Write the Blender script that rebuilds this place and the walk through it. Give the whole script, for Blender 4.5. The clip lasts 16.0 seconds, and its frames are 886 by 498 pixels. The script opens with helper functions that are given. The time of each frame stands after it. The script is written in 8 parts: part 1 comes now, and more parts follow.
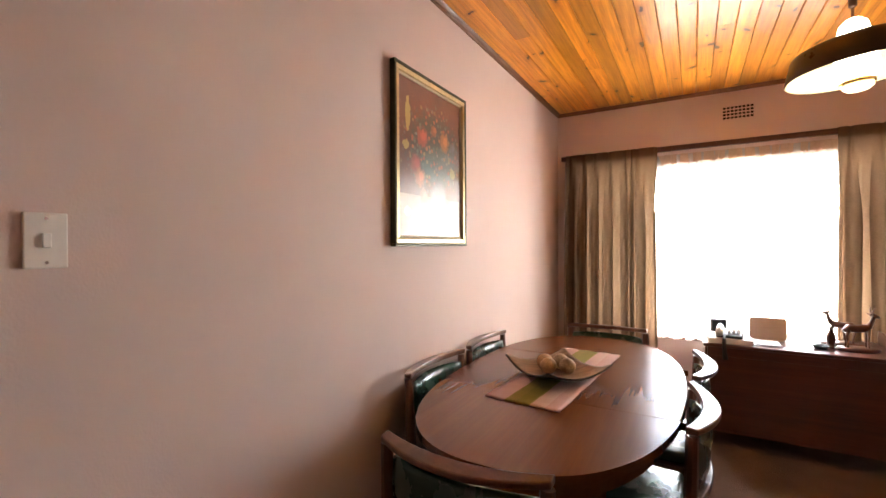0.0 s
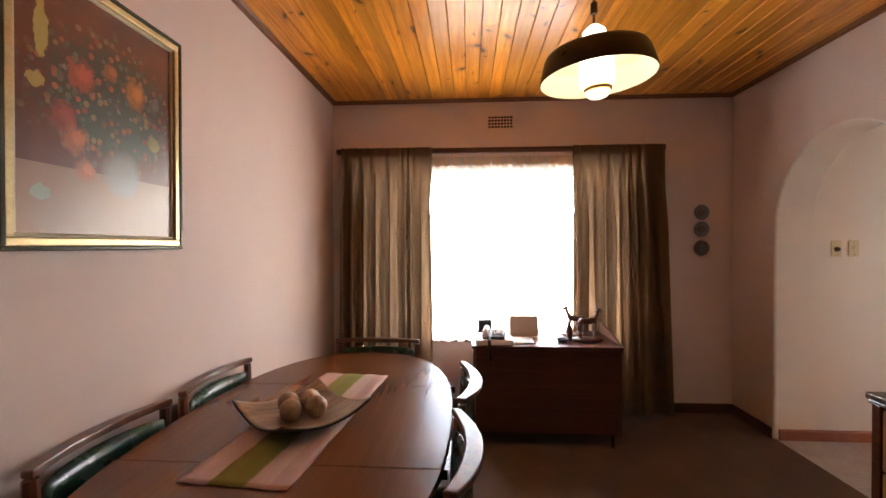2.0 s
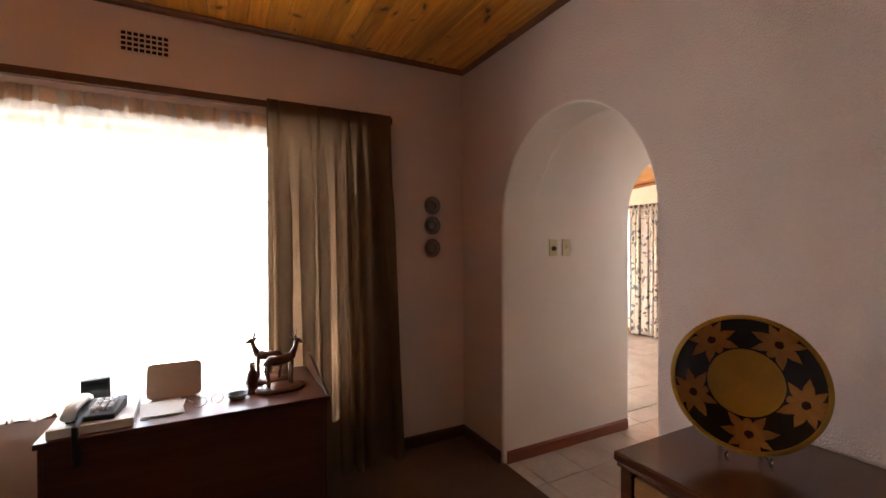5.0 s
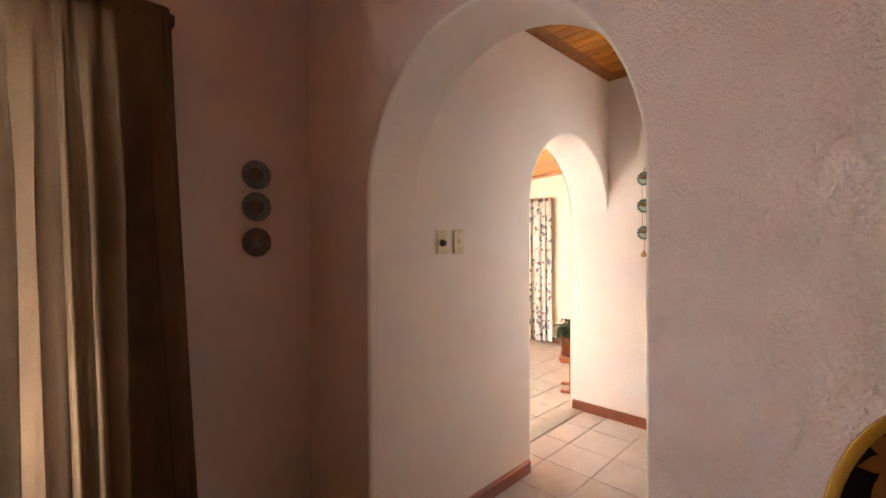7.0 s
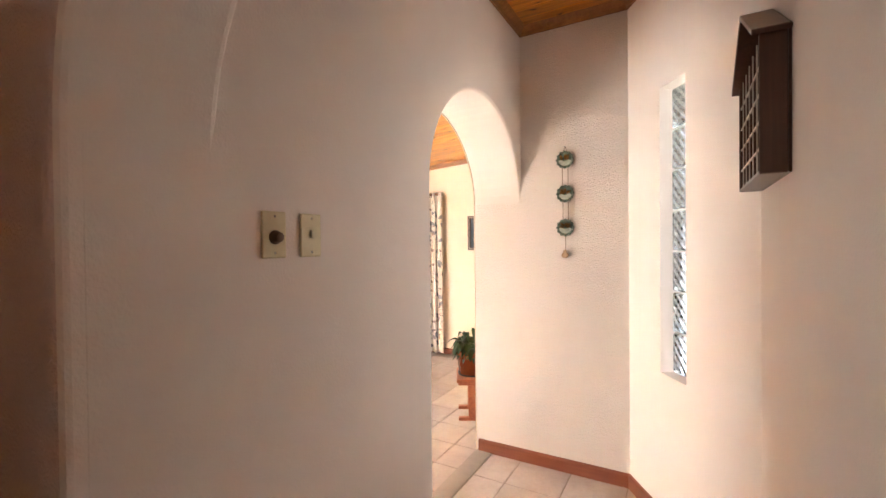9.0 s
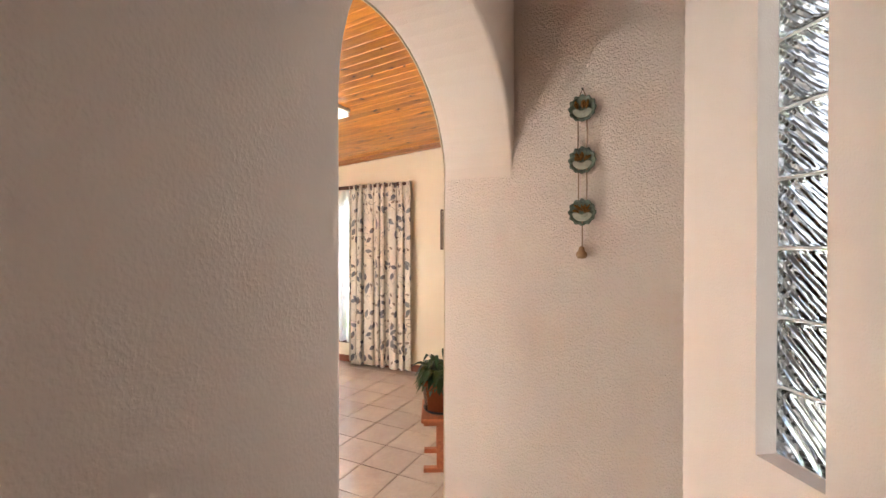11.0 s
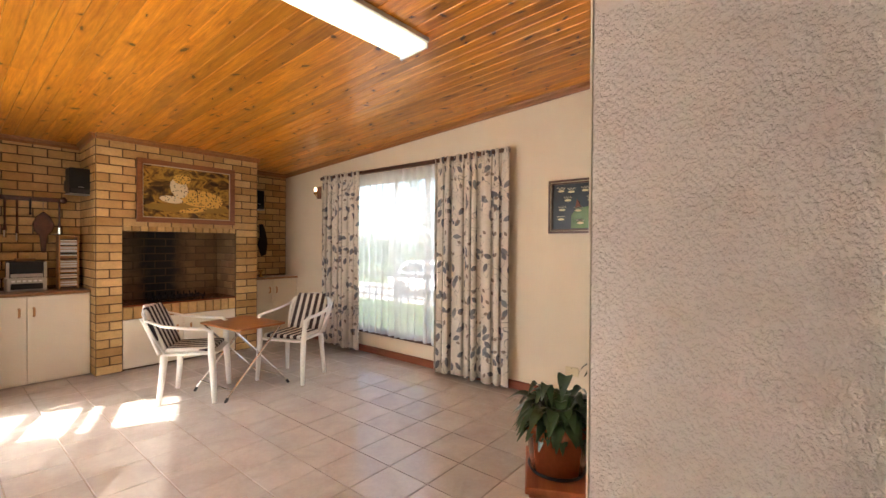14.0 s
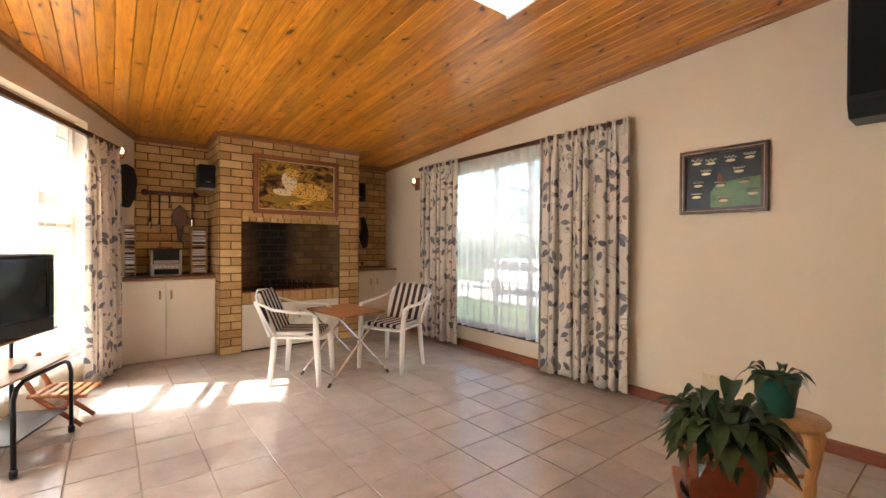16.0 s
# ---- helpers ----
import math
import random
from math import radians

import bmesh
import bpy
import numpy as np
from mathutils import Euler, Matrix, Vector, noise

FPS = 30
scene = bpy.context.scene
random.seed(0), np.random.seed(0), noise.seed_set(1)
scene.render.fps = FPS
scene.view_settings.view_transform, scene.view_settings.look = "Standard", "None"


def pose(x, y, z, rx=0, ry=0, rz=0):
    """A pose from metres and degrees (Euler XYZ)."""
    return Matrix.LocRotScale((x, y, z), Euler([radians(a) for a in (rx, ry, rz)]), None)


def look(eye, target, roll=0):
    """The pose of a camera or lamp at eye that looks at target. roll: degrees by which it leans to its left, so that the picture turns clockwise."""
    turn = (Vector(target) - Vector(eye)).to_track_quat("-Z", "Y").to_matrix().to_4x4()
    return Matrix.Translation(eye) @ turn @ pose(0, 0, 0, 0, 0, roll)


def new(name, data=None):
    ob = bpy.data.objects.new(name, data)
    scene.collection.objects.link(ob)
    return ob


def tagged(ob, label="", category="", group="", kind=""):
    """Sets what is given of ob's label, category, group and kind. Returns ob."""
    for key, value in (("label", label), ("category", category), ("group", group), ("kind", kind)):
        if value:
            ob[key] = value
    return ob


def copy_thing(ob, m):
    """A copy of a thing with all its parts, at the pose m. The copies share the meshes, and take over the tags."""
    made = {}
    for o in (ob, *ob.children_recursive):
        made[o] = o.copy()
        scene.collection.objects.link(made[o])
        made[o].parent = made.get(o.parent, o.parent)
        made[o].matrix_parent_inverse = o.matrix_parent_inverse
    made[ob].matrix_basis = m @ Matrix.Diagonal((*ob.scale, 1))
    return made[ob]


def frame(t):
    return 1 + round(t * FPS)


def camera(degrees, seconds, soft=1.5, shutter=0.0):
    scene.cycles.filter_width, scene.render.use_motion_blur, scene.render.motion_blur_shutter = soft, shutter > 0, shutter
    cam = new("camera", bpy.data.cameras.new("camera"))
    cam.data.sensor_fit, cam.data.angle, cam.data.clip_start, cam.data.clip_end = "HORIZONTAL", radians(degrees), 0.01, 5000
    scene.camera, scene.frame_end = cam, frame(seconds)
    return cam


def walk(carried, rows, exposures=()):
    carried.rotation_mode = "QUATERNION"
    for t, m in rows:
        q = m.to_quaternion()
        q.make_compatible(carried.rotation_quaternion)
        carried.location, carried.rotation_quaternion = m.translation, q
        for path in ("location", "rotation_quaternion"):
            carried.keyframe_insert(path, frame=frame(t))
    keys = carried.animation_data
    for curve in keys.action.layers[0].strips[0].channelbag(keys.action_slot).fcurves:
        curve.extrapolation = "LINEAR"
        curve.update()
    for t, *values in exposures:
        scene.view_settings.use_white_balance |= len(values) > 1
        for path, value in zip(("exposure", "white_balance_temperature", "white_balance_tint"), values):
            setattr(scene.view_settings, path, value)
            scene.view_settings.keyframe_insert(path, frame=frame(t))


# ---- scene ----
cam = camera(92.2, 16.0)
PATH = [
    (0, (0.63, 0.9, 1.363), (-0.382, 2.625, 1.344), -0.3),
    (0.5, (0.605, 1.009, 1.377), (-0.193, 2.842, 1.352), -0.1),
    (1, (0.586, 1.113, 1.364), (0.031, 3.034, 1.345), -0.1),
    (1.5, (0.614, 1.225, 1.362), (0.296, 3.199, 1.34), -0.0),
    (2, (0.669, 1.398, 1.37), (0.549, 3.395, 1.354), -0.1),
    (2.5, (0.739, 1.547, 1.375), (0.8, 3.546, 1.357), -0.1),
    (3, (0.801, 1.674, 1.374), (1.06, 3.657, 1.355), -0.1),
    (3.5, (0.884, 1.813, 1.385), (1.35, 3.758, 1.364), -0.2),
    (6, (1.535, 2.742, 1.357), (2.717, 4.355, 1.329), 0.0),
    (6.5, (1.655, 2.926, 1.35), (2.968, 4.435, 1.318), 0.1),
    (7, (1.83, 3.117, 1.336), (3.241, 4.533, 1.312), -0.3),
    (7.5, (2.01, 3.291, 1.341), (3.519, 4.603, 1.314), -0.3),
    (8, (2.18, 3.426, 1.322), (3.767, 4.642, 1.299), -0.5),
    (8.5, (2.363, 3.562, 1.33), (4.034, 4.661, 1.305), -0.5),
    (9, (2.532, 3.662, 1.319), (4.27, 4.651, 1.297), -0.6),
    (11.5, (3.544, 4.07, 1.272), (5.334, 4.961, 1.256), 0.0),
    (12, (3.733, 4.119, 1.255), (5.511, 5.034, 1.24), 0.3),
    (12.5, (3.893, 4.204, 1.231), (5.626, 5.201, 1.215), 0.3),
    (13, (4.014, 4.302, 1.212), (5.692, 5.39, 1.191), 0.3),
    (13.5, (4.107, 4.408, 1.187), (5.726, 5.581, 1.167), 0.3),
    (14, (4.203, 4.537, 1.133), (5.746, 5.809, 1.113), 0.4),
    (14.5, (4.260, 4.637, 1.08), (5.742, 5.979, 1.062), 0.4),
    (15, (4.323, 4.711, 1.047), (5.746, 6.117, 1.031), 0.4),
    (15.5, (4.340, 4.768, 1.033), (5.676, 6.255, 1.013), 0.3),
    (16, (4.346, 4.785, 1.007), (5.576, 6.362, 0.988), 0.3),
]
EXPOSURES = [(0.0, 4.88), (1.5, 4.38), (3.5, 3.87), (6.0, 3.55), (6.5, 3.72), (7.5, 4.08), (9.0, 3.76), (11.5, 2.8), (12.5, 2.5), (14.0, 2.42), (16.0, 2.26)]
walk(cam, [(t, look(eye, target, roll)) for t, eye, target, roll in PATH], EXPOSURES)

# ---- world and light ----
SUN_EL = 50.0
SUN_FROM = Vector((-0.905, 0.425, 0.0)).normalized()
world = bpy.data.worlds.new("world")
scene.world = world
world.use_nodes = True
wn = world.node_tree.nodes
sky = wn.new("ShaderNodeTexSky")
sky.sky_type = 'NISHITA'
sky.sun_disc = False
sky.sun_elevation = radians(SUN_EL)
sky.sun_rotation = math.atan2(SUN_FROM.x, SUN_FROM.y)
world.node_tree.links.new(sky.outputs[0], wn["Background"].inputs[0])
wn["Background"].inputs[1].default_value = 0.15

sun_data = bpy.data.lights.new("sun", 'SUN')
sun_data.energy, sun_data.angle, sun_data.color = 4.2, radians(0.5), (1.0, 0.95, 0.87)
sun = new("sun", sun_data)
c = math.cos(radians(SUN_EL))
sun.matrix_world = look((SUN_FROM.x * c * 20, SUN_FROM.y * c * 20, 20 * math.sin(radians(SUN_EL))), (0, 0, 0))


def window_light(name, place, target, w, h, watts, color=(0.93, 0.97, 1.0)):
    d = bpy.data.lights.new(name, 'AREA')
    d.shape, d.size, d.size_y, d.energy, d.color = 'RECTANGLE', w, h, watts, color
    ob = new(name, d)
    ob.matrix_world = look(place, target)
    return ob


window_light("sky_light_dining", (0.89, 5.19, 1.29), (0.89, 0, 1.2), 2.12, 1.38, 5.6, (1.0, 0.95, 0.9))
window_light("sky_light_living", (3.15, 7.36, 1.05), (5.02, 6.64, 0.86), 1.45, 1.7, 15, (0.98, 0.98, 0.98))
# Lamp added unseen behind the glass blocks to lift the dim hall.
window_light("sky_light_hall", (4.765, 3.571, 1.37), (4.2, 4.427, 1.37), 0.17, 1.28, 0.48, (1.0, 0.95, 0.9))
window_light("sky_light_garden", (8.6, 8.0, 2.6), (7.0, 8.0, 0.6), 1.6, 1.2, 12)


# ---- materials ----
def nodes_of(name):
    m = bpy.data.materials.new(name)
    m.use_nodes = True
    nt = m.node_tree
    return m, nt, nt.nodes, nt.links, nt.nodes["Principled BSDF"]


def col(c):
    return (c[0], c[1], c[2], 1.0)


def rampnode(n, stops):
    r = n.new("ShaderNodeValToRGB")
    while len(r.color_ramp.elements) < len(stops):
        r.color_ramp.elements.new(0.5)
    for e, (p, k) in zip(r.color_ramp.elements, stops):
        e.position, e.color = p, col(k)
    return r


def mixc(n, l, fac, a, b, mode='MIX'):
    m = n.new("ShaderNodeMix")
    m.data_type, m.blend_type = 'RGBA', mode
    for sock, v in ((m.inputs[0], fac), (m.inputs[6], a), (m.inputs[7], b)):
        if isinstance(v, (int, float)):
            sock.default_value = v
        elif isinstance(v, tuple):
            sock.default_value = col(v)
        else:
            l.new(v, sock)
    return m.outputs[2]


def math_n(n, l, op, a, b=None):
    m = n.new("ShaderNodeMath")
    m.operation = op
    for sock, v in zip(m.inputs, (a, b)):
        if v is None:
            continue
        if isinstance(v, (int, float)):
            sock.default_value = v
        else:
            l.new(v, sock)
    return m.outputs[0]


def noise_n(n, l, vec, scale, detail=3.0, rough=0.55, dist=0.0):
    t = n.new("ShaderNodeTexNoise")
    t.inputs["Scale"].default_value = scale
    t.inputs["Detail"].default_value = detail
    t.inputs["Roughness"].default_value = rough
    t.inputs["Distortion"].default_value = dist
    if vec is not None:
        l.new(vec, t.inputs["Vector"])
    return t.outputs[0]


def bump_n(n, l, height, strength, dist, b):
    k = n.new("ShaderNodeBump")
    k.inputs["Strength"].default_value, k.inputs["Distance"].default_value = strength, dist
    l.new(height, k.inputs["Height"])
    l.new(k.outputs[0], b.inputs["Normal"])
    return k


def simple(name, c, rough=0.5, metal=0.0, vary=0.12, scale=6.0, grain=60.0, bump=0.15, dist=0.002, coat=0.0, stretch=None):
    """Paint, plastic, metal, cloth: a colour that varies at two scales, with a fine relief."""
    m, nt, n, l, b = nodes_of(name)
    tc = n.new("ShaderNodeTexCoord")
    vec = tc.outputs["Object"]
    if stretch:
        mp = n.new("ShaderNodeMapping")
        mp.inputs["Scale"].default_value = stretch
        l.new(vec, mp.inputs[0])
        vec = mp.outputs[0]
    big, fine = noise_n(n, l, vec, scale, 4), noise_n(n, l, vec, grain, 3)
    dark = tuple(x * (1 - vary) for x in c)
    lite = tuple(min(1.0, x * (1 + vary)) for x in c)
    r = rampnode(n, [(0.3, dark), (0.7, lite)])
    l.new(math_n(n, l, 'ADD', math_n(n, l, 'MULTIPLY', big, 0.65), math_n(n, l, 'MULTIPLY', fine, 0.35)), r.inputs[0])
    l.new(r.outputs[0], b.inputs["Base Color"])
    b.inputs["Metallic"].default_value = metal
    rr = n.new("ShaderNodeMapRange")
    rr.inputs[3].default_value, rr.inputs[4].default_value = max(0.02, rough - 0.08), min(1, rough + 0.08)
    l.new(big, rr.inputs[0])
    l.new(rr.outputs[0], b.inputs["Roughness"])
    b.inputs["Coat Weight"].default_value = coat
    if rough >= 0.35 and metal < 0.5:
        b.inputs["Specular IOR Level"].default_value = 0.3
    if bump:
        bump_n(n, l, fine, bump, dist, b)
    return m


def plaster(name, c, lump=70.0, depth=0.0035, low=0.36, high=0.70):
    """Rough-cast plaster under paint."""
    m, nt, n, l, b = nodes_of(name)
    tc = n.new("ShaderNodeTexCoord")
    mp = n.new("ShaderNodeMapping")
    mp.inputs["Scale"].default_value = (1, 1, 0.8)
    l.new(tc.outputs["Object"], mp.inputs[0])
    v = mp.outputs[0]
    blobs = noise_n(n, l, v, lump, 1.5, 0.45, 0.0)
    r0 = rampnode(n, [(low, (0, 0, 0)), (high, (1, 1, 1))])
    l.new(blobs, r0.inputs[0])
    fine = noise_n(n, l, v, lump * 4, 2)
    h = math_n(n, l, 'ADD', r0.outputs[0], math_n(n, l, 'MULTIPLY', fine, 0.25))
    big = noise_n(n, l, tc.outputs["Object"], 1.3, 4)
    r = rampnode(n, [(0.3, tuple(x * 0.95 for x in c)), (0.7, tuple(min(1, x * 1.03) for x in c))])
    l.new(big, r.inputs[0])
    l.new(r.outputs[0], b.inputs["Base Color"])
    b.inputs["Roughness"].default_value = 0.72
    bump_n(n, l, h, 0.75, depth, b)
    return m


def wood(name, dark, lite, rough=0.35, along=0, scale=1.0, coat=0.15, random_tone=0.0, knots=False, island=False, bumpd=0.001):
    """Wood with its grain along axis 0, 1 or 2."""
    m, nt, n, l, b = nodes_of(name)
    tc = n.new("ShaderNodeTexCoord")
    vec = tc.outputs["Object"]
    rnd = None
    if island:
        g = n.new("ShaderNodeNewGeometry")
        rnd = g.outputs["Random Per Island"]
    elif random_tone:
        rnd = n.new("ShaderNodeObjectInfo").outputs["Random"]
    if rnd is not None:
        sh = n.new("ShaderNodeCombineXYZ")
        l.new(math_n(n, l, 'MULTIPLY', rnd, 37.0), sh.inputs[0])
        l.new(math_n(n, l, 'MULTIPLY', rnd, 91.0), sh.inputs[1])
        l.new(math_n(n, l, 'MULTIPLY', rnd, 53.0), sh.inputs[2])
        ad = n.new("ShaderNodeVectorMath")
        l.new(vec, ad.inputs[0])
        l.new(sh.outputs[0], ad.inputs[1])
        vec = ad.outputs[0]
    st = [26 * scale] * 3
    st[along] = 1.1 * scale
    mp = n.new("ShaderNodeMapping")
    mp.inputs["Scale"].default_value = st
    l.new(vec, mp.inputs[0])
    grain = noise_n(n, l, mp.outputs[0], 1.0, 5, 0.6, 0.8)
    st2 = [120 * scale] * 3
    st2[along] = 5 * scale
    mp2 = n.new("ShaderNodeMapping")
    mp2.inputs["Scale"].default_value = st2
    l.new(vec, mp2.inputs[0])
    fine = noise_n(n, l, mp2.outputs[0], 1.0, 2)
    f = math_n(n, l, 'ADD', math_n(n, l, 'MULTIPLY', grain, 0.7), math_n(n, l, 'MULTIPLY', fine, 0.3))
    r = rampnode(n, [(0.32, dark), (0.5, tuple((a + q) / 2 for a, q in zip(dark, lite))), (0.68, lite)])
    l.new(f, r.inputs[0])
    out = r.outputs[0]
    if knots:
        flat = n.new("ShaderNodeMapping")
        ks = [5.2, 5.2, 0.0]
        ks[along] = 3.4
        flat.inputs["Scale"].default_value = ks
        l.new(vec, flat.inputs[0])
        vo = n.new("ShaderNodeTexVoronoi")
        vo.voronoi_dimensions = '2D'
        vo.inputs["Scale"].default_value = 1.0
        l.new(flat.outputs[0], vo.inputs["Vector"])
        sep = n.new("ShaderNodeSeparateColor")
        l.new(vo.outputs["Color"], sep.inputs[0])
        away = n.new("ShaderNodeVectorMath")
        away.operation = 'SUBTRACT'
        l.new(flat.outputs[0], away.inputs[0])
        l.new(vo.outputs["Position"], away.inputs[1])
        rot = n.new("ShaderNodeVectorRotate")
        rot.rotation_type = 'Z_AXIS'
        l.new(away.outputs[0], rot.inputs["Vector"])
        l.new(math_n(n, l, 'MULTIPLY', sep.outputs[1], 3.1), rot.inputs["Angle"])
        xyz = n.new("ShaderNodeSeparateXYZ")
        l.new(rot.outputs[0], xyz.inputs[0])
        size = math_n(n, l, 'ADD', 0.05, math_n(n, l, 'MULTIPLY', math_n(n, l, 'POWER', sep.outputs[2], 2.0), 0.13))
        du = math_n(n, l, 'DIVIDE', xyz.outputs[0], size)
        dv = math_n(n, l, 'DIVIDE', xyz.outputs[1], math_n(n, l, 'MULTIPLY', size, 0.42))
        dist = math_n(n, l, 'SQRT', math_n(n, l, 'ADD', math_n(n, l, 'MULTIPLY', du, du), math_n(n, l, 'MULTIPLY', dv, dv)))
        dist = math_n(n, l, 'ADD', dist, math_n(n, l, 'MULTIPLY', math_n(n, l, 'SUBTRACT', noise_n(n, l, vec, 42, 3), 0.5), 1.5))
        halo = rampnode(n, [(0.30, (1, 1, 1)), (0.95, (0, 0, 0))])
        l.new(math_n(n, l, 'MULTIPLY', dist, 0.36), halo.inputs[0])
        core = rampnode(n, [(0.62, (1, 1, 1)), (1.0, (0, 0, 0))])
        l.new(dist, core.inputs[0])
        pick = math_n(n, l, 'GREATER_THAN', sep.outputs[0], 0.18)
        out = mixc(n, l, math_n(n, l, 'MULTIPLY', math_n(n, l, 'MULTIPLY', halo.outputs[0], pick), 0.5), out, (0.26, 0.062, 0.006))
        out = mixc(n, l, math_n(n, l, 'MULTIPLY', math_n(n, l, 'MULTIPLY', core.outputs[0], pick), 0.92), out, (0.05, 0.012, 0.003))
    if rnd is not None:
        hs = n.new("ShaderNodeHueSaturation")
        mr = n.new("ShaderNodeMapRange")
        mr.inputs[3].default_value, mr.inputs[4].default_value = 1 - random_tone, 1 + random_tone
        l.new(rnd, mr.inputs[0])
        l.new(mr.outputs[0], hs.inputs["Value"])
        l.new(out, hs.inputs["Color"])
        out = hs.outputs[0]
    l.new(out, b.inputs["Base Color"])
    b.inputs["Roughness"].default_value = rough
    b.inputs["Coat Weight"].default_value = coat
    b.inputs["Coat Roughness"].default_value = 0.15
    bump_n(n, l, f, 0.25, bumpd, b)
    return m


def glow(name, c, strength):
    m, nt, n, l, b = nodes_of(name)
    b.inputs["Base Color"].default_value = col(c)
    b.inputs["Emission Color"].default_value = col(c)
    b.inputs["Emission Strength"].default_value = strength
    return m


def cloth(name, c, thin=0.5, clear=0.0, weave=900.0, tint=None):
    """Woven cloth that lets part of the light through."""
    m, nt, n, l, b = nodes_of(name)
    n.remove(b)
    out = n["Material Output"]
    tc = n.new("ShaderNodeTexCoord")
    w = noise_n(n, l, tc.outputs["Object"], weave / 6, 2)
    big = noise_n(n, l, tc.outputs["Object"], 8.0, 3)
    r = rampnode(n, [(0.3, tuple(x * 0.85 for x in c)), (0.7, tuple(min(1, x * 1.12) for x in c))])
    l.new(math_n(n, l, 'ADD', math_n(n, l, 'MULTIPLY', w, 0.5), math_n(n, l, 'MULTIPLY', big, 0.5)), r.inputs[0])
    color = r.outputs[0] if tint is None else tint(n, l, r.outputs[0])
    d, t = n.new("ShaderNodeBsdfDiffuse"), n.new("ShaderNodeBsdfTranslucent")
    l.new(color, d.inputs[0])
    l.new(color, t.inputs[0])
    k = n.new("ShaderNodeBump")
    k.inputs["Strength"].default_value, k.inputs["Distance"].default_value = 0.3, 0.0015
    l.new(w, k.inputs["Height"])
    l.new(k.outputs[0], d.inputs["Normal"])
    mx = n.new("ShaderNodeMixShader")
    mx.inputs[0].default_value = thin
    l.new(d.outputs[0], mx.inputs[1])
    l.new(t.outputs[0], mx.inputs[2])
    last = mx.outputs[0]
    if clear:
        tr = n.new("ShaderNodeBsdfTransparent")
        m2 = n.new("ShaderNodeMixShader")
        m2.inputs[0].default_value = clear
        l.new(last, m2.inputs[1])
        l.new(tr.outputs[0], m2.inputs[2])
        last = m2.outputs[0]
    l.new(last, out.inputs[0])
    return m


def leaf_print(n, l, base):
    """A print of slate-grey leaves on thin vines, laid on the cloth's own length and height."""
    uv = n.new("ShaderNodeTexCoord").outputs["UV"]
    out = base
    for scale, turn, lw, ll, colour, keep, off in ((7.2, 6.28, 0.17, 0.33, (0.12, 0.13, 0.165), 0.38, 0.0), (9.0, 6.28, 0.13, 0.24, (0.28, 0.21, 0.17), 0.5, 3.7), (6.3, 6.28, 0.15, 0.34, (0.21, 0.22, 0.25), 0.55, 8.1)):
        sc = n.new("ShaderNodeVectorMath")
        sc.operation = 'MULTIPLY_ADD'
        sc.inputs[1].default_value = (scale, scale, 0)
        sc.inputs[2].default_value = (off, off * 1.7, 0)
        l.new(uv, sc.inputs[0])
        vo = n.new("ShaderNodeTexVoronoi")
        vo.voronoi_dimensions = '2D'
        vo.inputs["Scale"].default_value = 1.0
        vo.inputs["Randomness"].default_value = 0.75
        l.new(sc.outputs[0], vo.inputs["Vector"])
        sub = n.new("ShaderNodeVectorMath")
        sub.operation = 'SUBTRACT'
        l.new(sc.outputs[0], sub.inputs[0])
        l.new(vo.outputs["Position"], sub.inputs[1])
        sep = n.new("ShaderNodeSeparateColor")
        l.new(vo.outputs["Color"], sep.inputs[0])
        rot = n.new("ShaderNodeVectorRotate")
        rot.rotation_type = 'Z_AXIS'
        l.new(sub.outputs[0], rot.inputs["Vector"])
        l.new(math_n(n, l, 'MULTIPLY', sep.outputs[0], turn), rot.inputs["Angle"])
        xyz = n.new("ShaderNodeSeparateXYZ")
        l.new(rot.outputs[0], xyz.inputs[0])
        across = math_n(n, l, 'DIVIDE', math_n(n, l, 'ABSOLUTE', xyz.outputs[0]), lw)
        along = math_n(n, l, 'POWER', math_n(n, l, 'DIVIDE', math_n(n, l, 'ABSOLUTE', xyz.outputs[1]), ll), 2.0)
        leaf = math_n(n, l, 'LESS_THAN', math_n(n, l, 'ADD', across, along), 1.0)
        leaf = math_n(n, l, 'MULTIPLY', leaf, math_n(n, l, 'GREATER_THAN', sep.outputs[1], keep))
        out = mixc(n, l, math_n(n, l, 'MULTIPLY', leaf, 0.85), out, colour)
    vine = noise_n(n, l, uv, 6.0, 1.0, 0.4, 0.8)
    line = math_n(n, l, 'LESS_THAN', math_n(n, l, 'ABSOLUTE', math_n(n, l, 'SUBTRACT', vine, 0.5)), 0.006)
    return mixc(n, l, math_n(n, l, 'MULTIPLY', line, 0.7), out, (0.2, 0.18, 0.17))


def stripes(name, axis, pitch, c1, c2, duty=0.5, rough=0.8):
    m, nt, n, l, b = nodes_of(name)
    tc = n.new("ShaderNodeTexCoord")
    s = n.new("ShaderNodeSeparateXYZ")
    l.new(tc.outputs["Object"], s.inputs[0])
    f = math_n(n, l, 'FRACT', math_n(n, l, 'ADD', math_n(n, l, 'DIVIDE', s.outputs[axis], pitch), 0.25))
    w = noise_n(n, l, tc.outputs["Object"], 150, 2)
    out = mixc(n, l, math_n(n, l, 'LESS_THAN', f, duty), c1, c2)
    out = mixc(n, l, 0.25, out, w, 'MULTIPLY')
    l.new(out, b.inputs["Base Color"])
    b.inputs["Roughness"].default_value = rough
    bump_n(n, l, w, 0.3, 0.001, b)
    return m


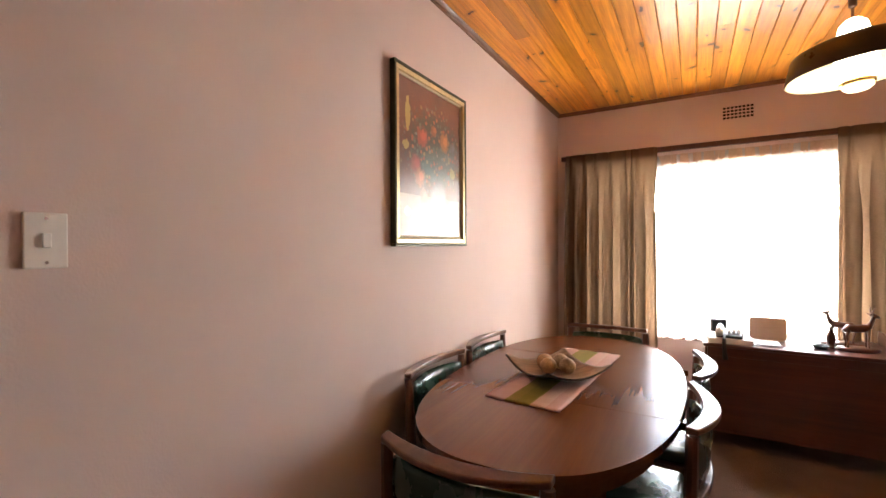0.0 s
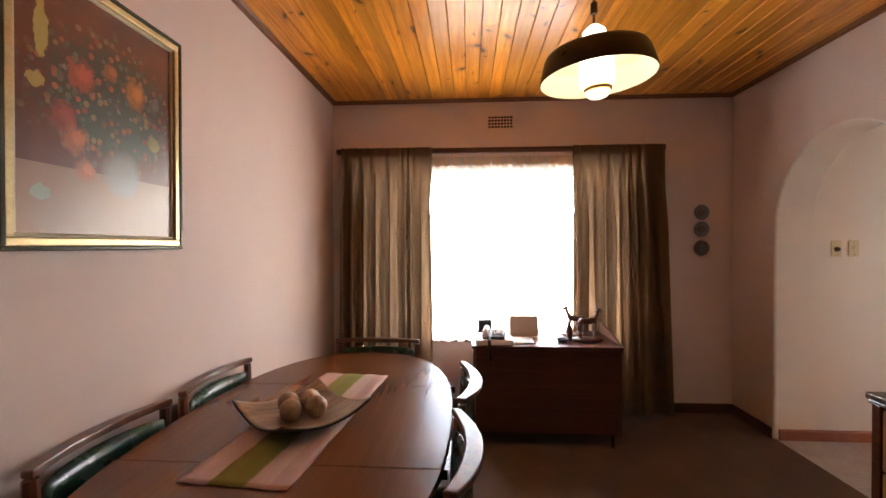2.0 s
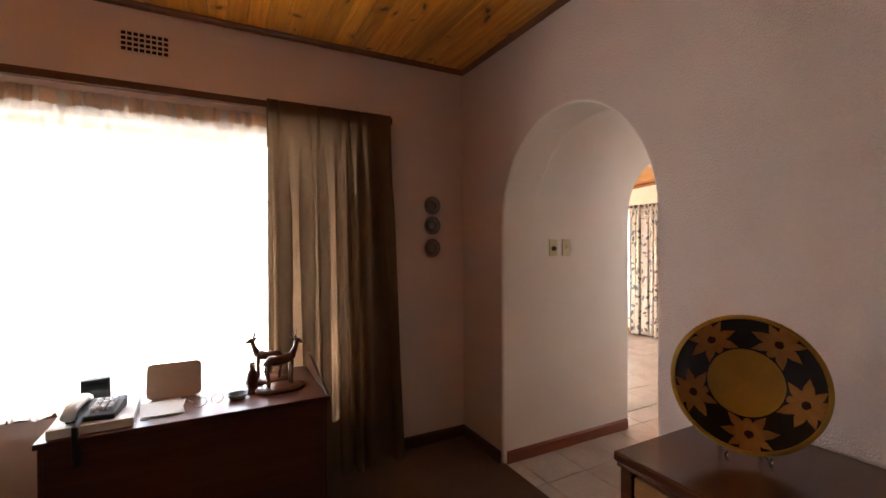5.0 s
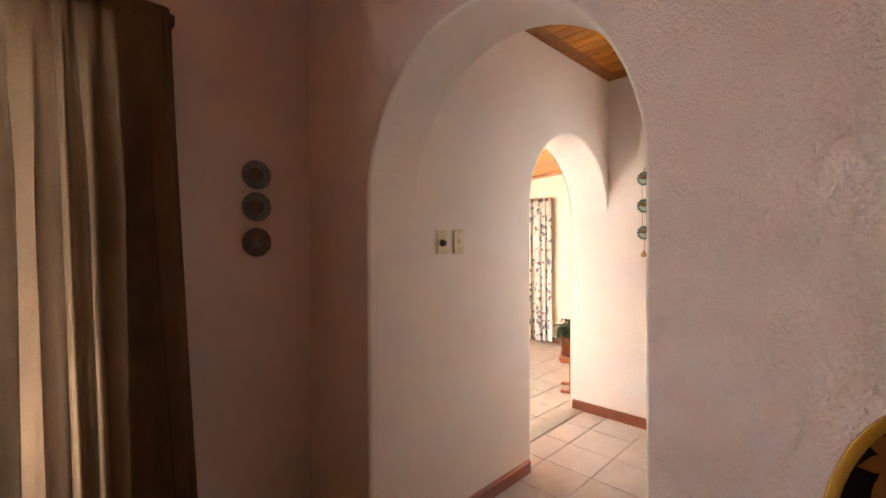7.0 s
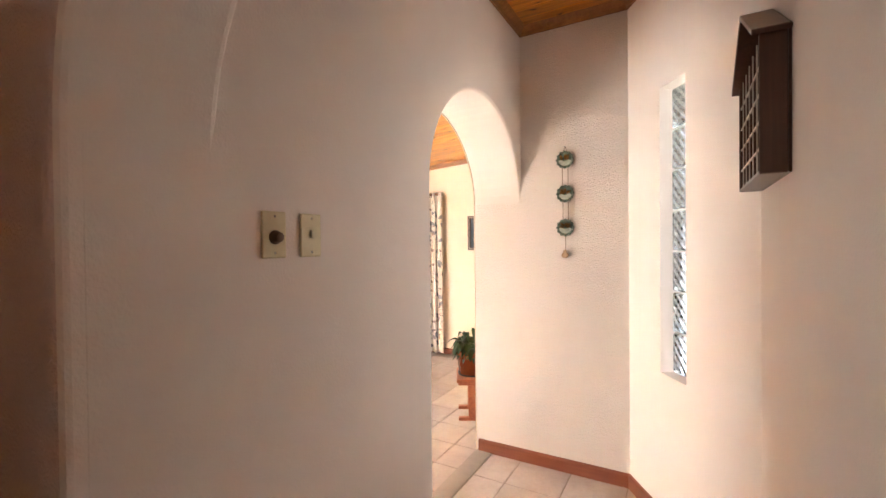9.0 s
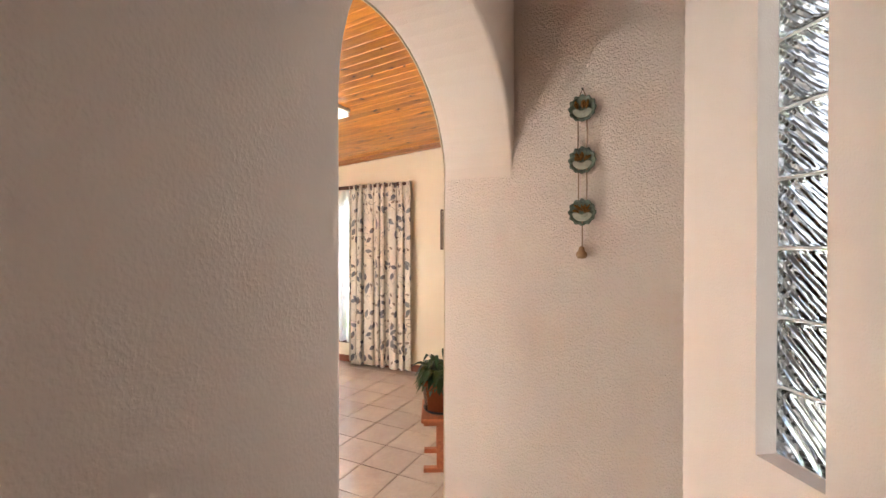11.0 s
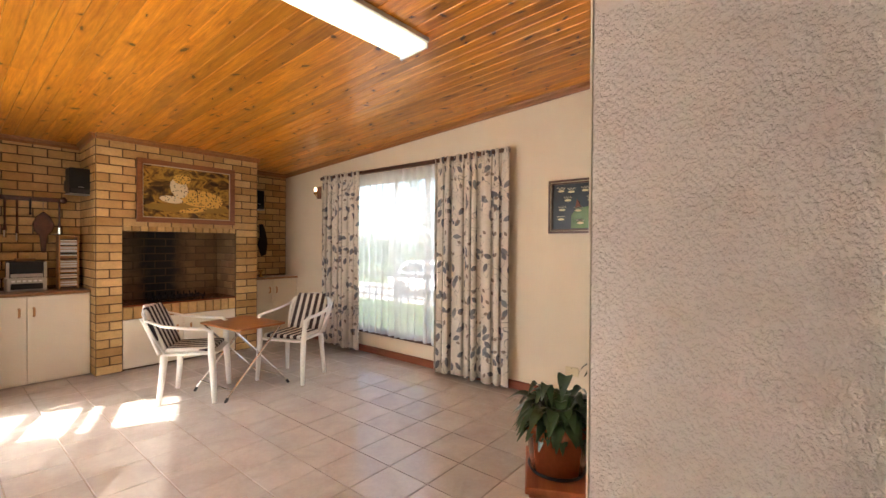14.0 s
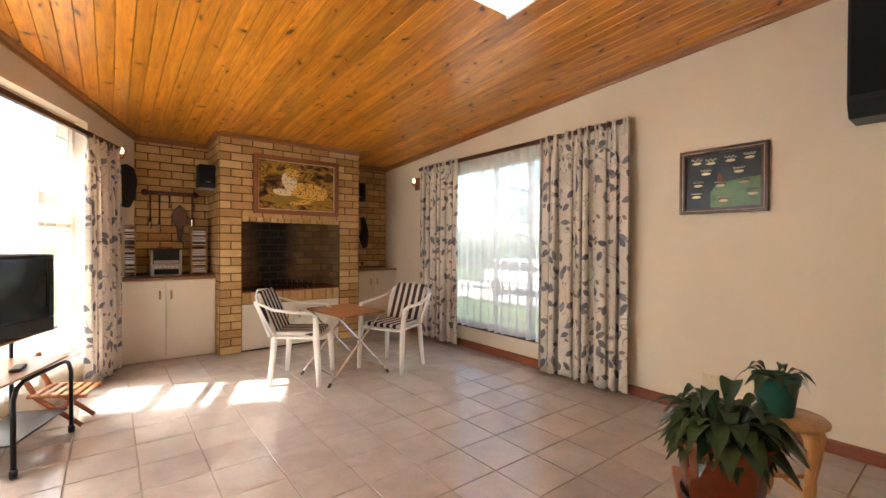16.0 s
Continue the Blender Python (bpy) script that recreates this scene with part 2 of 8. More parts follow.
def glass_mat(name, c=(1, 1, 1), rough=0.0, ior=1.45, wavy=0.0):
    m, nt, n, l, b = nodes_of(name)
    b.inputs["Base Color"].default_value = col(c)
    b.inputs["Roughness"].default_value = rough
    b.inputs["IOR"].default_value = ior
    b.inputs["Transmission Weight"].default_value = 1.0
    if wavy:
        tc = n.new("ShaderNodeTexCoord")
        wv = n.new("ShaderNodeTexWave")
        wv.wave_type, wv.bands_direction = 'BANDS', 'DIAGONAL'
        wv.inputs["Scale"].default_value = 14.0
        wv.inputs["Distortion"].default_value = 1.5
        l.new(tc.outputs["Object"], wv.inputs["Vector"])
        bump_n(n, l, wv.outputs[1], 0.7, wavy, b)
    return m


def brick_mat(name, a, c, smoke=0.0):
    m, nt, n, l, b = nodes_of(name)
    oi = n.new("ShaderNodeObjectInfo")
    tc = n.new("ShaderNodeTexCoord")
    ad = n.new("ShaderNodeVectorMath")
    l.new(tc.outputs["Object"], ad.inputs[0])
    l.new(oi.outputs["Location"], ad.inputs[1])
    speck = noise_n(n, l, ad.outputs[0], 60, 4, 0.7)
    big = noise_n(n, l, ad.outputs[0], 9, 3)
    tone = mixc(n, l, oi.outputs["Random"], a, c)
    r = rampnode(n, [(0.3, (0.72, 0.68, 0.62)), (0.65, (1.08, 1.05, 1.0))])
    l.new(math_n(n, l, 'ADD', math_n(n, l, 'MULTIPLY', speck, 0.5), math_n(n, l, 'MULTIPLY', big, 0.5)), r.inputs[0])
    out = mixc(n, l, 1.0, tone, r.outputs[0], 'MULTIPLY')
    if smoke:
        s = n.new("ShaderNodeSeparateXYZ")
        wp = n.new("ShaderNodeNewGeometry").outputs["Position"]
        l.new(wp, s.inputs[0])
        wob = math_n(n, l, 'MULTIPLY', math_n(n, l, 'SUBTRACT', noise_n(n, l, wp, 7, 3), 0.5), 0.25)
        off = math_n(n, l, 'ABSOLUTE', math_n(n, l, 'ADD', math_n(n, l, 'SUBTRACT', s.outputs[0], smoke), wob))
        st = n.new("ShaderNodeMapRange")
        st.inputs[1].default_value, st.inputs[2].default_value, st.inputs[3].default_value, st.inputs[4].default_value = 0.13, 0.34, 0.95, 0.0
        l.new(off, st.inputs[0])
        out = mixc(n, l, st.outputs[0], out, (0.010, 0.008, 0.007))
    l.new(out, b.inputs["Base Color"])
    b.inputs["Roughness"].default_value = 0.78
    bump_n(n, l, speck, 0.5, 0.003, b)
    return m


M_WALL_DINING = plaster("dining_wall_paint", (0.72, 0.575, 0.535), 180, 0.0029, 0.40, 0.68)
M_WALL_SMOOTH = plaster("dining_wall_paint_smooth", (0.72, 0.58, 0.54), 170, 0.0003)
M_WALL_HALL = plaster("hall_wall_paint", (0.84, 0.745, 0.68), 185, 0.0034, 0.40, 0.68)
M_WALL_HALL_FINE = plaster("hall_wall_paint_fine", (0.84, 0.745, 0.68), 190, 0.0005)
M_WALL_LIVING = plaster("living_wall_paint", (0.80, 0.69, 0.54), 160, 0.001)
M_CEIL = wood("pine_boards", (0.42, 0.122, 0.008), (0.86, 0.35, 0.035), 0.28, 1, 1.0, 0.15, 0.24, True, True)
M_TRIM = wood("pine_trim", (0.24, 0.085, 0.02), (0.40, 0.16, 0.04), 0.35, 1)
M_TRIM_MID = wood("brown_trim", (0.13, 0.045, 0.016), (0.22, 0.08, 0.026), 0.35, 0)
M_TRIM_DARK = wood("dark_trim", (0.055, 0.018, 0.010), (0.11, 0.038, 0.02), 0.4, 0)
M_SKIRT = wood("skirting_wood", (0.20, 0.055, 0.025), (0.30, 0.09, 0.042), 0.4, 0, 0.6)
M_CARPET = simple("brown_carpet", (0.155, 0.092, 0.066), 0.95, 0, 0.18, 5, 420, 0.9, 0.006)
M_GROUT = simple("grout", (0.34, 0.27, 0.22), 0.9, 0, 0.15, 4, 90)
M_STRIP = simple("grey_threshold_stone", (0.34, 0.31, 0.27), 0.6, 0, 0.12, 9, 120)
M_TEAK = wood("teak_veneer", (0.135, 0.040, 0.010), (0.185, 0.060, 0.015), 0.27, 1, 0.5, 0.0)
M_MAHOG = wood("mahogany", (0.055, 0.013, 0.007), (0.11, 0.028, 0.013), 0.32, 0, 0.8, 0.08)
M_CHAIRWOOD = wood("chair_wood", (0.085, 0.028, 0.014), (0.17, 0.06, 0.028), 0.32, 2, 1.0, 0.3)
M_VINYL = simple("green_vinyl", (0.022, 0.060, 0.042), 0.27, 0, 0.06, 8, 200, 0.15, 0.0008, 0.15)
M_OAKFRONT = wood("light_drawer_wood", (0.20, 0.088, 0.028), (0.30, 0.145, 0.05), 0.4, 1, 0.8, 0.1)
M_SIDEB = wood("sideboard_wood", (0.055, 0.018, 0.010), (0.10, 0.034, 0.018), 0.26, 1, 0.8, 0.35)
M_DRAPE = cloth("brown_drape", (0.175, 0.108, 0.064), 0.25)
M_TAPE = cloth("heading_tape", (0.62, 0.47, 0.36), 0.1)
M_NET = cloth("net_curtain", (0.92, 0.90, 0.88), 0.2, 0.45)
M_SUNNET = cloth("sunlit_sheer", (0.92, 0.90, 0.86), 0.6, 0.82)
M_DENSENET = cloth("dense_sheer", (0.92, 0.90, 0.86), 0.6, 0.1)
M_SHEER = cloth("sheer_curtain", (0.90, 0.90, 0.93), 0.5, 0.36)
M_PRINT = cloth("printed_drape", (0.86, 0.79, 0.70), 0.28, 0.0, 900, leaf_print)
M_WHITE = simple("white_plastic", (0.82, 0.80, 0.76), 0.42, 0, 0.04, 5, 80, 0.05)
M_CREAMSW = simple("cream_switch_plastic", (0.72, 0.62, 0.40), 0.4, 0, 0.05, 20, 80, 0.05)
M_BLACK = simple("black_plastic", (0.018, 0.018, 0.02), 0.42, 0, 0.2, 8, 200, 0.1)
M_DARKMETAL = simple("dark_metal", (0.03, 0.03, 0.032), 0.35, 0.7, 0.2, 8, 90, 0.05)
M_CHROME = simple("chrome", (0.75, 0.75, 0.75), 0.12, 1.0, 0.05, 8, 90, 0.02)
M_BRASS = simple("brass", (0.68, 0.46, 0.16), 0.25, 1.0, 0.1, 8, 90, 0.03)
M_GOLD = simple("worn_gilt", (0.58, 0.47, 0.26), 0.35, 0.8, 0.25, 12, 120, 0.2)
M_GREENFRAME = simple("dark_green_frame", (0.05, 0.05, 0.022), 0.4, 0, 0.3, 20, 120, 0.1)
M_CREAM = simple("cream_cabinet_paint", (0.74, 0.66, 0.53), 0.45, 0, 0.04, 3, 60, 0.04)
M_COUNTER = wood("counter_wood", (0.22, 0.105, 0.04), (0.36, 0.18, 0.075), 0.35, 0)
M_BRICK = brick_mat("yellow_brick", (0.46, 0.26, 0.085), (0.70, 0.46, 0.21))
M_BRICK_SOOT = brick_mat("sooty_brick", (0.17, 0.088, 0.038), (0.29, 0.165, 0.075), 5.98)
M_MORTAR = simple("mortar", (0.115, 0.068, 0.035), 0.95, 0, 0.2, 8, 90, 0.4)
M_SOOT = simple("soot", (0.012, 0.010, 0.009), 0.95, 0, 0.3, 6, 60, 0.3)
M_HOUSE = wood("house_shelf_wood", (0.05, 0.018, 0.010), (0.10, 0.038, 0.02), 0.35, 2)
M_TERRA = simple("terracotta", (0.21, 0.056, 0.022), 0.22, 0, 0.2, 7, 60, 0.2)
M_REDWOOD = wood("red_stained_wood", (0.24, 0.06, 0.022), (0.40, 0.12, 0.045), 0.4, 0)
M_PINE = wood("honey_pine", (0.42, 0.18, 0.05), (0.56, 0.28, 0.095), 0.35, 2)
M_LEAF = simple("dark_leaf", (0.018, 0.046, 0.014), 0.30, 0, 0.6, 14, 60, 0.15)
M_SOIL = simple("potting_soil", (0.03, 0.02, 0.013), 0.95, 0, 0.3, 30, 120, 0.8, 0.006)
M_GREENPOT = simple("green_plastic_pot", (0.012, 0.10, 0.075), 0.35, 0, 0.1, 5, 80, 0.05)
M_GLASS = glass_mat("window_glass")
# Dark tint keeps the added hall lamp behind the blocks from glaring.
M_BLOCK = glass_mat("glass_block", (0.23, 0.233, 0.233), 0.03, 1.5, 0.02)
M_PAPER = simple("paper", (0.78, 0.79, 0.82), 0.7, 0, 0.05, 9, 60, 0.05)
M_TAN = simple("tan_board", (0.50, 0.36, 0.26), 0.6, 0, 0.06, 9, 60, 0.05)
M_SCREEN = simple("crt_glass", (0.02, 0.024, 0.024), 0.08, 0, 0.1, 2, 20, 0.0)
M_STEELFRAME = simple("steel_window_paint", (0.60, 0.48, 0.36), 0.5, 0, 0.06, 6, 60, 0.05)
M_LAMPIN = glow("lit_lamp_lining", (1.0, 0.78, 0.42), 0.12)
M_BULB = glow("lit_glass_chimney", (1.0, 0.86, 0.60), 0.5)
M_TUBE = glow("lit_diffuser", (1.0, 0.93, 0.74), 0.36)
M_SMALLBULB = glow("small_bulb", (1.0, 0.80, 0.45), 1.0)


# ---- mesh helpers ----
def bm_new():
    return bmesh.new()


def box(bm, a, b):
    x0, y0, z0 = a
    x1, y1, z1 = b
    v = [bm.verts.new(p) for p in ((x0, y0, z0), (x1, y0, z0), (x1, y1, z0), (x0, y1, z0), (x0, y0, z1), (x1, y0, z1), (x1, y1, z1), (x0, y1, z1))]
    for f in ((3, 2, 1, 0), (4, 5, 6, 7), (0, 1, 5, 4), (1, 2, 6, 5), (2, 3, 7, 6), (3, 0, 4, 7)):
        bm.faces.new([v[i] for i in f])
    return v


def soft(bm, w=0.004, seg=2):
    """Round the sharp edges of all that is in bm."""
    bmesh.ops.recalc_face_normals(bm, faces=bm.faces)
    es = [e for e in bm.edges if len(e.link_faces) == 2 and e.calc_face_angle(0) > 0.6]
    bmesh.ops.bevel(bm, geom=es, offset=w, segments=seg, profile=0.5, affect='EDGES', clamp_overlap=True)
    return bm


def rbox(a, b, w=0.004, seg=2):
    bm = bm_new()
    box(bm, a, b)
    return soft(bm, w, seg)


def moved(bm, m):
    bmesh.ops.transform(bm, matrix=m, verts=bm.verts)
    return bm


def tube(bm, pts, r, seg=8, flat=1.0):
    """A rod along pts; r is one radius or one for each point."""
    pts = [Vector(p) for p in pts]
    rs = r if isinstance(r, (list, tuple)) else [r] * len(pts)
    rings, side = [], None
    for i, p in enumerate(pts):
        d = (pts[min(i + 1, len(pts) - 1)] - pts[max(i - 1, 0)]).normalized()
        if side is None:
            up = Vector((0, 0, 1)) if abs(d.z) < 0.9 else Vector((1, 0, 0))
            side = d.cross(up).normalized()
        side = (side - d * side.dot(d)).normalized()
        other = d.cross(side)
        rings.append([bm.verts.new(p + (side * math.cos(k * 2 * math.pi / seg) + other * flat * math.sin(k * 2 * math.pi / seg)) * rs[i]) for k in range(seg)])
    for a, b in zip(rings, rings[1:]):
        for k in range(seg):
            bm.faces.new((a[k], a[(k + 1) % seg], b[(k + 1) % seg], b[k]))
    bm.faces.new(rings[0][::-1])
    bm.faces.new(rings[-1])
    return bm


def lathe(bm, prof, seg=28, at=(0, 0, 0), closed=True):
    rings = []
    for r, z in prof:
        rings.append([bm.verts.new((at[0] + max(r, 1e-4) * math.cos(k * 2 * math.pi / seg), at[1] + max(r, 1e-4) * math.sin(k * 2 * math.pi / seg), at[2] + z)) for k in range(seg)])
    for a, b in zip(rings, rings[1:]):
        for k in range(seg):
            bm.faces.new((a[k], a[(k + 1) % seg], b[(k + 1) % seg], b[k]))
    if closed:
        bm.faces.new(rings[0][::-1])
        bm.faces.new(rings[-1])
    return bm


def prism(bm, outline, axis, lo, hi):
    """An outline of (u, v) pushed along an axis: axis 0 takes (y, z), 1 takes (x, z), 2 takes (x, y)."""
    def at(u, v, w):
        return ((w, u, v), (u, w, v), (u, v, w))[axis]
    a = [bm.verts.new(at(u, v, lo)) for u, v in outline]
    b = [bm.verts.new(at(u, v, hi)) for u, v in outline]
    bm.faces.new(a[::-1])
    bm.faces.new(b)
    for i in range(len(a)):
        j = (i + 1) % len(a)
        bm.faces.new((a[i], a[j], b[j], b[i]))
    bmesh.ops.recalc_face_normals(bm, faces=bm.faces)
    return bm


def mesh_of(name, bm, mat, smooth=False):
    bmesh.ops.recalc_face_normals(bm, faces=bm.faces)
    me = bpy.data.meshes.new(name)
    bm.to_mesh(me)
    bm.free()
    for m in (mat if isinstance(mat, (list, tuple)) else (mat,)):
        me.materials.append(m)
    if smooth:
        for p in me.polygons:
            p.use_smooth = True
    return me


def part(name, bm, mat, parent, label="", smooth=False):
    ob = new(name, mesh_of(name, bm, mat, smooth))
    ob.parent = parent
    return tagged(ob, label)


def thing(name, at, rz, label, category, group=""):
    ob = new(name)
    ob.empty_display_size = 0.1
    ob.matrix_world = pose(at[0], at[1], at[2], 0, 0, rz)
    return tagged(ob, label, category, group)


def solid(name, bm, mat, label="", category="", group="", kind="", smooth=False, m=None):
    ob = new(name, mesh_of(name, bm, mat, smooth))
    if m is not None:
        ob.matrix_world = m
    return tagged(ob, label, category, group, kind)


def structure(name, bm, mat, label, category, smooth=False):
    return solid(name, bm, mat, label, category, "", "structure", smooth)


def arch_outline(u0, u1, a0, a1, spring, rise, z0, z1, steps=28):
    mid, half = (a0 + a1) / 2, (a1 - a0) / 2
    pts = [(a0, z0)] + [(mid - half * math.cos(k * math.pi / steps), spring + rise * math.sin(k * math.pi / steps)) for k in range(steps + 1)] + [(a1, z0)]
    if u1 > a1 + 1e-4:
        pts.append((u1, z0))
    pts.append((u1, z1))
    pts.append((u0, z1))
    if u0 < a0 - 1e-4:
        pts.append((u0, z0))
    return pts


def rounded(ob, w=0.018, seg=3):
    b = ob.modifiers.new("round", 'BEVEL')
    b.width, b.segments, b.limit_method, b.angle_limit = w, seg, 'ANGLE', radians(50)
    return ob


# ---- the plan ----
WX0, WX1, NY, SY = -0.49, 2.813, 5.0, -1.3      # dining room
H = 2.6
AW = 3.085                                      # far face of the arched wall
HN, HNB, HX, HS = 4.523, 4.835, 5.003, 3.445     # hall: north wall's two faces, east wall, south wall
LF = -0.2                                       # living room floor
LE, LN = 7.68, 10.5                             # living room east and north walls
LW = 3.3
NWC, WDIR = Vector((4.55, 10.5, 0)), Vector((-0.36, -0.933, 0))
WNORM = Vector((0.933, -0.36, 0))


def living_ceiling(y):
    return 2.852 - 0.065 * y


def boards(bm, x0, x1, y0, y1, zf, width=0.095, thick=0.012):
    """Tongue-and-groove boards along y with open V joints, seen from below; zf gives the height."""
    k = 0
    x = x0
    while x < x1 - 0.01:
        w = min(width, x1 - x)
        y, ends = y0, [y0, y1]
        cut = y0 + (y1 - y0) * ((k * 0.37) % 1.0)
        if 0.8 < cut - y0 and 0.8 < y1 - cut:
            ends = [y0, cut, y1]
        for p, q in zip(ends, ends[1:]):
            g = 0.004
            prof = [(x + 0.0005, 0.006), (x + g, 0.0), (x + w - g, 0.0), (x + w - 0.0005, 0.006), (x + w - 0.0005, thick), (x + 0.0005, thick)]
            a = [bm.verts.new((u, p + 0.0006, zf(p) + d)) for u, d in prof]
            b = [bm.verts.new((u, q - 0.0006, zf(q) + d)) for u, d in prof]
            bm.faces.new(a[::-1])
            bm.faces.new(b)
            for i in range(6):
                j = (i + 1) % 6
                bm.faces.new((a[i], a[j], b[j], b[i]))
        x += width
        k += 1


def slab_with_hole(bm, axis, lo, hi, u0, u1, z0, z1, a0, a1, b0, b1):
    """A wall lo..hi thick from u0 to u1, with a window hole a0..a1 by b0..b1."""
    for p, q in (((u0, z0), (a0, z1)), ((a1, z0), (u1, z1)), ((a0, z0), (a1, b0)), ((a0, b1), (a1, z1))):
        if axis == 0:
            box(bm, (lo, p[0], p[1]), (hi, q[0], q[1]))
        else:
            box(bm, (p[0], lo, p[1]), (q[0], hi, q[1]))
    bmesh.ops.remove_doubles(bm, verts=bm.verts, dist=1e-5)


# ---- dining room shell ----
bm = bm_new(); box(bm, (WX0 - 0.2, SY - 0.2, 0), (WX0, NY + 0.25, H + 0.1))
structure("wall_west", bm, M_WALL_SMOOTH, "pink-beige painted plaster wall", "wall")
bm = bm_new(); slab_with_hole(bm, 1, NY, NY + 0.25, WX0, WX1, 0, H + 0.1, -0.2, 1.98, 0.58, 2.0)
structure("wall_north", bm, M_WALL_SMOOTH, "pink-beige plaster wall with a wide window", "wall")
bm = bm_new(); box(bm, (WX0, SY - 0.2, 0), (AW, SY, H + 0.1))
structure("wall_south", bm, M_WALL_SMOOTH, "pink-beige painted plaster wall", "wall")
bm = bm_new()
prism(bm, arch_outline(SY, NY + 0.25, 3.472, HN + 0.0006, 1.50, 0.57, 0, H + 0.1), 0, WX1, AW)
ob = structure("wall_arch", bm, [M_WALL_DINING, M_WALL_HALL_FINE], "rough pink-beige plaster wall with an arched opening", "wall")
for p in ob.data.polygons:
    if abs(p.normal.x) < 0.5 and p.center.z < 2.3:
        p.material_index = 1
rounded(ob)
bm = bm_new(); box(bm, (WX0, SY, -0.1), (WX1, NY, 0.0))
box(bm, (WX1, 3.472, -0.1), (WX1 + 0.02, HN, 0.0))
structure("floor_carpet", bm, M_CARPET, "plain brown fitted carpet", "floor")
bm = bm_new(); boards(bm, WX0, WX1, SY, NY, lambda y: H)
structure("ceiling_dining", bm, M_CEIL, "varnished knotty pine board ceiling", "ceiling")
bm = bm_new(); box(bm, (WX0 - 0.2, SY - 0.2, H + 0.1), (AW + 0.1, NY + 0.25, H + 0.2))
structure("roof_dining", bm, M_MORTAR, "plain slab above the ceiling", "roof")


def cornice(name, p, q, z, size=0.045, mat=None):
    """A small moulding along the top of a wall, from p to q; the room lies to its left."""
    p, q = Vector(p), Vector(q)
    d = (q - p)
    L = d.length
    bm = bm_new()
    prism(bm, [(0, 0), (0, -size), (size * 0.25, -size), (size * 0.35, -size * 0.55), (size * 0.75, -size * 0.3), (size, 0)], 0, 0, L)
    ob = structure(name, bm, mat or M_TRIM, "varnished wooden ceiling moulding", "trim")
    ang = math.degrees(math.atan2(d.y, d.x))
    ob.matrix_world = pose(p.x, p.y, z, 0, 0, ang)
    return ob


cornice("trim_dining", (WX1, NY), (WX0, NY), H - 0.001, 0.028, M_TRIM_MID)
cornice("trim_dining", (WX0, NY), (WX0, SY), H - 0.001, 0.028, M_TRIM_MID)
cornice("trim_dining", (WX1, SY), (WX1, NY), H - 0.001, 0.028, M_TRIM_MID)


def skirting(p, q, z=0.0, h=0.075, mat=None):
    """A skirting board from p to q; the room lies to its left."""
    p, q = Vector(p), Vector(q)
    d = q - p
    bm = bm_new()
    prism(bm, [(0, 0), (0.014, 0), (0.014, h - 0.012), (0.006, h), (0, h)], 0, 0, d.length)
    ob = structure("baseboard", bm, mat or M_SKIRT, "red-brown varnished wooden skirting board", "baseboard")
    ob.matrix_world = pose(p.x, p.y, z, 0, 0, math.degrees(math.atan2(d.y, d.x)))
    return ob


skirting((WX1, NY), (WX0, NY), 0, 0.075, M_TRIM_DARK)
skirting((WX0, NY), (WX0, SY), 0, 0.075, M_TRIM_DARK)
skirting((WX1, HN + 0.02), (WX1, NY), 0, 0.075, M_TRIM_DARK)
skirting((WX1, SY), (WX1, 3.45), 0, 0.075, M_TRIM_DARK)

# ---- hall shell ----
bm = bm_new()
prism(bm, arch_outline(WX1 + 0.025, HX + 0.2, 3.952, HX + 0.0006, 1.555, 0.50, LF - 0.05, 2.57 + 0.12), 1, HN, HNB)
rounded(structure("wall_hall_north", bm, M_WALL_HALL_FINE, "cream plaster wall with an arched opening", "wall"), 0.014)
DG0 = Vector((HX, 3.925, 0))
DGD = Vector((-0.835, -0.551, 0)).normalized()
DGN = Vector((DGD.y, -DGD.x, 0))
if DGN.y < 0:
    DGN = -DGN
DGL = (DG0.y - HS) / -DGD.y
bm = bm_new(); box(bm, (HX, DG0.y - 0.2, LF), (HX + 0.2, HNB + 0.002, H + 0.1))
rounded(structure("wall_hall_east", bm, M_WALL_HALL, "rough cream plaster wall", "wall"), 0.012)
GB0, GBW, GBZ, GBN = 0.29, 0.19, 0.71, 7
bm = bm_new(); slab_with_hole(bm, 1, -0.2, 0.0, -0.05, DGL, 0, H + 0.1, GB0, GB0 + GBW, GBZ, GBZ + GBN * 0.1885)
ob = structure("wall_hall_angled", bm, M_WALL_HALL_FINE, "cream plaster wall set at an angle, with a slot of glass blocks", "wall")
ANG = math.degrees(math.atan2(DGD.y, DGD.x))
ob.matrix_world = pose(DG0.x, DG0.y, 0, 0, 0, ANG) @ Matrix.Diagonal((1, -1, 1, 1))
M_DIAG = ob.matrix_world.copy()
bm = bm_new(); box(bm, (AW, HS - 0.2, 0), (DG0.x + DGD.x * DGL + 0.06, HS, H + 0.1))
structure("wall_hall_south", bm, M_WALL_HALL_FINE, "cream plaster wall", "wall")
bm = bm_new(); box(bm, (WX1 + 0.02, HS - 0.1, -0.12), (HX + 0.1, HNB - 0.11, -0.006))
structure("floor_hall", bm, M_GROUT, "grout bed under the hall tiles", "floor")
bm = bm_new(); box(bm, (3.9, HNB - 0.11, -0.15), (HX + 0.05, HNB - 0.002, 0.004))
structure("threshold", soft(bm, 0.006), M_STRIP, "grey stone threshold strip above a step down", "threshold")
bm = bm_new(); boards(bm, AW, HX, HS, HN, lambda y: H)
structure("ceiling_hall", bm, M_CEIL, "varnished knotty pine board ceiling", "ceiling")
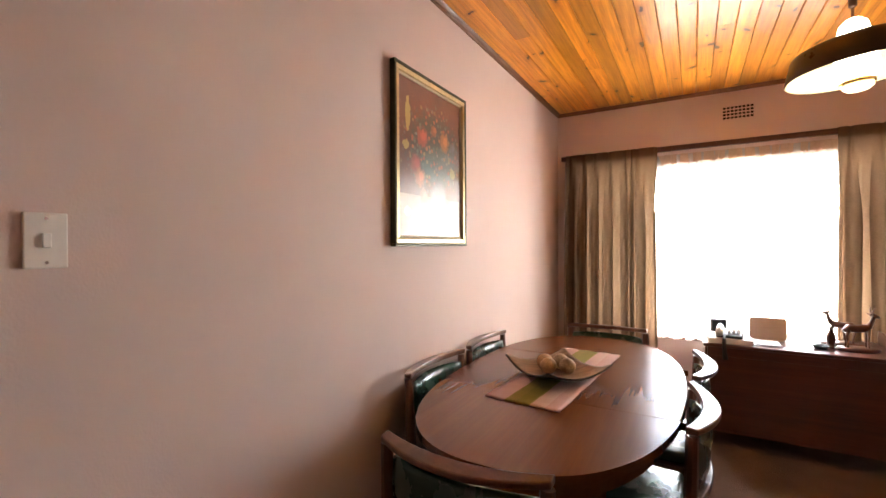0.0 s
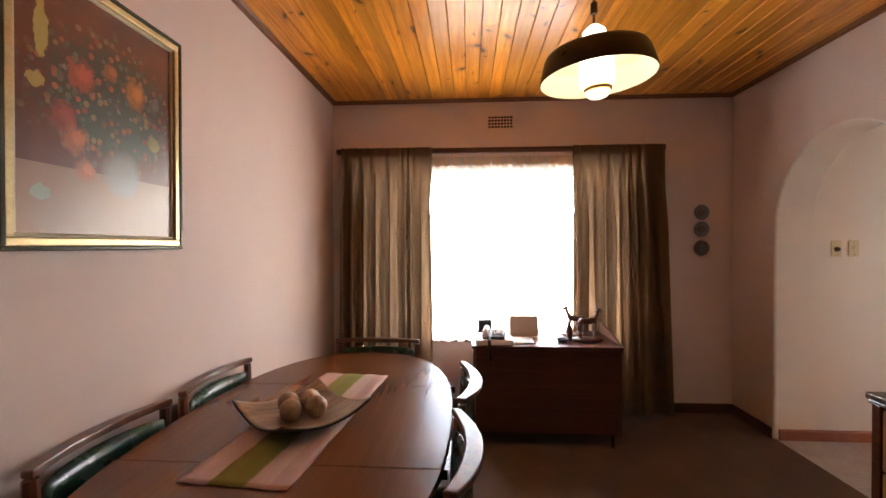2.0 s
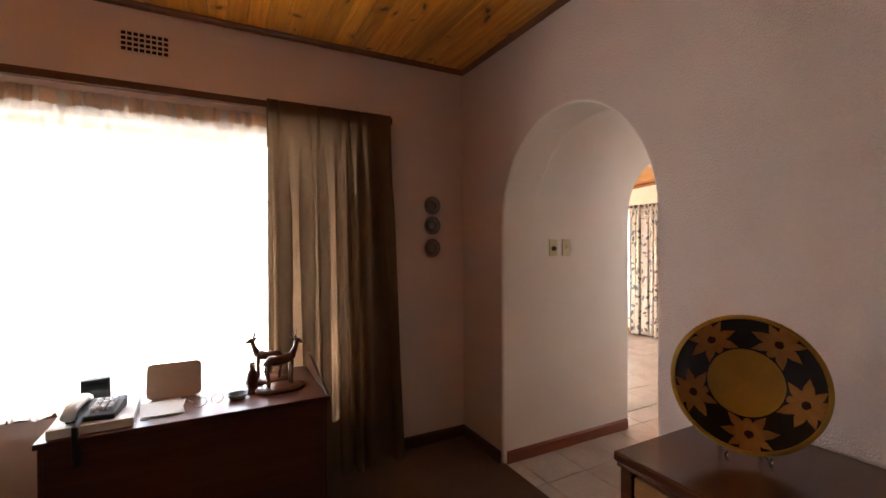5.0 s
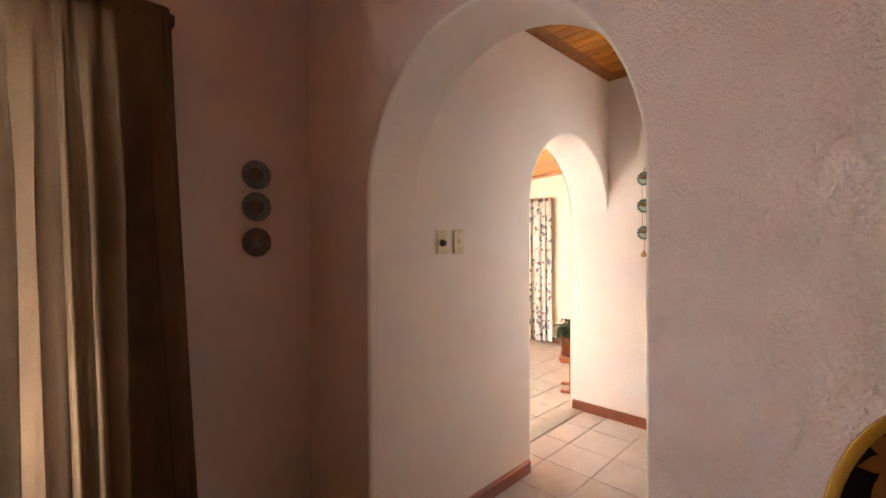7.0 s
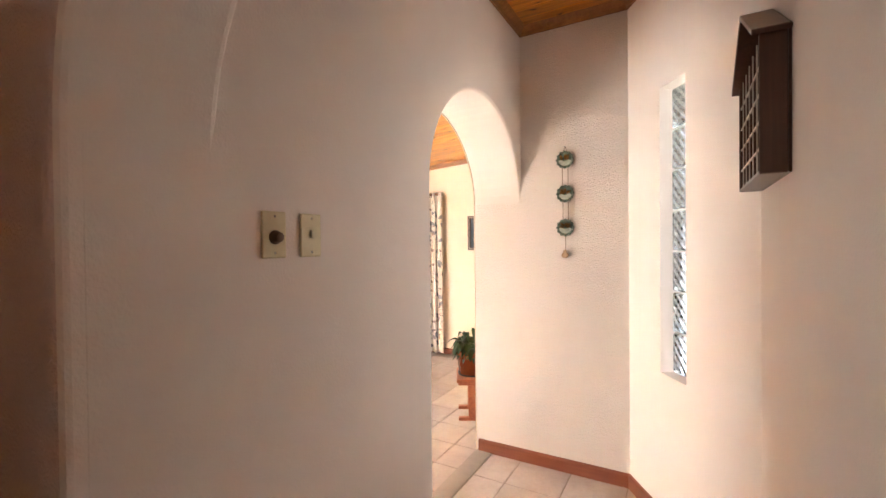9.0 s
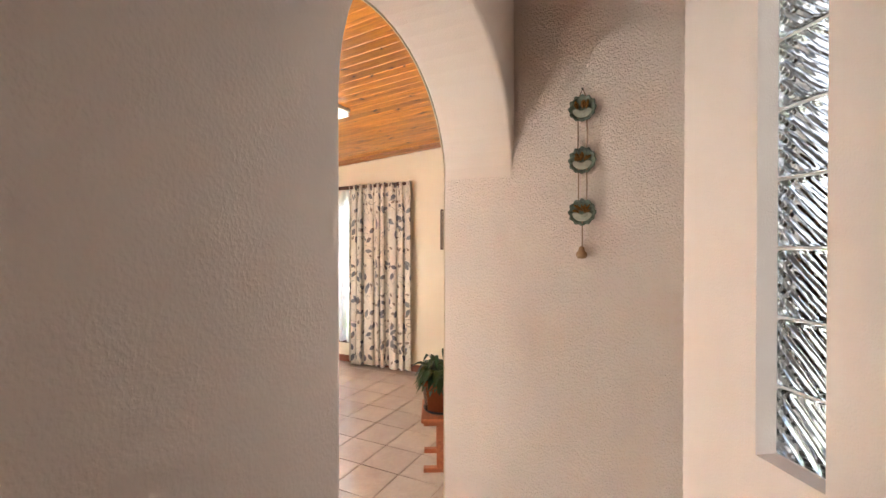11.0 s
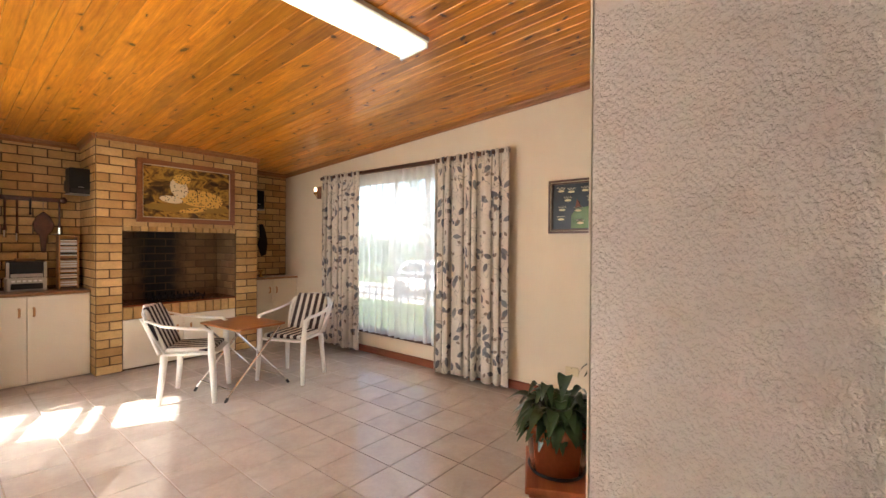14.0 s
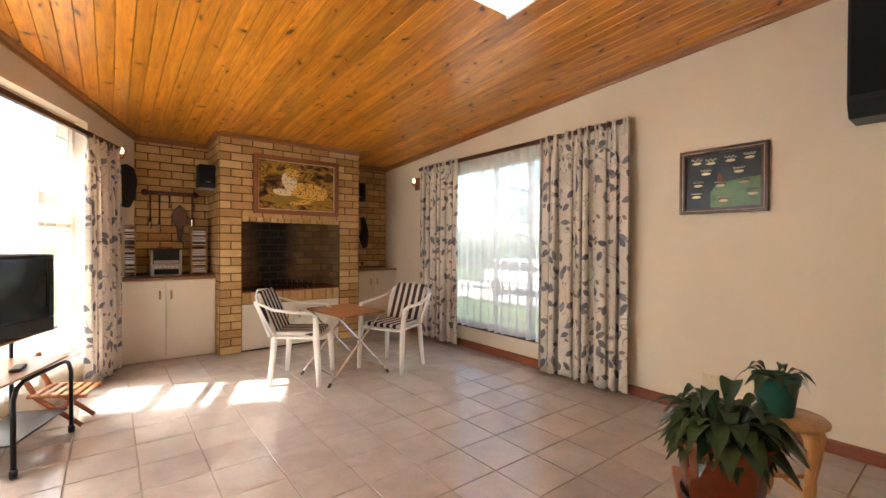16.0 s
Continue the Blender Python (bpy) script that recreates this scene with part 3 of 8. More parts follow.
bm = bm_new(); box(bm, (AW, HS - 0.2, H + 0.1), (HX + 0.2, HN, H + 0.2))
structure("roof_hall", bm, M_MORTAR, "plain slab above the ceiling", "roof")
cornice("trim_hall", (HX, HN), (AW, HN), H - 0.001)
cornice("trim_hall", (HX, DG0.y), (HX, HN), H - 0.001)
cornice("trim_hall", (DG0.x + DGD.x * DGL, HS), (DG0.x, DG0.y), H - 0.001)
cornice("trim_hall", (AW, HS), (DG0.x + DGD.x * DGL, HS), H - 0.001)
skirting((3.93, HN), (AW - 0.24, HN))
skirting((HX, DG0.y), (HX, HNB - 0.02))
skirting((DG0.x + DGD.x * DGL, HS), (DG0.x, DG0.y))
skirting((AW - 0.24, HS), (DG0.x + DGD.x * DGL, HS))

# glass blocks in the slot
gb = thing("glass_block_window", (0, 0, 0), 0, "column of clear patterned glass blocks set in the wall", "window")
gb["kind"] = "structure"
gb.matrix_world = M_DIAG
for k in range(GBN):
    z0 = GBZ + 0.004 + k * 0.1885
    b1 = bm_new(); box(b1, (GB0 + 0.004, -0.13, z0), (GB0 + GBW - 0.004, -0.055, z0 + 0.18))
    part("glass_block", soft(b1, 0.008, 2), M_BLOCK, gb).visible_shadow = False
    b1 = bm_new(); box(b1, (GB0 + 0.001, -0.12, z0 - 0.006), (GB0 + GBW - 0.001, -0.062, z0 - 0.001))
    part("joint", b1, M_WHITE, gb)

# ---- living room shell ----
bm = bm_new()
prism(bm, arch_outline(LW - 0.2, LE + 0.2, 3.952, HX + 0.0006, 1.555, 0.50, LF - 0.05, 2.7), 1, HNB, HNB + 0.004)
structure("wall_living_south", bm, M_WALL_LIVING, "cream plaster wall with an arched opening", "wall")
bm = bm_new(); slab_with_hole(bm, 0, LE, LE + 0.22, HNB, LN + 0.2, LF - 0.1, 2.8, 7.3, 9.05, 0.06, 1.92)
structure("wall_living_east", bm, M_WALL_LIVING, "warm cream plaster wall with a tall window", "wall")
bm = bm_new(); slab_with_hole(bm, 1, -0.22, 0.0, -0.05, 4.4, LF - 0.1, 2.8, 1.0, 4.15, 0.1, 2.04)
ob = structure("wall_living_west", bm, M_WALL_LIVING, "warm cream plaster wall with a tall window", "wall")
WANG = math.degrees(math.atan2(WDIR.y, WDIR.x))
M_WEST = pose(NWC.x, NWC.y, 0, 0, 0, WANG)
ob.matrix_world = M_WEST @ Matrix.Diagonal((1, -1, 1, 1)) if (pose(0, 0, 0, 0, 0, WANG) @ Vector((0, 1, 0))).dot(WNORM) < 0 else M_WEST
M_WESTW = ob.matrix_world.copy()
END = NWC + WDIR * 4.4
bm = bm_new(); box(bm, (END.x - 0.2, 5.3, LF - 0.1), (END.x, END.y + 0.02, 2.8))
box(bm, (AW, 5.25, LF - 0.1), (END.x, 5.3, 2.8))
box(bm, (AW - 0.0, HNB + 0.004, LF - 0.1), (AW + 0.05, 5.25, 2.8))
structure("wall_living_return", bm, M_WALL_LIVING, "warm cream plaster wall", "wall")
bm = bm_new(); box(bm, (2.0, HNB - 0.11, LF - 0.15), (LE + 0.1, LN + 0.1, LF - 0.006))
structure("floor_living", bm, M_GROUT, "grout bed under the living room tiles", "floor")
bm = bm_new(); boards(bm, 2.85, LE, HNB, LN, living_ceiling)
bmesh.ops.bisect_plane(bm, geom=bm.verts[:] + bm.edges[:] + bm.faces[:], plane_co=NWC - WNORM * 0.05, plane_no=WNORM, clear_inner=True)
structure("ceiling_living", bm, M_CEIL, "varnished knotty pine board ceiling, gently sloping", "ceiling")
bm = bm_new(); prism(bm, [(AW, HNB), (LE + 0.2, HNB), (LE + 0.2, LN + 0.2), (4.42, LN + 0.2), (2.78, 6.4), (AW - 0.3, 5.3), (AW, 5.3)], 2, 2.56, 2.7)
structure("roof_living", bm, M_MORTAR, "plain slab above the ceiling", "roof")


def sloped_trim(p, q, mat=None):
    p, q = Vector((p[0], p[1], living_ceiling(p[1]))), Vector((q[0], q[1], living_ceiling(q[1])))
    s = 0.05
    d = q - p
    side = Vector((-d.y, d.x, 0)).normalized()
    bm = bm_new()
    prof = [(0, 0.004), (0, -s), (s * 0.3, -s), (s * 0.4, -s * 0.5), (s * 0.8, -s * 0.3), (s, 0.004)]
    a = [bm.verts.new(p + side * u + Vector((0, 0, v))) for u, v in prof]
    b = [bm.verts.new(q + side * u + Vector((0, 0, v))) for u, v in prof]
    bm.faces.new(a); bm.faces.new(b[::-1])
    for i in range(len(a)):
        j = (i + 1) % len(a)
        bm.faces.new((a[i], a[j], b[j], b[i]))
    return structure("trim_living", bm, mat or M_TRIM, "varnished pine ceiling moulding", "trim")


CX0, CX1, CY = 5.269, 6.913, 9.871
sloped_trim((LE, HNB), (LE, LN))
sloped_trim((LE, LN), (CX1, LN))
sloped_trim((CX1, CY), (CX0, CY))
sloped_trim((CX0, CY), (CX0, LN))
sloped_trim((CX1, LN), (CX1, CY))
sloped_trim((CX0, LN), (4.55, LN))
sloped_trim((NWC.x, NWC.y), (END.x, END.y))
skirting((LE, HNB + 0.01), (LE, LN - 0.3), LF, 0.08)
skirting((LE, HNB + 0.004), (HX + 0.02, HNB + 0.004), LF, 0.08)

# ---- brickwork ----
COURSE, JOINT, BL = 0.0882, 0.011, 0.222
brick_meshes = {}


def brick_mesh(length, height, mat):
    key = (round(length, 3), round(height, 3), mat.name)
    if key not in brick_meshes:
        bm = bm_new()
        box(bm, (-length / 2, -0.03, -height / 2), (length / 2, 0.006, height / 2))
        bmesh.ops.bevel(bm, geom=[e for e in bm.edges if min(v.co.y for v in e.verts) > 0], offset=0.004, segments=1, affect='EDGES')
        brick_meshes[key] = mesh_of("brick", bm, mat)
    return brick_meshes[key]


def lay(parent, mat, length, height, place, rz):
    ob = new("brick", brick_mesh(length, height, mat))
    ob.parent = parent
    ob.matrix_parent_inverse = parent.matrix_world.inverted()
    j = random.uniform(-0.0015, 0.0015)
    ob.matrix_basis = pose(place[0], place[1], place[2], 0, random.uniform(-0.3, 0.3), rz) @ Matrix.Translation((0, j, 0))


def brick_face(parent, mat, origin, rz, width, z0, z1, start=0, stop_short=None, header_ends=False):
    """Stretcher courses on a face whose lower left corner is origin, running along rz; skips holes in stop_short."""
    ca, sa = math.cos(radians(rz)), math.sin(radians(rz))
    rows = int(round((z1 - z0) / COURSE))
    for r in range(rows):
        zc = z0 + (r + 0.5) * COURSE
        u = 0.0
        first = BL / 2 if (r + start) % 2 else BL
        while u < width - 0.02:
            w = min(first, width - u)
            first = BL
            mid = u + w / 2
            if w > 0.03 and not (stop_short and stop_short(mid, zc)):
                lay(parent, mat, w - JOINT, COURSE - JOINT, (origin[0] + ca * mid, origin[1] + sa * mid, zc), rz + 180)
            u += w


FX0, FX1, FZ0, FZ1 = 5.491, 6.640, 0.475, 1.30
bm = bm_new()
for a, b in (((CX0, CY, LF - 0.02), (FX0, LN, FZ1)), ((FX1, CY, LF - 0.02), (CX1, LN, FZ1)), ((CX0, CY, FZ1), (CX1, LN, 2.24)), ((FX0, CY + 0.03, LF), (FX1, CY + 0.5, 0.33)), ((FX0, LN - 0.1, 0.33), (FX1, LN, FZ1))):
    box(bm, a, b)
breast = structure("chimney_breast", bm, M_MORTAR, "yellow face-brick chimney breast with an open fireplace", "fireplace")
for r in range(27):
    zc = LF + (r + 0.5) * COURSE
    for x0 in (CX0, FX1):
        w = FX0 - CX0 if x0 == CX0 else CX1 - FX1
        if zc > FZ1 + 0.05:
            continue
        if r % 2:
            for k in (0, 1):
                lay(breast, M_BRICK, w / 2 - JOINT, COURSE - JOINT, (x0 + w * (0.25 + 0.5 * k), CY, zc), 180)
        else:
            lay(breast, M_BRICK, w - JOINT, COURSE - JOINT, (x0 + w / 2, CY, zc), 180)
TOPZ = LF + 17 * COURSE
brick_face(breast, M_BRICK, (CX0, CY), 0, CX1 - CX0, TOPZ, LF + 27 * COURSE, 0)
brick_face(breast, M_BRICK, (CX0, LN), -90, LN - CY, LF, LF + 27 * COURSE, 1)
brick_face(breast, M_BRICK, (CX1, CY), 90, LN - CY, 0.7, LF + 27 * COURSE, 1)
for k in range(13):
    w = (FX1 - FX0) / 13
    lay(breast, M_BRICK, w - JOINT, 0.125, (FX0 + (k + 0.5) * w, CY, 0.395), 180)
brick_face(breast, M_BRICK_SOOT, (FX0, LN - 0.1), 0, FX1 - FX0, FZ0, FZ1 + 0.02, 0)
brick_face(breast, M_BRICK_SOOT, (FX0, CY + 0.02), 90, LN - 0.1 - CY - 0.02, FZ0, FZ1 + 0.02, 1)
brick_face(breast, M_BRICK_SOOT, (FX1, LN - 0.1), -90, LN - 0.1 - CY - 0.02, FZ0, FZ1 + 0.02, 1)
b1 = bm_new(); box(b1, (FX0 - 0.003, CY - 0.014, 0.462), (FX1 + 0.003, LN - 0.1, 0.478))
part("hearth_slab", soft(b1, 0.004), M_TERRA, breast, "quarry-tiled hearth slab")
for k in range(15):
    w = (FX1 - FX0) / 15
    lay(breast, M_BRICK, w - JOINT, 0.05, (FX0 + (k + 0.5) * w, CY, FZ1 - 0.02), 180)
for k in (0, 1):
    w = (FX1 - FX0) / 2
    b1 = bm_new(); box(b1, (FX0 + k * w + 0.003, CY + 0.004, LF + 0.02), (FX0 + (k + 1) * w - 0.003, CY + 0.026, 0.325))
    d = part("wood_store_door", soft(b1, 0.003), M_CREAM, breast, "cream painted door under the hearth")
    b1 = bm_new(); x = FX0 + w + (-0.07 if k == 0 else 0.07)
    box(b1, (x - 0.01, CY - 0.014, 0.13), (x + 0.01, CY + 0.004, 0.22))
    part("handle", soft(b1, 0.005), M_PINE, d, "wooden handle")
b1 = bm_new(); box(b1, (FX0, CY + 0.06, FZ1 - 0.005), (FX1, LN - 0.1, FZ1 + 0.01))
part("smoke_shelf", b1, M_SOOT, breast, "sooty underside of the flue")

for nm, x0, x1 in (("wall_brick_west", 4.45, CX0), ("wall_brick_east", CX1, LE)):
    bm = bm_new(); box(bm, (x0 - (0.3 if x0 < 5 else 0), LN, LF - 0.1), (x1 + 0.2, LN + 0.2, 2.8))
    w = structure(nm, bm, M_MORTAR, "yellow face-brick wall beside the chimney breast", "wall")
    brick_face(w, M_BRICK, (x0, LN), 0, x1 - x0, 0.68, 0.68 + 17 * COURSE, 0)

# ---- floor tiles ----
TP = 0.302


def tile_mesh(w, d):
    bm = bm_new()
    v = box(bm, (-w / 2, -d / 2, -0.012), (w / 2, d / 2, 0.0))
    bmesh.ops.bevel(bm, geom=[e for e in bm.edges if min(q.co.z for q in e.verts) > -0.001], offset=0.0025, segments=1, affect='EDGES')
    return mesh_of("tile", bm, M_TILE_V)


def tile_material():
    m, nt, n, l, b = nodes_of("floor_tile")
    oi = n.new("ShaderNodeObjectInfo")
    tc = n.new("ShaderNodeTexCoord")
    ad = n.new("ShaderNodeVectorMath")
    l.new(tc.outputs["Object"], ad.inputs[0])
    l.new(oi.outputs["Location"], ad.inputs[1])
    big, fine = noise_n(n, l, ad.outputs[0], 5.0, 5, 0.65, 0.6), noise_n(n, l, ad.outputs[0], 45, 3)
    r = rampnode(n, [(0.3, (0.42, 0.365, 0.332)), (0.7, (0.56, 0.495, 0.460))])
    l.new(math_n(n, l, 'ADD', math_n(n, l, 'MULTIPLY', big, 0.75), math_n(n, l, 'MULTIPLY', fine, 0.25)), r.inputs[0])
    hs = n.new("ShaderNodeHueSaturation")
    mr = n.new("ShaderNodeMapRange")
    mr.inputs[3].default_value, mr.inputs[4].default_value = 0.95, 1.05
    l.new(oi.outputs["Random"], mr.inputs[0])
    l.new(mr.outputs[0], hs.inputs["Value"])
    l.new(r.outputs[0], hs.inputs["Color"])
    l.new(hs.outputs[0], b.inputs["Base Color"])
    b.inputs["Roughness"].default_value = 0.13
    bump_n(n, l, big, 0.06, 0.003, b)
    return m


M_TILE_V = tile_material()
full_tile = tile_mesh(TP - 0.005, TP - 0.005)
floor_l, floor_h = bpy.data.objects["floor_living"], bpy.data.objects["floor_hall"]
rest = bm_new()
for i in range(-6, 12):
    for j in range(-9, 13):
        x, y = 4.462 + (i + 0.5) * TP, 7.005 + (j + 0.5) * TP
        if y < HNB - 0.05 + TP / 2 - 0.1 or y > LN + 0.05 or x > LE + 0.1 or x < 2.9:
            continue
        if x > 3.6 and y < 9.8 and len(floor_l.children) < 290:
            ob = new("tile", full_tile)
            ob.parent = floor_l
            ob.location = (x, y, LF + random.uniform(-0.0004, 0.0004))
        else:
            box(rest, (x - TP / 2 + 0.0025, y - TP / 2 + 0.0025, LF - 0.012), (x + TP / 2 - 0.0025, y + TP / 2 - 0.0025, LF))
tagged(part("tile_rest", rest, M_TILE_V, floor_l, "beige tiles along the far walls"), kind="stuff")
for i in range(-7, 2):
    for j in range(-4, 1):
        x, y = 4.72 + (i + 0.5) * 0.3, 4.535 + (j + 0.5) * 0.3
        x0, x1 = max(x - 0.15, WX1 + 0.02), min(x + 0.15, HX + 0.01)
        y0, y1 = max(y - 0.15, HS - 0.01), min(y + 0.15, HNB - 0.11)
        if x1 - x0 < 0.03 or y1 - y0 < 0.03:
            continue
        full = abs(x1 - x0 - 0.3) < 1e-4 and abs(y1 - y0 - 0.3) < 1e-4
        ob = new("tile", full_tile if full else tile_mesh(x1 - x0 - 0.004, y1 - y0 - 0.004))
        ob.parent = floor_h
        ob.location = ((x0 + x1) / 2, (y0 + y1) / 2, 0)

# ---- windows ----


def steel_window(name, m, u0, u1, z0, z1, bars, uprights, label, guard=0.0):
    w = new(name)
    w.matrix_world = m
    tagged(w, label, "window", "", "structure")
    f = bm_new()
    for a, b in (((u0, 0.09, z0), (u0 + 0.04, 0.13, z1)), ((u1 - 0.04, 0.09, z0), (u1, 0.13, z1)), ((u0, 0.09, z0), (u1, 0.13, z0 + 0.04)), ((u0, 0.09, z1 - 0.04), (u1, 0.13, z1))):
        box(f, a, b)
    part("window_frame", f, M_STEELFRAME, w)
    for z, t in bars:
        b1 = bm_new(); box(b1, (u0 + 0.04, 0.092, z - t / 2), (u1 - 0.04, 0.128, z + t / 2)); part("transom", soft(b1, 0.003, 1), M_STEELFRAME, w)
    for u in uprights:
        b1 = bm_new(); box(b1, (u - 0.025, 0.091, z0 + 0.04), (u + 0.025, 0.129, z1 - 0.04)); part("mullion", soft(b1, 0.003, 1), M_STEELFRAME, w)
    if guard:
        z = z0 + guard
        while z < z1 - 0.05:
            b1 = bm_new(); tube(b1, ((u0 + 0.03, 0.075, z), (u1 - 0.03, 0.075, z)), 0.004, 6); part("guard_bar", b1, M_STEELFRAME, w)
            z += guard
        u = u0 + guard
        while u < u1 - 0.05:
            b1 = bm_new(); tube(b1, ((u, 0.08, z0 + 0.03), (u, 0.08, z1 - 0.03)), 0.004, 6); part("guard_bar", b1, M_STEELFRAME, w)
            u += guard * 1.3
    b1 = bm_new(); box(b1, (u0 + 0.03, 0.108, z0 + 0.03), (u1 - 0.03, 0.112, z1 - 0.03))
    p = part("pane", b1, M_GLASS, w)
    p.visible_shadow = False
    b1 = bm_new(); box(b1, (u0 - 0.0, -0.02, z0 - 0.02), (u1 + 0.0, 0.09, z0 + 0.002)); part("window_sill", soft(b1, 0.004), M_TRIM_DARK, w)
    return w


steel_window("window_1", pose(0, NY, 0), -0.2, 1.98, 0.58, 2.0, [(1.62, 0.04)], [0.53, 1.25], "tall steel-framed window in bright daylight")
steel_window("window_2", pose(LE, 0, 0, 0, 0, -90) @ Matrix.Diagonal((-1, 1, 1, 1)), 7.3, 9.05, 0.06, 1.92, [(0.77, 0.05), (0.595, 0.014), (0.51, 0.014), (0.353, 0.014), (0.19, 0.016)], [7.72, 8.22], "tall steel-framed window on the garden")
steel_window("window_3", M_WESTW @ Matrix.Diagonal((1, -1, 1, 1)), 1.0, 4.15, 0.1, 2.04, [(0.76, 0.08), (1.15, 0.035), (1.35, 0.1)], [1.95, 3.0], "tall steel-framed window in full sun, with guard bars", 0.125)


# ---- curtains ----
def curtain(name, p, q, z0, z1, folds, amp, mat, label, seed=0, flare=0.0, header=0.0, group="", hard=0.0, thick=0.0025, parent=None, returns=0):
    """A hanging pleated cloth from p to q in plan."""
    rng = random.Random(seed)
    p, q = Vector(p), Vector(q)
    d = q - p
    L = d.length
    d.normalize()
    nrm = Vector((-d.y, d.x))
    nu, nv = folds * 18, 20
    ph = [rng.uniform(-0.9, 0.9) for _ in range(folds + 2)]
    am = [rng.uniform(0.45, 1.25) for _ in range(folds + 2)]
    bm = bm_new()
    uvl = bm.loops.layers.uv.new("cloth")
    grid, uvs = [], []
    for j in range(nv + 1):
        v = j / nv
        z = z1 + (z0 - z1) * v
        row, run, prev = [], 0.0, None
        uvrow = []
        for i in range(nu + 1):
            u = i / nu
            k = u * folds
            if hard:
                k = max(0.0, min(folds - 1e-6, k + 0.30 * math.sin(2.1 * k + seed) * math.sin(math.pi * u)))
            a, b, f = int(k), int(k) + 1, k - int(k)
            pa, pb = ph[a], ph[min(b, folds + 1)]
            phase = pa + (pb - pa) * f
            A = amp * (am[a] + (am[min(b, folds + 1)] - am[a]) * f) * (0.75 + 0.45 * v)
            if header and v < 0.06:
                off = 0.55 * A * math.sin(2 * math.pi * k + phase * (0.5 + v)) + 0.009 * math.sin(7.3 * math.pi * k + 2 * phase)
            else:
                off = A * math.sin(2 * math.pi * k + phase * (0.5 + v)) + 0.25 * A * math.sin(4.1 * math.pi * k + 2 * phase + v)
                if hard:
                    w = math.sin(2 * math.pi * k + phase * (0.4 + 0.5 * v))
                    off = A * (math.copysign(abs(w) ** hard, w) + 0.22 * math.sin(6.3 * math.pi * k + 3 * phase + 1.5 * v))
            su = (u - 0.5) * (1 + flare * v) + 0.5
            slide = 0.0
            edge = max(0.0, (u - 0.93) / 0.07) if returns > 0 else max(0.0, (0.07 - u) / 0.07) if returns < 0 else 0.0
            off = off * (1 - edge) + 0.10 * edge
            if hard and v > 0.04:
                slide = -0.15 * L / folds * math.sin(4 * math.pi * k + phase * (0.8 + v)) * min(1.0, v * 6)
            pos = p + d * (L * su + slide) + nrm * off
            zz = z + (0.006 * math.sin(5 * k + phase) if j == nv else 0.007 * math.sin(11 * k + phase) if header and j == 0 else 0)
            row.append(bm.verts.new((pos.x, pos.y, zz)))
            if prev is not None:
                run += (Vector(pos) - prev).length
            prev = Vector(pos)
            uvrow.append((run, z))
        grid.append(row)
        uvs.append(uvrow)
    for j in range(nv):
        for i in range(nu):
            f = bm.faces.new((grid[j][i], grid[j + 1][i], grid[j + 1][i + 1], grid[j][i + 1]))
            for lp, (jj, ii) in zip(f.loops, ((j, i), (j + 1, i), (j + 1, i + 1), (j, i + 1))):
                lp[uvl].uv = (uvs[nv][ii][0] * 1.0, uvs[jj][ii][1])
            f.smooth = True
    me = bpy.data.meshes.new(name)
    bm.to_mesh(me)
    bm.free()
    me.materials.append(mat)
    ob = new(name, me)
    if thick:
        so = ob.modifiers.new("cloth", 'SOLIDIFY')
        so.thickness = thick
    if parent:
        ob.parent = parent
        return ob
    return tagged(ob, label, "curtain", group)


def rod_rail(name, p, q, label, mat, r=0.02, group=""):
    bm = bm_new()
    p, q = Vector(p), Vector(q)
    d = (q - p).normalized()
    n = Vector((-d.y, d.x, 0)) * 0.02
    a = [p - n - Vector((0, 0, r)), p + n - Vector((0, 0, r)), p + n + Vector((0, 0, r)), p - n + Vector((0, 0, r))]
    va = [bm.verts.new(x) for x in a]
    vb = [bm.verts.new(x + (q - p)) for x in a]
    bm.faces.new(va); bm.faces.new(vb[::-1])
    for i in range(4):
        bm.faces.new((va[i], va[(i + 1) % 4], vb[(i + 1) % 4], vb[i]))
    return solid(name, soft(bm, 0.004), mat, label, "curtain rail", group)


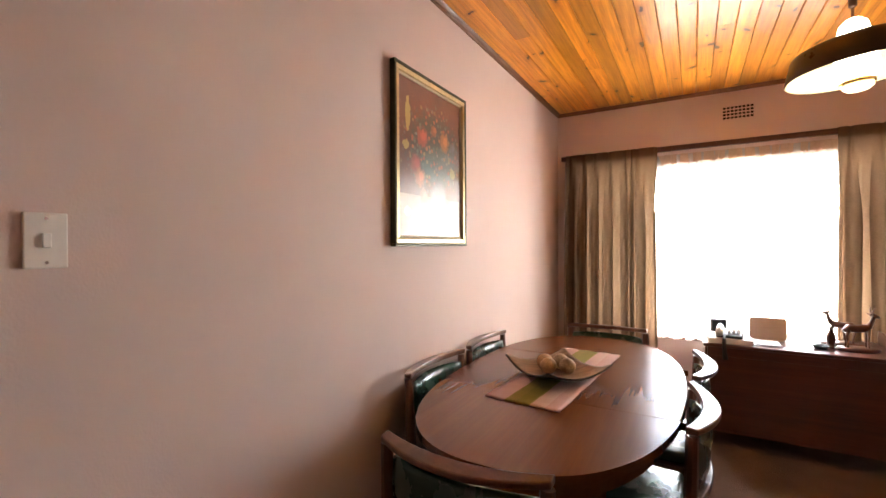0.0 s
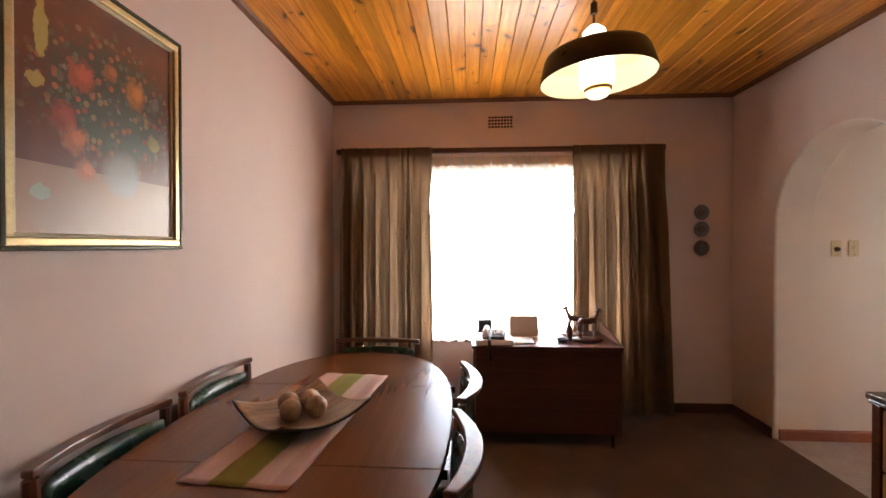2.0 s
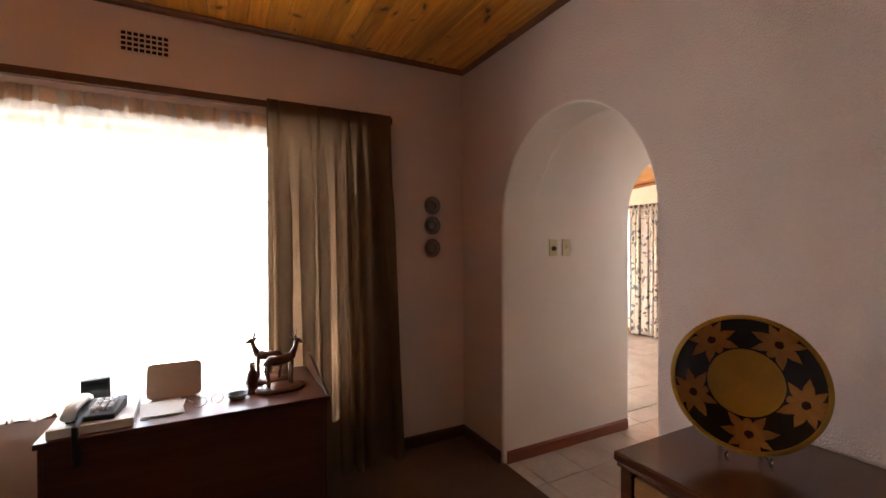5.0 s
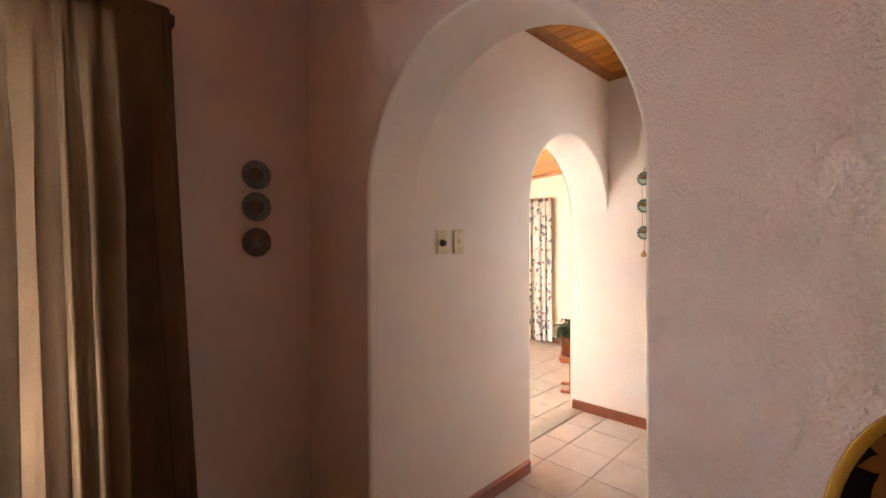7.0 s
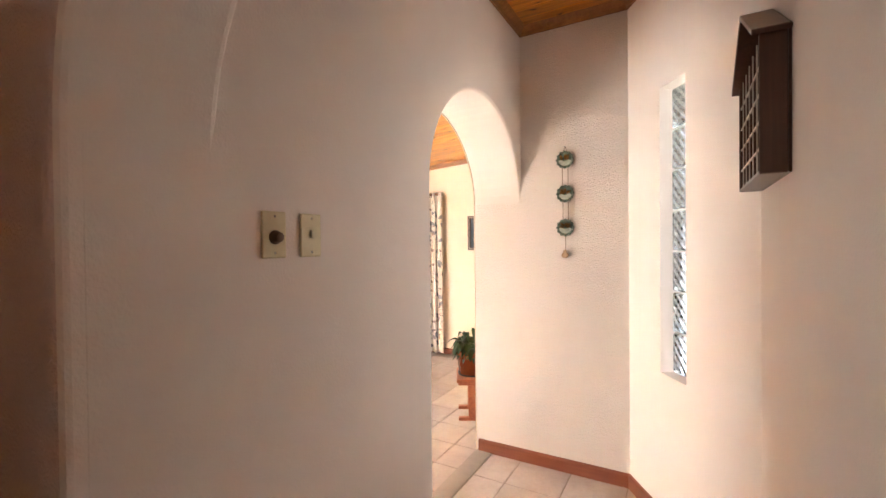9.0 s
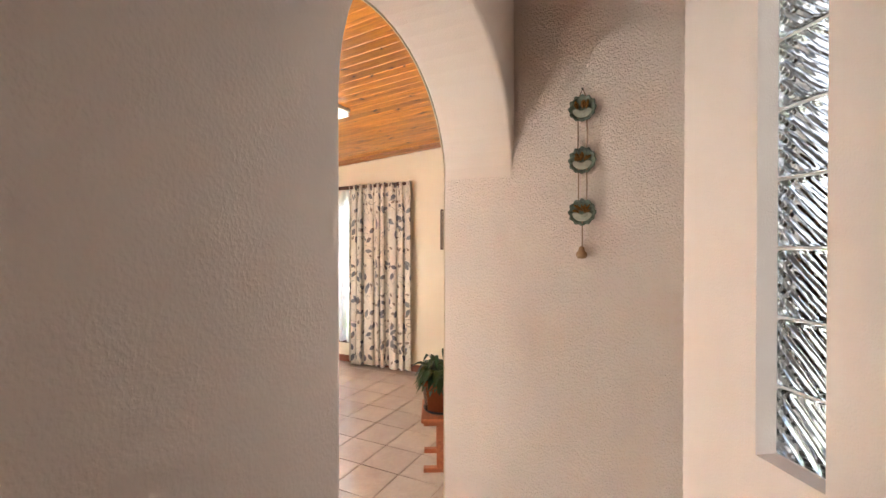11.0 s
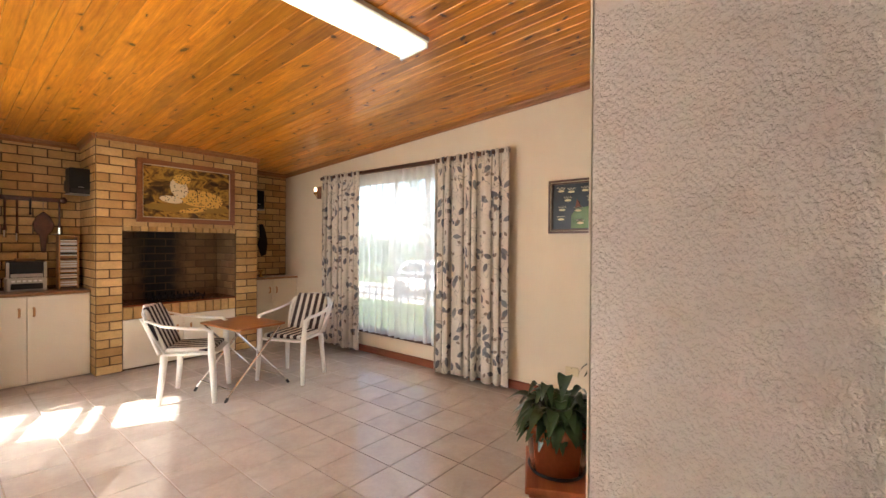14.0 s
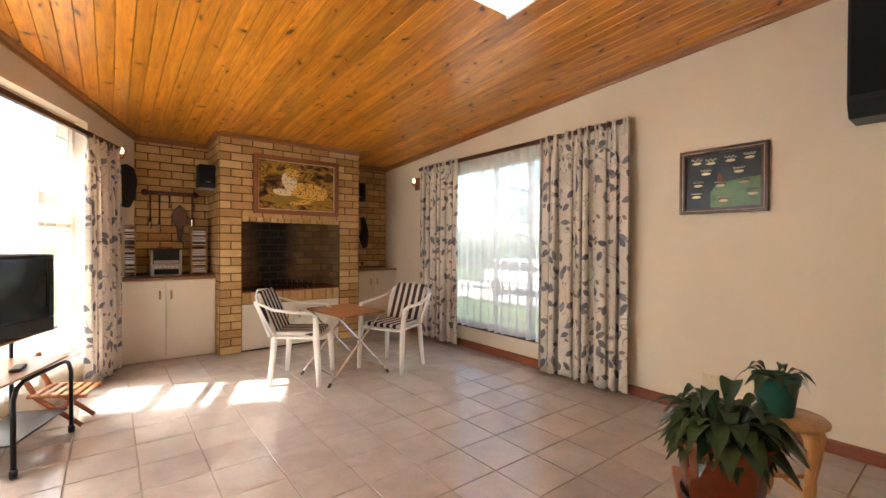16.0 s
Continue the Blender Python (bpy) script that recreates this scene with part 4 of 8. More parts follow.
def pinch_curtain(p, q, z0, z1, pleats, label, seed, group, reach=(0.0, 0.0), outer=1):
    """A lined curtain gathered into pinch pleats under a stiff heading; it spreads by reach at the foot, and its outer end turns back to the wall."""
    rng = random.Random(seed)
    p, q = Vector(p), Vector(q)
    d = q - p
    L = d.length
    d.normalize()
    nrm = Vector((d.y, -d.x))
    wide = [rng.uniform(0.4, 1.9) for _ in range(pleats)]
    edge = [sum(wide[:k]) / sum(wide) for k in range(pleats + 1)]
    deep = [rng.uniform(0.7, 1.35) for _ in range(pleats + 1)]
    drift = [rng.uniform(-0.16, 0.16) for _ in range(pleats + 1)]
    per, nv = 18, 30

    def at(k, f, v):
        a = deep[k] + (deep[k + 1] - deep[k]) * f
        g = drift[k] + (drift[k + 1] - drift[k]) * f
        e = f if f < 0.5 else f - 1.0
        u = edge[k] + (edge[k + 1] - edge[k]) * f
        pinch = 0.024 * math.exp(-(e / 0.10) ** 2) * (1.0 + 0.3 * math.cos(e * 40))
        t = min(1.0, max(0.0, (v - 0.03) / 0.30))
        t = t * t * (3 - 2 * t)
        w = f + g * math.sin(2.2 * v + k) * 0.8
        fall = 0.046 * a * math.cos(2 * math.pi * w) + 0.013 * a * math.cos(6 * math.pi * w + k)
        slide = (edge[k + 1] - edge[k]) * L * (0.20 * math.sin(4 * math.pi * w) + 0.05 * math.sin(2 * math.pi * w + 3 * v)) * t * min(1.0, a)
        off = pinch * (1 - t) + (fall + 0.008) * t
        end = max(0.0, (u - 0.955) / 0.045) if outer > 0 else max(0.0, (0.045 - u) / 0.045)
        off = off * (1 - end) - 0.122 * end
        s = L * u + slide * (1 - end) + (-reach[0] * (1 - u) ** 1.5 + reach[1] * u ** 1.5) * v ** 1.2
        z = z1 + (z0 - z1) * v
        if v < 0.02:
            z -= 0.45 * max(0.0, off)
        c = p + d * s + nrm * off
        return c, z

    def sheet(name, rows, back, mat, span=(0.0, 1.0)):
        bm = bm_new()
        grid = []
        for v in rows:
            row = []
            for i in range(int(span[0] * pleats * per), int(span[1] * pleats * per) + 1):
                k = min(i // per, pleats - 1)
                c, z = at(k, i / per - k, v)
                row.append(bm.verts.new((c.x - nrm.x * back, c.y - nrm.y * back, z)))
            grid.append(row)
        for a, b in zip(grid, grid[1:]):
            for i in range(len(a) - 1):
                bm.faces.new((a[i], b[i], b[i + 1], a[i + 1]))
        me = bpy.data.meshes.new(name)
        bm.to_mesh(me)
        bm.free()
        for f in me.polygons:
            f.use_smooth = True
        me.materials.append(mat)
        return new(name, me)
    body = sheet("curtain", [(j / nv) ** 1.5 for j in range(nv + 1)], 0.0, M_DRAPE)
    tagged(body, label, "curtain", group)
    # Opaque strip added behind the outer edge to stop light showing through the cloth.
    blocker = sheet("light_blocker", [(j / nv) ** 1.5 for j in range(nv + 1)], 0.004, M_BUCKRAM, (0.78, 1.0) if outer > 0 else (0.0, 0.06))
    blocker.parent = body
    tagged(blocker, "added opaque strip that blocks light behind the outer edge")
    head = sheet("heading", [0.001, 0.012, 0.024, 0.038], 0.005, M_BUCKRAM)
    head.parent = body
    tagged(head, "stiff dark heading band")
    return body


M_BUCKRAM = cloth("heading_and_blocker_cloth", (0.10, 0.065, 0.045), 0.02)
rod_rail("curtain_rail", (-0.435, 4.93, 2.155), (2.245, 4.93, 2.155), "dark wooden curtain rail above the dining window", M_TRIM_DARK)
pinch_curtain((-0.415, 4.865), (0.375, 4.865), 0.03, 2.172, 8, "brown pinch-pleated curtain drawn to the side, lit from behind", 3, "dining curtains", (0.02, 0.02), -1)
pinch_curtain((1.495, 4.865), (2.25, 4.865), 0.03, 2.172, 8, "brown pinch-pleated curtain drawn to the side, lit from behind", 8, "dining curtains", (0.0, 0.085), 1)
net = curtain("net_curtain", (-0.22, 4.965), (2.0, 4.965), 0.57, 2.105, 26, 0.014, M_NET, "thin white net curtain glowing with daylight", 5, 0, 0, "", 0, 0)
curtain("heading_tape", (-0.22, 4.958), (2.0, 4.958), 2.035, 2.11, 30, 0.010, M_TAPE, "", 5, 0, 0, "", 0.6, 0, net)
rod_rail("curtain_rail", (7.60, 6.56, 2.005), (7.60, 9.47, 2.005), "brown wooden curtain rail above the garden window", M_TRIM_DARK)
curtain("curtain", (7.585, 6.55), (7.585, 7.43), LF + 0.03, 2.03, 8, 0.04, M_PRINT, "cream curtain printed with slate-grey leaves, drawn aside", 11, 0.02, 1, "living room curtains", 0.75)
curtain("curtain", (7.585, 8.66), (7.585, 9.42), LF + 0.03, 2.03, 7, 0.04, M_PRINT, "cream curtain printed with slate-grey leaves, drawn aside", 12, 0.02, 1, "living room curtains", 0.75)
curtain("sheer_curtain", (7.635, 7.25), (7.635, 9.0), 0.07, 1.985, 16, 0.027, M_SHEER, "sheer white voile curtain over the garden window", 13, 0, 0, "", 0, 0)


def on_west(s, off, z):
    v = NWC + WDIR * s + WNORM * off
    return (v.x, v.y, z)


def on_west2(s, off):
    return on_west(s, off, 0)[:2]


rod_rail("curtain_rail", on_west(0.62, 0.09, 1.9), on_west(4.35, 0.09, 1.9), "brown wooden curtain rail above the sunny window", M_TRIM_DARK)
curtain("curtain", on_west2(0.66, 0.10), on_west2(1.23, 0.10), LF + 0.03, 1.9, 6, 0.035, M_PRINT, "cream curtain printed with slate-grey leaves, drawn aside", 21, 0.02, 1, "living room curtains", 0.75)
curtain("sheer_curtain", on_west2(1.80, 0.05), on_west2(4.2, 0.05), 0.02, 1.87, 20, 0.016, M_DENSENET, "sheer white curtain glowing in the sun", 24, 0, 0, "", 0, 0)
curtain("sheer_curtain", on_west2(1.12, 0.065), on_west2(1.83, 0.065), 0.02, 1.87, 6, 0.012, M_SUNNET, "sheer white curtain glowing in the sun", 23, 0, 0, "", 0, 0)


# ---- dining table, chairs ----
def superellipse(a, b, k, n=2.25):
    t = k * 2 * math.pi
    c, s = math.cos(t), math.sin(t)
    return (a * math.copysign(abs(c) ** (2 / n), c), b * math.copysign(abs(s) ** (2 / n), s))


table = thing("dining_table", (0.118, 2.905, 0), 0, "oval polished teak dining table with an extension joint", "table")
for y0, y1 in ((-1, -0.335), (-0.335, 0.36), (0.36, 1)):
    pts = []
    for k in range(160):
        x, y = superellipse(0.492, 0.935, k / 160, 2.4)
        y = max(y0 * 0.935 if abs(y0) == 1 else y0, min(y1 * 0.935 if abs(y1) == 1 else y1, y))
        if not pts or (Vector((x, y)) - Vector(pts[-1])).length > 1e-4:
            pts.append((x, y))
    if (Vector(pts[0]) - Vector(pts[-1])).length < 1e-4:
        pts.pop()
    pts = [(x, y + (0.0008 if abs(y - y0) < 1e-6 else -0.0008 if abs(y - y1) < 1e-6 else 0)) for x, y in pts]
    bm = bm_new()
    prism(bm, pts, 2, 0.722, 0.75)
    part("tabletop", soft(bm, 0.005, 2), M_TEAK, table)
bm = bm_new()
prism(bm, [superellipse(0.457, 0.9, k / 96, 2.4) for k in range(96)], 2, 0.665, 0.7215)
part("apron", bm, M_TEAK, table)
for sx in (-1, 1):
    for sy in (-1, 1):
        bm = bm_new()
        tube(bm, ((sx * 0.2, sy * 0.5, 0.0), (sx * 0.2, sy * 0.5, 0.664)), [0.032, 0.042], 12, 1.5)
        part("leg", bm, M_TEAK, table)


def arc(n, half, bulge):
    return [(-half + 2 * half * k / n, bulge * (1 - (2 * k / n - 1) ** 2)) for k in range(n + 1)]


def band(bm, pts, y0, thick, z0, z1, crown=0.0):
    """A curved board: plan line pts of (x, y), with thickness along y."""
    rings = []
    for i, (x, y) in enumerate(pts):
        f = 1 - (2 * i / (len(pts) - 1) - 1) ** 2
        rings.append([bm.verts.new((x, y0 + y - thick / 2, z0 + crown * f * 0.5)), bm.verts.new((x, y0 + y + thick / 2, z0 + crown * f * 0.5)), bm.verts.new((x, y0 + y + thick / 2, z1 + crown * f)), bm.verts.new((x, y0 + y - thick / 2, z1 + crown * f))])
    for a, b in zip(rings, rings[1:]):
        for k in range(4):
            bm.faces.new((a[k], a[(k + 1) % 4], b[(k + 1) % 4], b[k]))
    bm.faces.new(rings[0][::-1])
    bm.faces.new(rings[-1])
    return bm


def dining_chair(at, rz):
    """Back along local +y; the seat reaches to -y."""
    ch = thing("dining_chair", at, rz, "dark wooden dining chair with green vinyl seat and curved back", "chair", "chairs round the dining table")
    bm = bm_new()
    rings = []
    for i in range(19):
        u = 2 * i / 18 - 1
        w = 0.017 + 0.010 * (1 - u * u)
        x, y, z = 0.247 * u, 0.058 * (1 - u * u) - 0.004, 0.806 + 0.006 * u * u
        rings.append([bm.verts.new((x, y - w, z - 0.011)), bm.verts.new((x, y + w, z - 0.011)), bm.verts.new((x, y + w, z + 0.008)), bm.verts.new((x, y - w, z + 0.013))])
    for a, b in zip(rings, rings[1:]):
        for k in range(4):
            bm.faces.new((a[k], a[(k + 1) % 4], b[(k + 1) % 4], b[k]))
    bm.faces.new(rings[0][::-1]); bm.faces.new(rings[-1])
    part("top_rail", soft(bm, 0.005, 2), M_CHAIRWOOD, ch, "curved top rail with a worn sheen")
    bm = bm_new()
    NU, NV = 16, 8
    sides = []
    for sgn in (-1, 1):
        g = []
        for j in range(NV + 1):
            v = 2 * j / NV - 1
            row = []
            for i in range(NU + 1):
                u = 2 * i / NU - 1
                puff = (0.006 + 0.021 * ((1 - u ** 4) * (1 - v ** 4)) ** 0.6) * (1.0 if sgn < 0 else 0.5)
                row.append(bm.verts.new((0.222 * u * (1 - 0.05 * v * v), 0.045 * (1 - u * u) - 0.006 + sgn * puff, 0.693 + 0.078 * v * (1 - 0.10 * u ** 4))))
            g.append(row)
        for j in range(NV):
            for i in range(NU):
                bm.faces.new((g[j][i], g[j][i + 1], g[j + 1][i + 1], g[j + 1][i]))
        sides.append([g[0][i] for i in range(NU)] + [g[j][NU] for j in range(NV)] + [g[NV][i] for i in range(NU, 0, -1)] + [g[j][0] for j in range(NV, 0, -1)])
    for i in range(len(sides[0])):
        j = (i + 1) % len(sides[0])
        bm.faces.new((sides[0][i], sides[0][j], sides[1][j], sides[1][i]))
    part("backrest", bm, M_VINYL, ch, "padded green vinyl backrest", True)
    bm = bm_new(); band(bm, arc(14, 0.235, 0.045), 0.002, 0.022, 0.578, 0.604)
    part("lower_rail", soft(bm, 0.004, 2), M_CHAIRWOOD, ch)
    bm = bm_new(); prism(bm, [(-0.215, -0.03), (0.215, -0.03), (0.235, -0.44), (-0.235, -0.44)], 2, 0.425, 0.475)
    part("seat", soft(bm, 0.018, 3), M_VINYL, ch, "padded green vinyl seat", True)
    bm = bm_new(); prism(bm, [(-0.225, -0.02), (0.225, -0.02), (0.24, -0.445), (-0.24, -0.445)], 2, 0.375, 0.4245)
    part("seat_frame", soft(bm, 0.004), M_CHAIRWOOD, ch)
    for sx in (-1, 1):
        bm = bm_new(); tube(bm, ((sx * 0.225, 0.035, 0), (sx * 0.232, -0.01, 0.4), (sx * 0.234, 0.0, 0.796)), [0.016, 0.023, 0.016], 8, 1.2)
        part("back_leg", bm, M_CHAIRWOOD, ch)
        bm = bm_new(); tube(bm, ((sx * 0.23, -0.42, 0), (sx * 0.22, -0.41, 0.39)), [0.015, 0.022], 8)
        part("leg", bm, M_CHAIRWOOD, ch)
    return ch


ch = dining_chair((-0.41, 2.615, 0), 90)
copy_thing(ch, pose(-0.41, 3.18, 0, 0, 0, 90))
copy_thing(ch, pose(0.63, 2.585, 0, 0, 0, -90))
copy_thing(ch, pose(0.645, 3.17, 0, 0, 0, -90))
copy_thing(ch, pose(0.135, 3.87, 0, 0, 0, 0))
copy_thing(ch, pose(0.105, 1.87, 0, 0, 0, 180))

# table runner, bowl, balls
RM = pose(0.095, 2.93, 0.7505, 0, 0, -4.5)


def runner_mat():
    m, nt, n, l, b = nodes_of("woven_runner")
    tc = n.new("ShaderNodeTexCoord")
    s = n.new("ShaderNodeSeparateXYZ")
    l.new(tc.outputs["Object"], s.inputs[0])
    r = rampnode(n, [(0.0, (0.62, 0.40, 0.34)), (0.27, (0.62, 0.40, 0.34)), (0.29, (0.30, 0.27, 0.06)), (0.42, (0.26, 0.26, 0.05)), (0.6, (0.36, 0.34, 0.10)), (0.62, (0.66, 0.47, 0.41)), (0.8, (0.60, 0.38, 0.33)), (1.0, (0.70, 0.52, 0.45))])
    r.color_ramp.interpolation = 'CONSTANT'
    w = noise_n(n, l, tc.outputs["Object"], 260, 2)
    l.new(math_n(n, l, 'ADD', math_n(n, l, 'DIVIDE', s.outputs[0], 0.32), 0.5), r.inputs[0])
    l.new(mixc(n, l, 0.3, r.outputs[0], w, 'MULTIPLY'), b.inputs["Base Color"])
    b.inputs["Roughness"].default_value = 0.9
    bump_n(n, l, w, 0.5, 0.001, b)
    return m


bm = bm_new()
g = [[bm.verts.new((-0.155 + 0.31 * i / 12, -0.48 + 0.96 * j / 40, 0.002 + 0.0016 * math.sin(i * 1.7 + j * 0.6) + 0.001 * math.sin(j * 1.9))) for i in range(13)] for j in range(41)]
for j in range(40):
    for i in range(12):
        bm.faces.new((g[j][i], g[j][i + 1], g[j + 1][i + 1], g[j + 1][i]))
ob = solid("table_runner", bm, runner_mat(), "pink and olive striped woven table runner", "table runner", smooth=True, m=RM)
so = ob.modifiers.new("cloth", 'SOLIDIFY'); so.thickness, so.offset = 0.002, 1

bm = bm_new()
N = 20
g = []
for j in range(N + 1):
    row = []
    for i in range(N + 1):
        u, v = 2 * i / N - 1, 2 * j / N - 1
        row.append(bm.verts.new((0.172 * u, 0.172 * v, 0.006 + 0.040 * (u * u + v * v) / 2 + 0.024 * (u * v) ** 2)))
    g.append(row)
for j in range(N):
    for i in range(N):
        bm.faces.new((g[j][i], g[j][i + 1], g[j + 1][i + 1], g[j + 1][i]))
M_BOWL = wood("bowl_wood", (0.10, 0.055, 0.03), (0.42, 0.27, 0.16), 0.35, 0, 1.0)
M_BOWL_OUT = simple("black_lacquer", (0.012, 0.009, 0.008), 0.3, 0, 0.2, 12, 90, 0.05)
ob = solid("bowl", bm, [M_BOWL_OUT, M_BOWL], "shallow square wooden bowl with upturned corners on the runner", "bowl", smooth=True, m=pose(0.085, 2.865, 0.757, 0, 0, 52))
so = ob.modifiers.new("shell", 'SOLIDIFY'); so.thickness, so.offset, so.material_offset = 0.008, -1, 1
M_BALL = simple("speckled_wooden_ball", (0.44, 0.31, 0.20), 0.5, 0, 0.4, 40, 150, 0.3)
for x, y in ((-0.045, -0.02), (0.04, -0.03), (0.035, 0.05), (-0.04, 0.055)):
    bm = bm_new()
    bmesh.ops.create_icosphere(bm, subdivisions=3, radius=0.037)
    p = Matrix.Rotation(radians(33), 3, 'Z') @ Vector((x, y, 0))
    solid("decorative_ball", bm, M_BALL, "brown speckled wooden ball lying in the bowl", "ball", "balls in the bowl", smooth=True, m=pose(0.085 + p.x, 2.865 + p.y, 0.757 + 0.013 + 0.037, 20 * x * 100, 30, 0))


# ---- pictures and wall things in the dining room ----
def flower_mat():
    m, nt, n, l, b = nodes_of("flower_print")
    tc = n.new("ShaderNodeTexCoord")
    v = tc.outputs["Generated"]
    s = n.new("ShaderNodeSeparateXYZ")
    l.new(v, s.inputs[0])
    bgn = noise_n(n, l, v, 3, 4)
    bg = rampnode(n, [(0.3, (0.075, 0.014, 0.008)), (0.7, (0.17, 0.04, 0.018))])
    l.new(bgn, bg.inputs[0])
    low = math_n(n, l, 'LESS_THAN', s.outputs[2], 0.27)
    out = mixc(n, l, low, bg.outputs[0], (0.30, 0.17, 0.11))

    def blob(out, cy, cz, ry, rz, colour, wob=0.35, ns=14.0, soft_=0.06):
        dy = math_n(n, l, 'DIVIDE', math_n(n, l, 'SUBTRACT', s.outputs[0], cy), ry)
        dz = math_n(n, l, 'DIVIDE', math_n(n, l, 'SUBTRACT', s.outputs[2], cz), rz)
        d = math_n(n, l, 'SQRT', math_n(n, l, 'ADD', math_n(n, l, 'MULTIPLY', dy, dy), math_n(n, l, 'MULTIPLY', dz, dz)))
        d = math_n(n, l, 'ADD', d, math_n(n, l, 'MULTIPLY', math_n(n, l, 'SUBTRACT', noise_n(n, l, v, ns, 3), 0.5), wob * 2))
        mr = n.new("ShaderNodeMapRange")
        mr.inputs[1].default_value, mr.inputs[2].default_value, mr.inputs[3].default_value, mr.inputs[4].default_value = 1.0 - soft_, 1.0 + soft_, 0.9, 0.0
        l.new(d, mr.inputs[0])
        return mixc(n, l, mr.outputs[0], out, colour)
    out = blob(out, 0.55, 0.60, 0.40, 0.24, (0.045, 0.052, 0.045), 0.6, 18, 0.2)
    out = blob(out, 0.60, 0.50, 0.30, 0.13, (0.07, 0.10, 0.085), 0.7, 30, 0.2)
    vo = n.new("ShaderNodeTexVoronoi")
    vo.inputs["Scale"].default_value = 1.0
    mp = n.new("ShaderNodeMapping")
    mp.inputs["Scale"].default_value = (24, 1, 30)
    l.new(v, mp.inputs[0])
    l.new(mp.outputs[0], vo.inputs["Vector"])
    sc = n.new("ShaderNodeSeparateColor")
    l.new(vo.outputs["Color"], sc.inputs[0])
    petals = rampnode(n, [(0.0, (0.05, 0.06, 0.05)), (0.4, (0.12, 0.15, 0.13)), (0.55, (0.30, 0.06, 0.04)), (0.7, (0.45, 0.13, 0.06)), (0.85, (0.30, 0.24, 0.10)), (1.0, (0.20, 0.22, 0.24))])
    l.new(sc.outputs[0], petals.inputs[0])
    near = math_n(n, l, 'LESS_THAN', vo.outputs["Distance"], 0.42)
    bush = blob((0.0, 0.0, 0.0), 0.52, 0.60, 0.44, 0.27, (1.0, 1.0, 1.0), 0.6, 16, 0.25)
    out = mixc(n, l, math_n(n, l, 'MULTIPLY', near, bush), out, petals.outputs[0])
    for cy, cz, r, colour in ((0.34, 0.66, 0.085, (0.50, 0.10, 0.06)), (0.70, 0.68, 0.085, (0.58, 0.22, 0.05)), (0.24, 0.47, 0.08, (0.34, 0.06, 0.05)), (0.52, 0.73, 0.05, (0.40, 0.13, 0.05)), (0.30, 0.39, 0.075, (0.55, 0.17, 0.08)), (0.85, 0.66, 0.05, (0.14, 0.14, 0.15)), (0.36, 0.27, 0.06, (0.5, 0.16, 0.08))):
        out = blob(out, cy, cz, r * 0.9, r * 0.75, tuple(q * 0.75 for q in colour), 0.8, 26, 0.25)
        out = blob(out, cy + 0.02, cz + 0.01, r * 0.5, r * 0.4, tuple(min(1, q * 1.15) for q in colour), 0.9, 44, 0.3)
    out = blob(out, 0.13, 0.78, 0.035, 0.11, (0.48, 0.36, 0.10), 0.5, 30)
    out = blob(out, 0.10, 0.58, 0.04, 0.03, (0.42, 0.33, 0.10), 0.8, 30)
    out = blob(out, 0.85, 0.47, 0.045, 0.04, (0.36, 0.31, 0.11), 0.9, 34)
    out = blob(out, 0.60, 0.28, 0.12, 0.10, (0.24, 0.22, 0.21), 0.2, 8, 0.25)
    out = blob(out, 0.12, 0.16, 0.05, 0.03, (0.30, 0.33, 0.25), 0.5, 30)
    l.new(out, b.inputs["Base Color"])
    b.inputs["Roughness"].default_value = 0.34
    b.inputs["Coat Weight"].default_value = 0.8
    b.inputs["Coat Roughness"].default_value = 0.33
    return m


def picture(name, m, w, h, frames, canvas, label):
    """frames: rings of (inset, width, depth, material). Local x across, z up, the wall at y = 0, facing -y."""
    t = new(name)
    t.matrix_world = m
    tagged(t, label, "picture")
    for inset, wd, dp, mat, nm in frames:
        for k, (a, b) in enumerate((((inset, inset), (w - inset, inset + wd)), ((inset, h - inset - wd), (w - inset, h - inset)), ((inset, inset + wd), (inset + wd, h - inset - wd)), ((w - inset - wd, inset + wd), (w - inset, h - inset - wd)))):
            bm = bm_new()
            box(bm, (a[0], -dp, a[1]), (b[0], -0.001, b[1]))
            part(nm, soft(bm, 0.003, 2), mat, t)
    i = frames[-1][0] + frames[-1][1] - 0.002
    bm = bm_new()
    box(bm, (i, -0.012, i), (w - i, -0.002, h - i))
    part("canvas", bm, canvas, t)
    return t


# west wall: local x runs along +y
WESTM = Matrix(((0, -1, 0, WX0), (1, 0, 0, 2.362), (0, 0, 1, 1.357), (0, 0, 0, 1)))
M_MOUNT = simple("cream_mount", (0.55, 0.48, 0.36), 0.7, 0, 0.1, 6, 80)


picture("picture", WESTM, 0.66, 0.805, [(0.0, 0.014, 0.030, M_GREENFRAME, "outer_frame"), (0.014, 0.022, 0.027, M_GOLD, "gilt_frame"), (0.036, 0.012, 0.018, M_MOUNT, "slip")], flower_mat(), "framed print of a bunch of flowers behind glass on the wall")


def switch_plate(name, m, w, h, mat, label, rockers):
    t = new(name)
    t.matrix_world = m
    tagged(t, label, "light switch")
    bm = bm_new(); box(bm, (0, -0.008, 0), (w, -0.0005, h)); part("plate", soft(bm, 0.003, 2), mat, t)
    for cx, cz, rw, rh in rockers:
        bm = bm_new(); box(bm, (cx - rw / 2, -0.014, cz - rh / 2), (cx + rw / 2, -0.0082, cz + rh / 2)); part("rocker", soft(bm, 0.002, 2), mat, t)
    for cz in (0.012, h - 0.012):
        bm = bm_new(); tube(bm, ((w / 2, -0.0095, cz), (w / 2, -0.0081, cz)), 0.003, 8); part("screw", bm, M_CHROME, t)
    return t


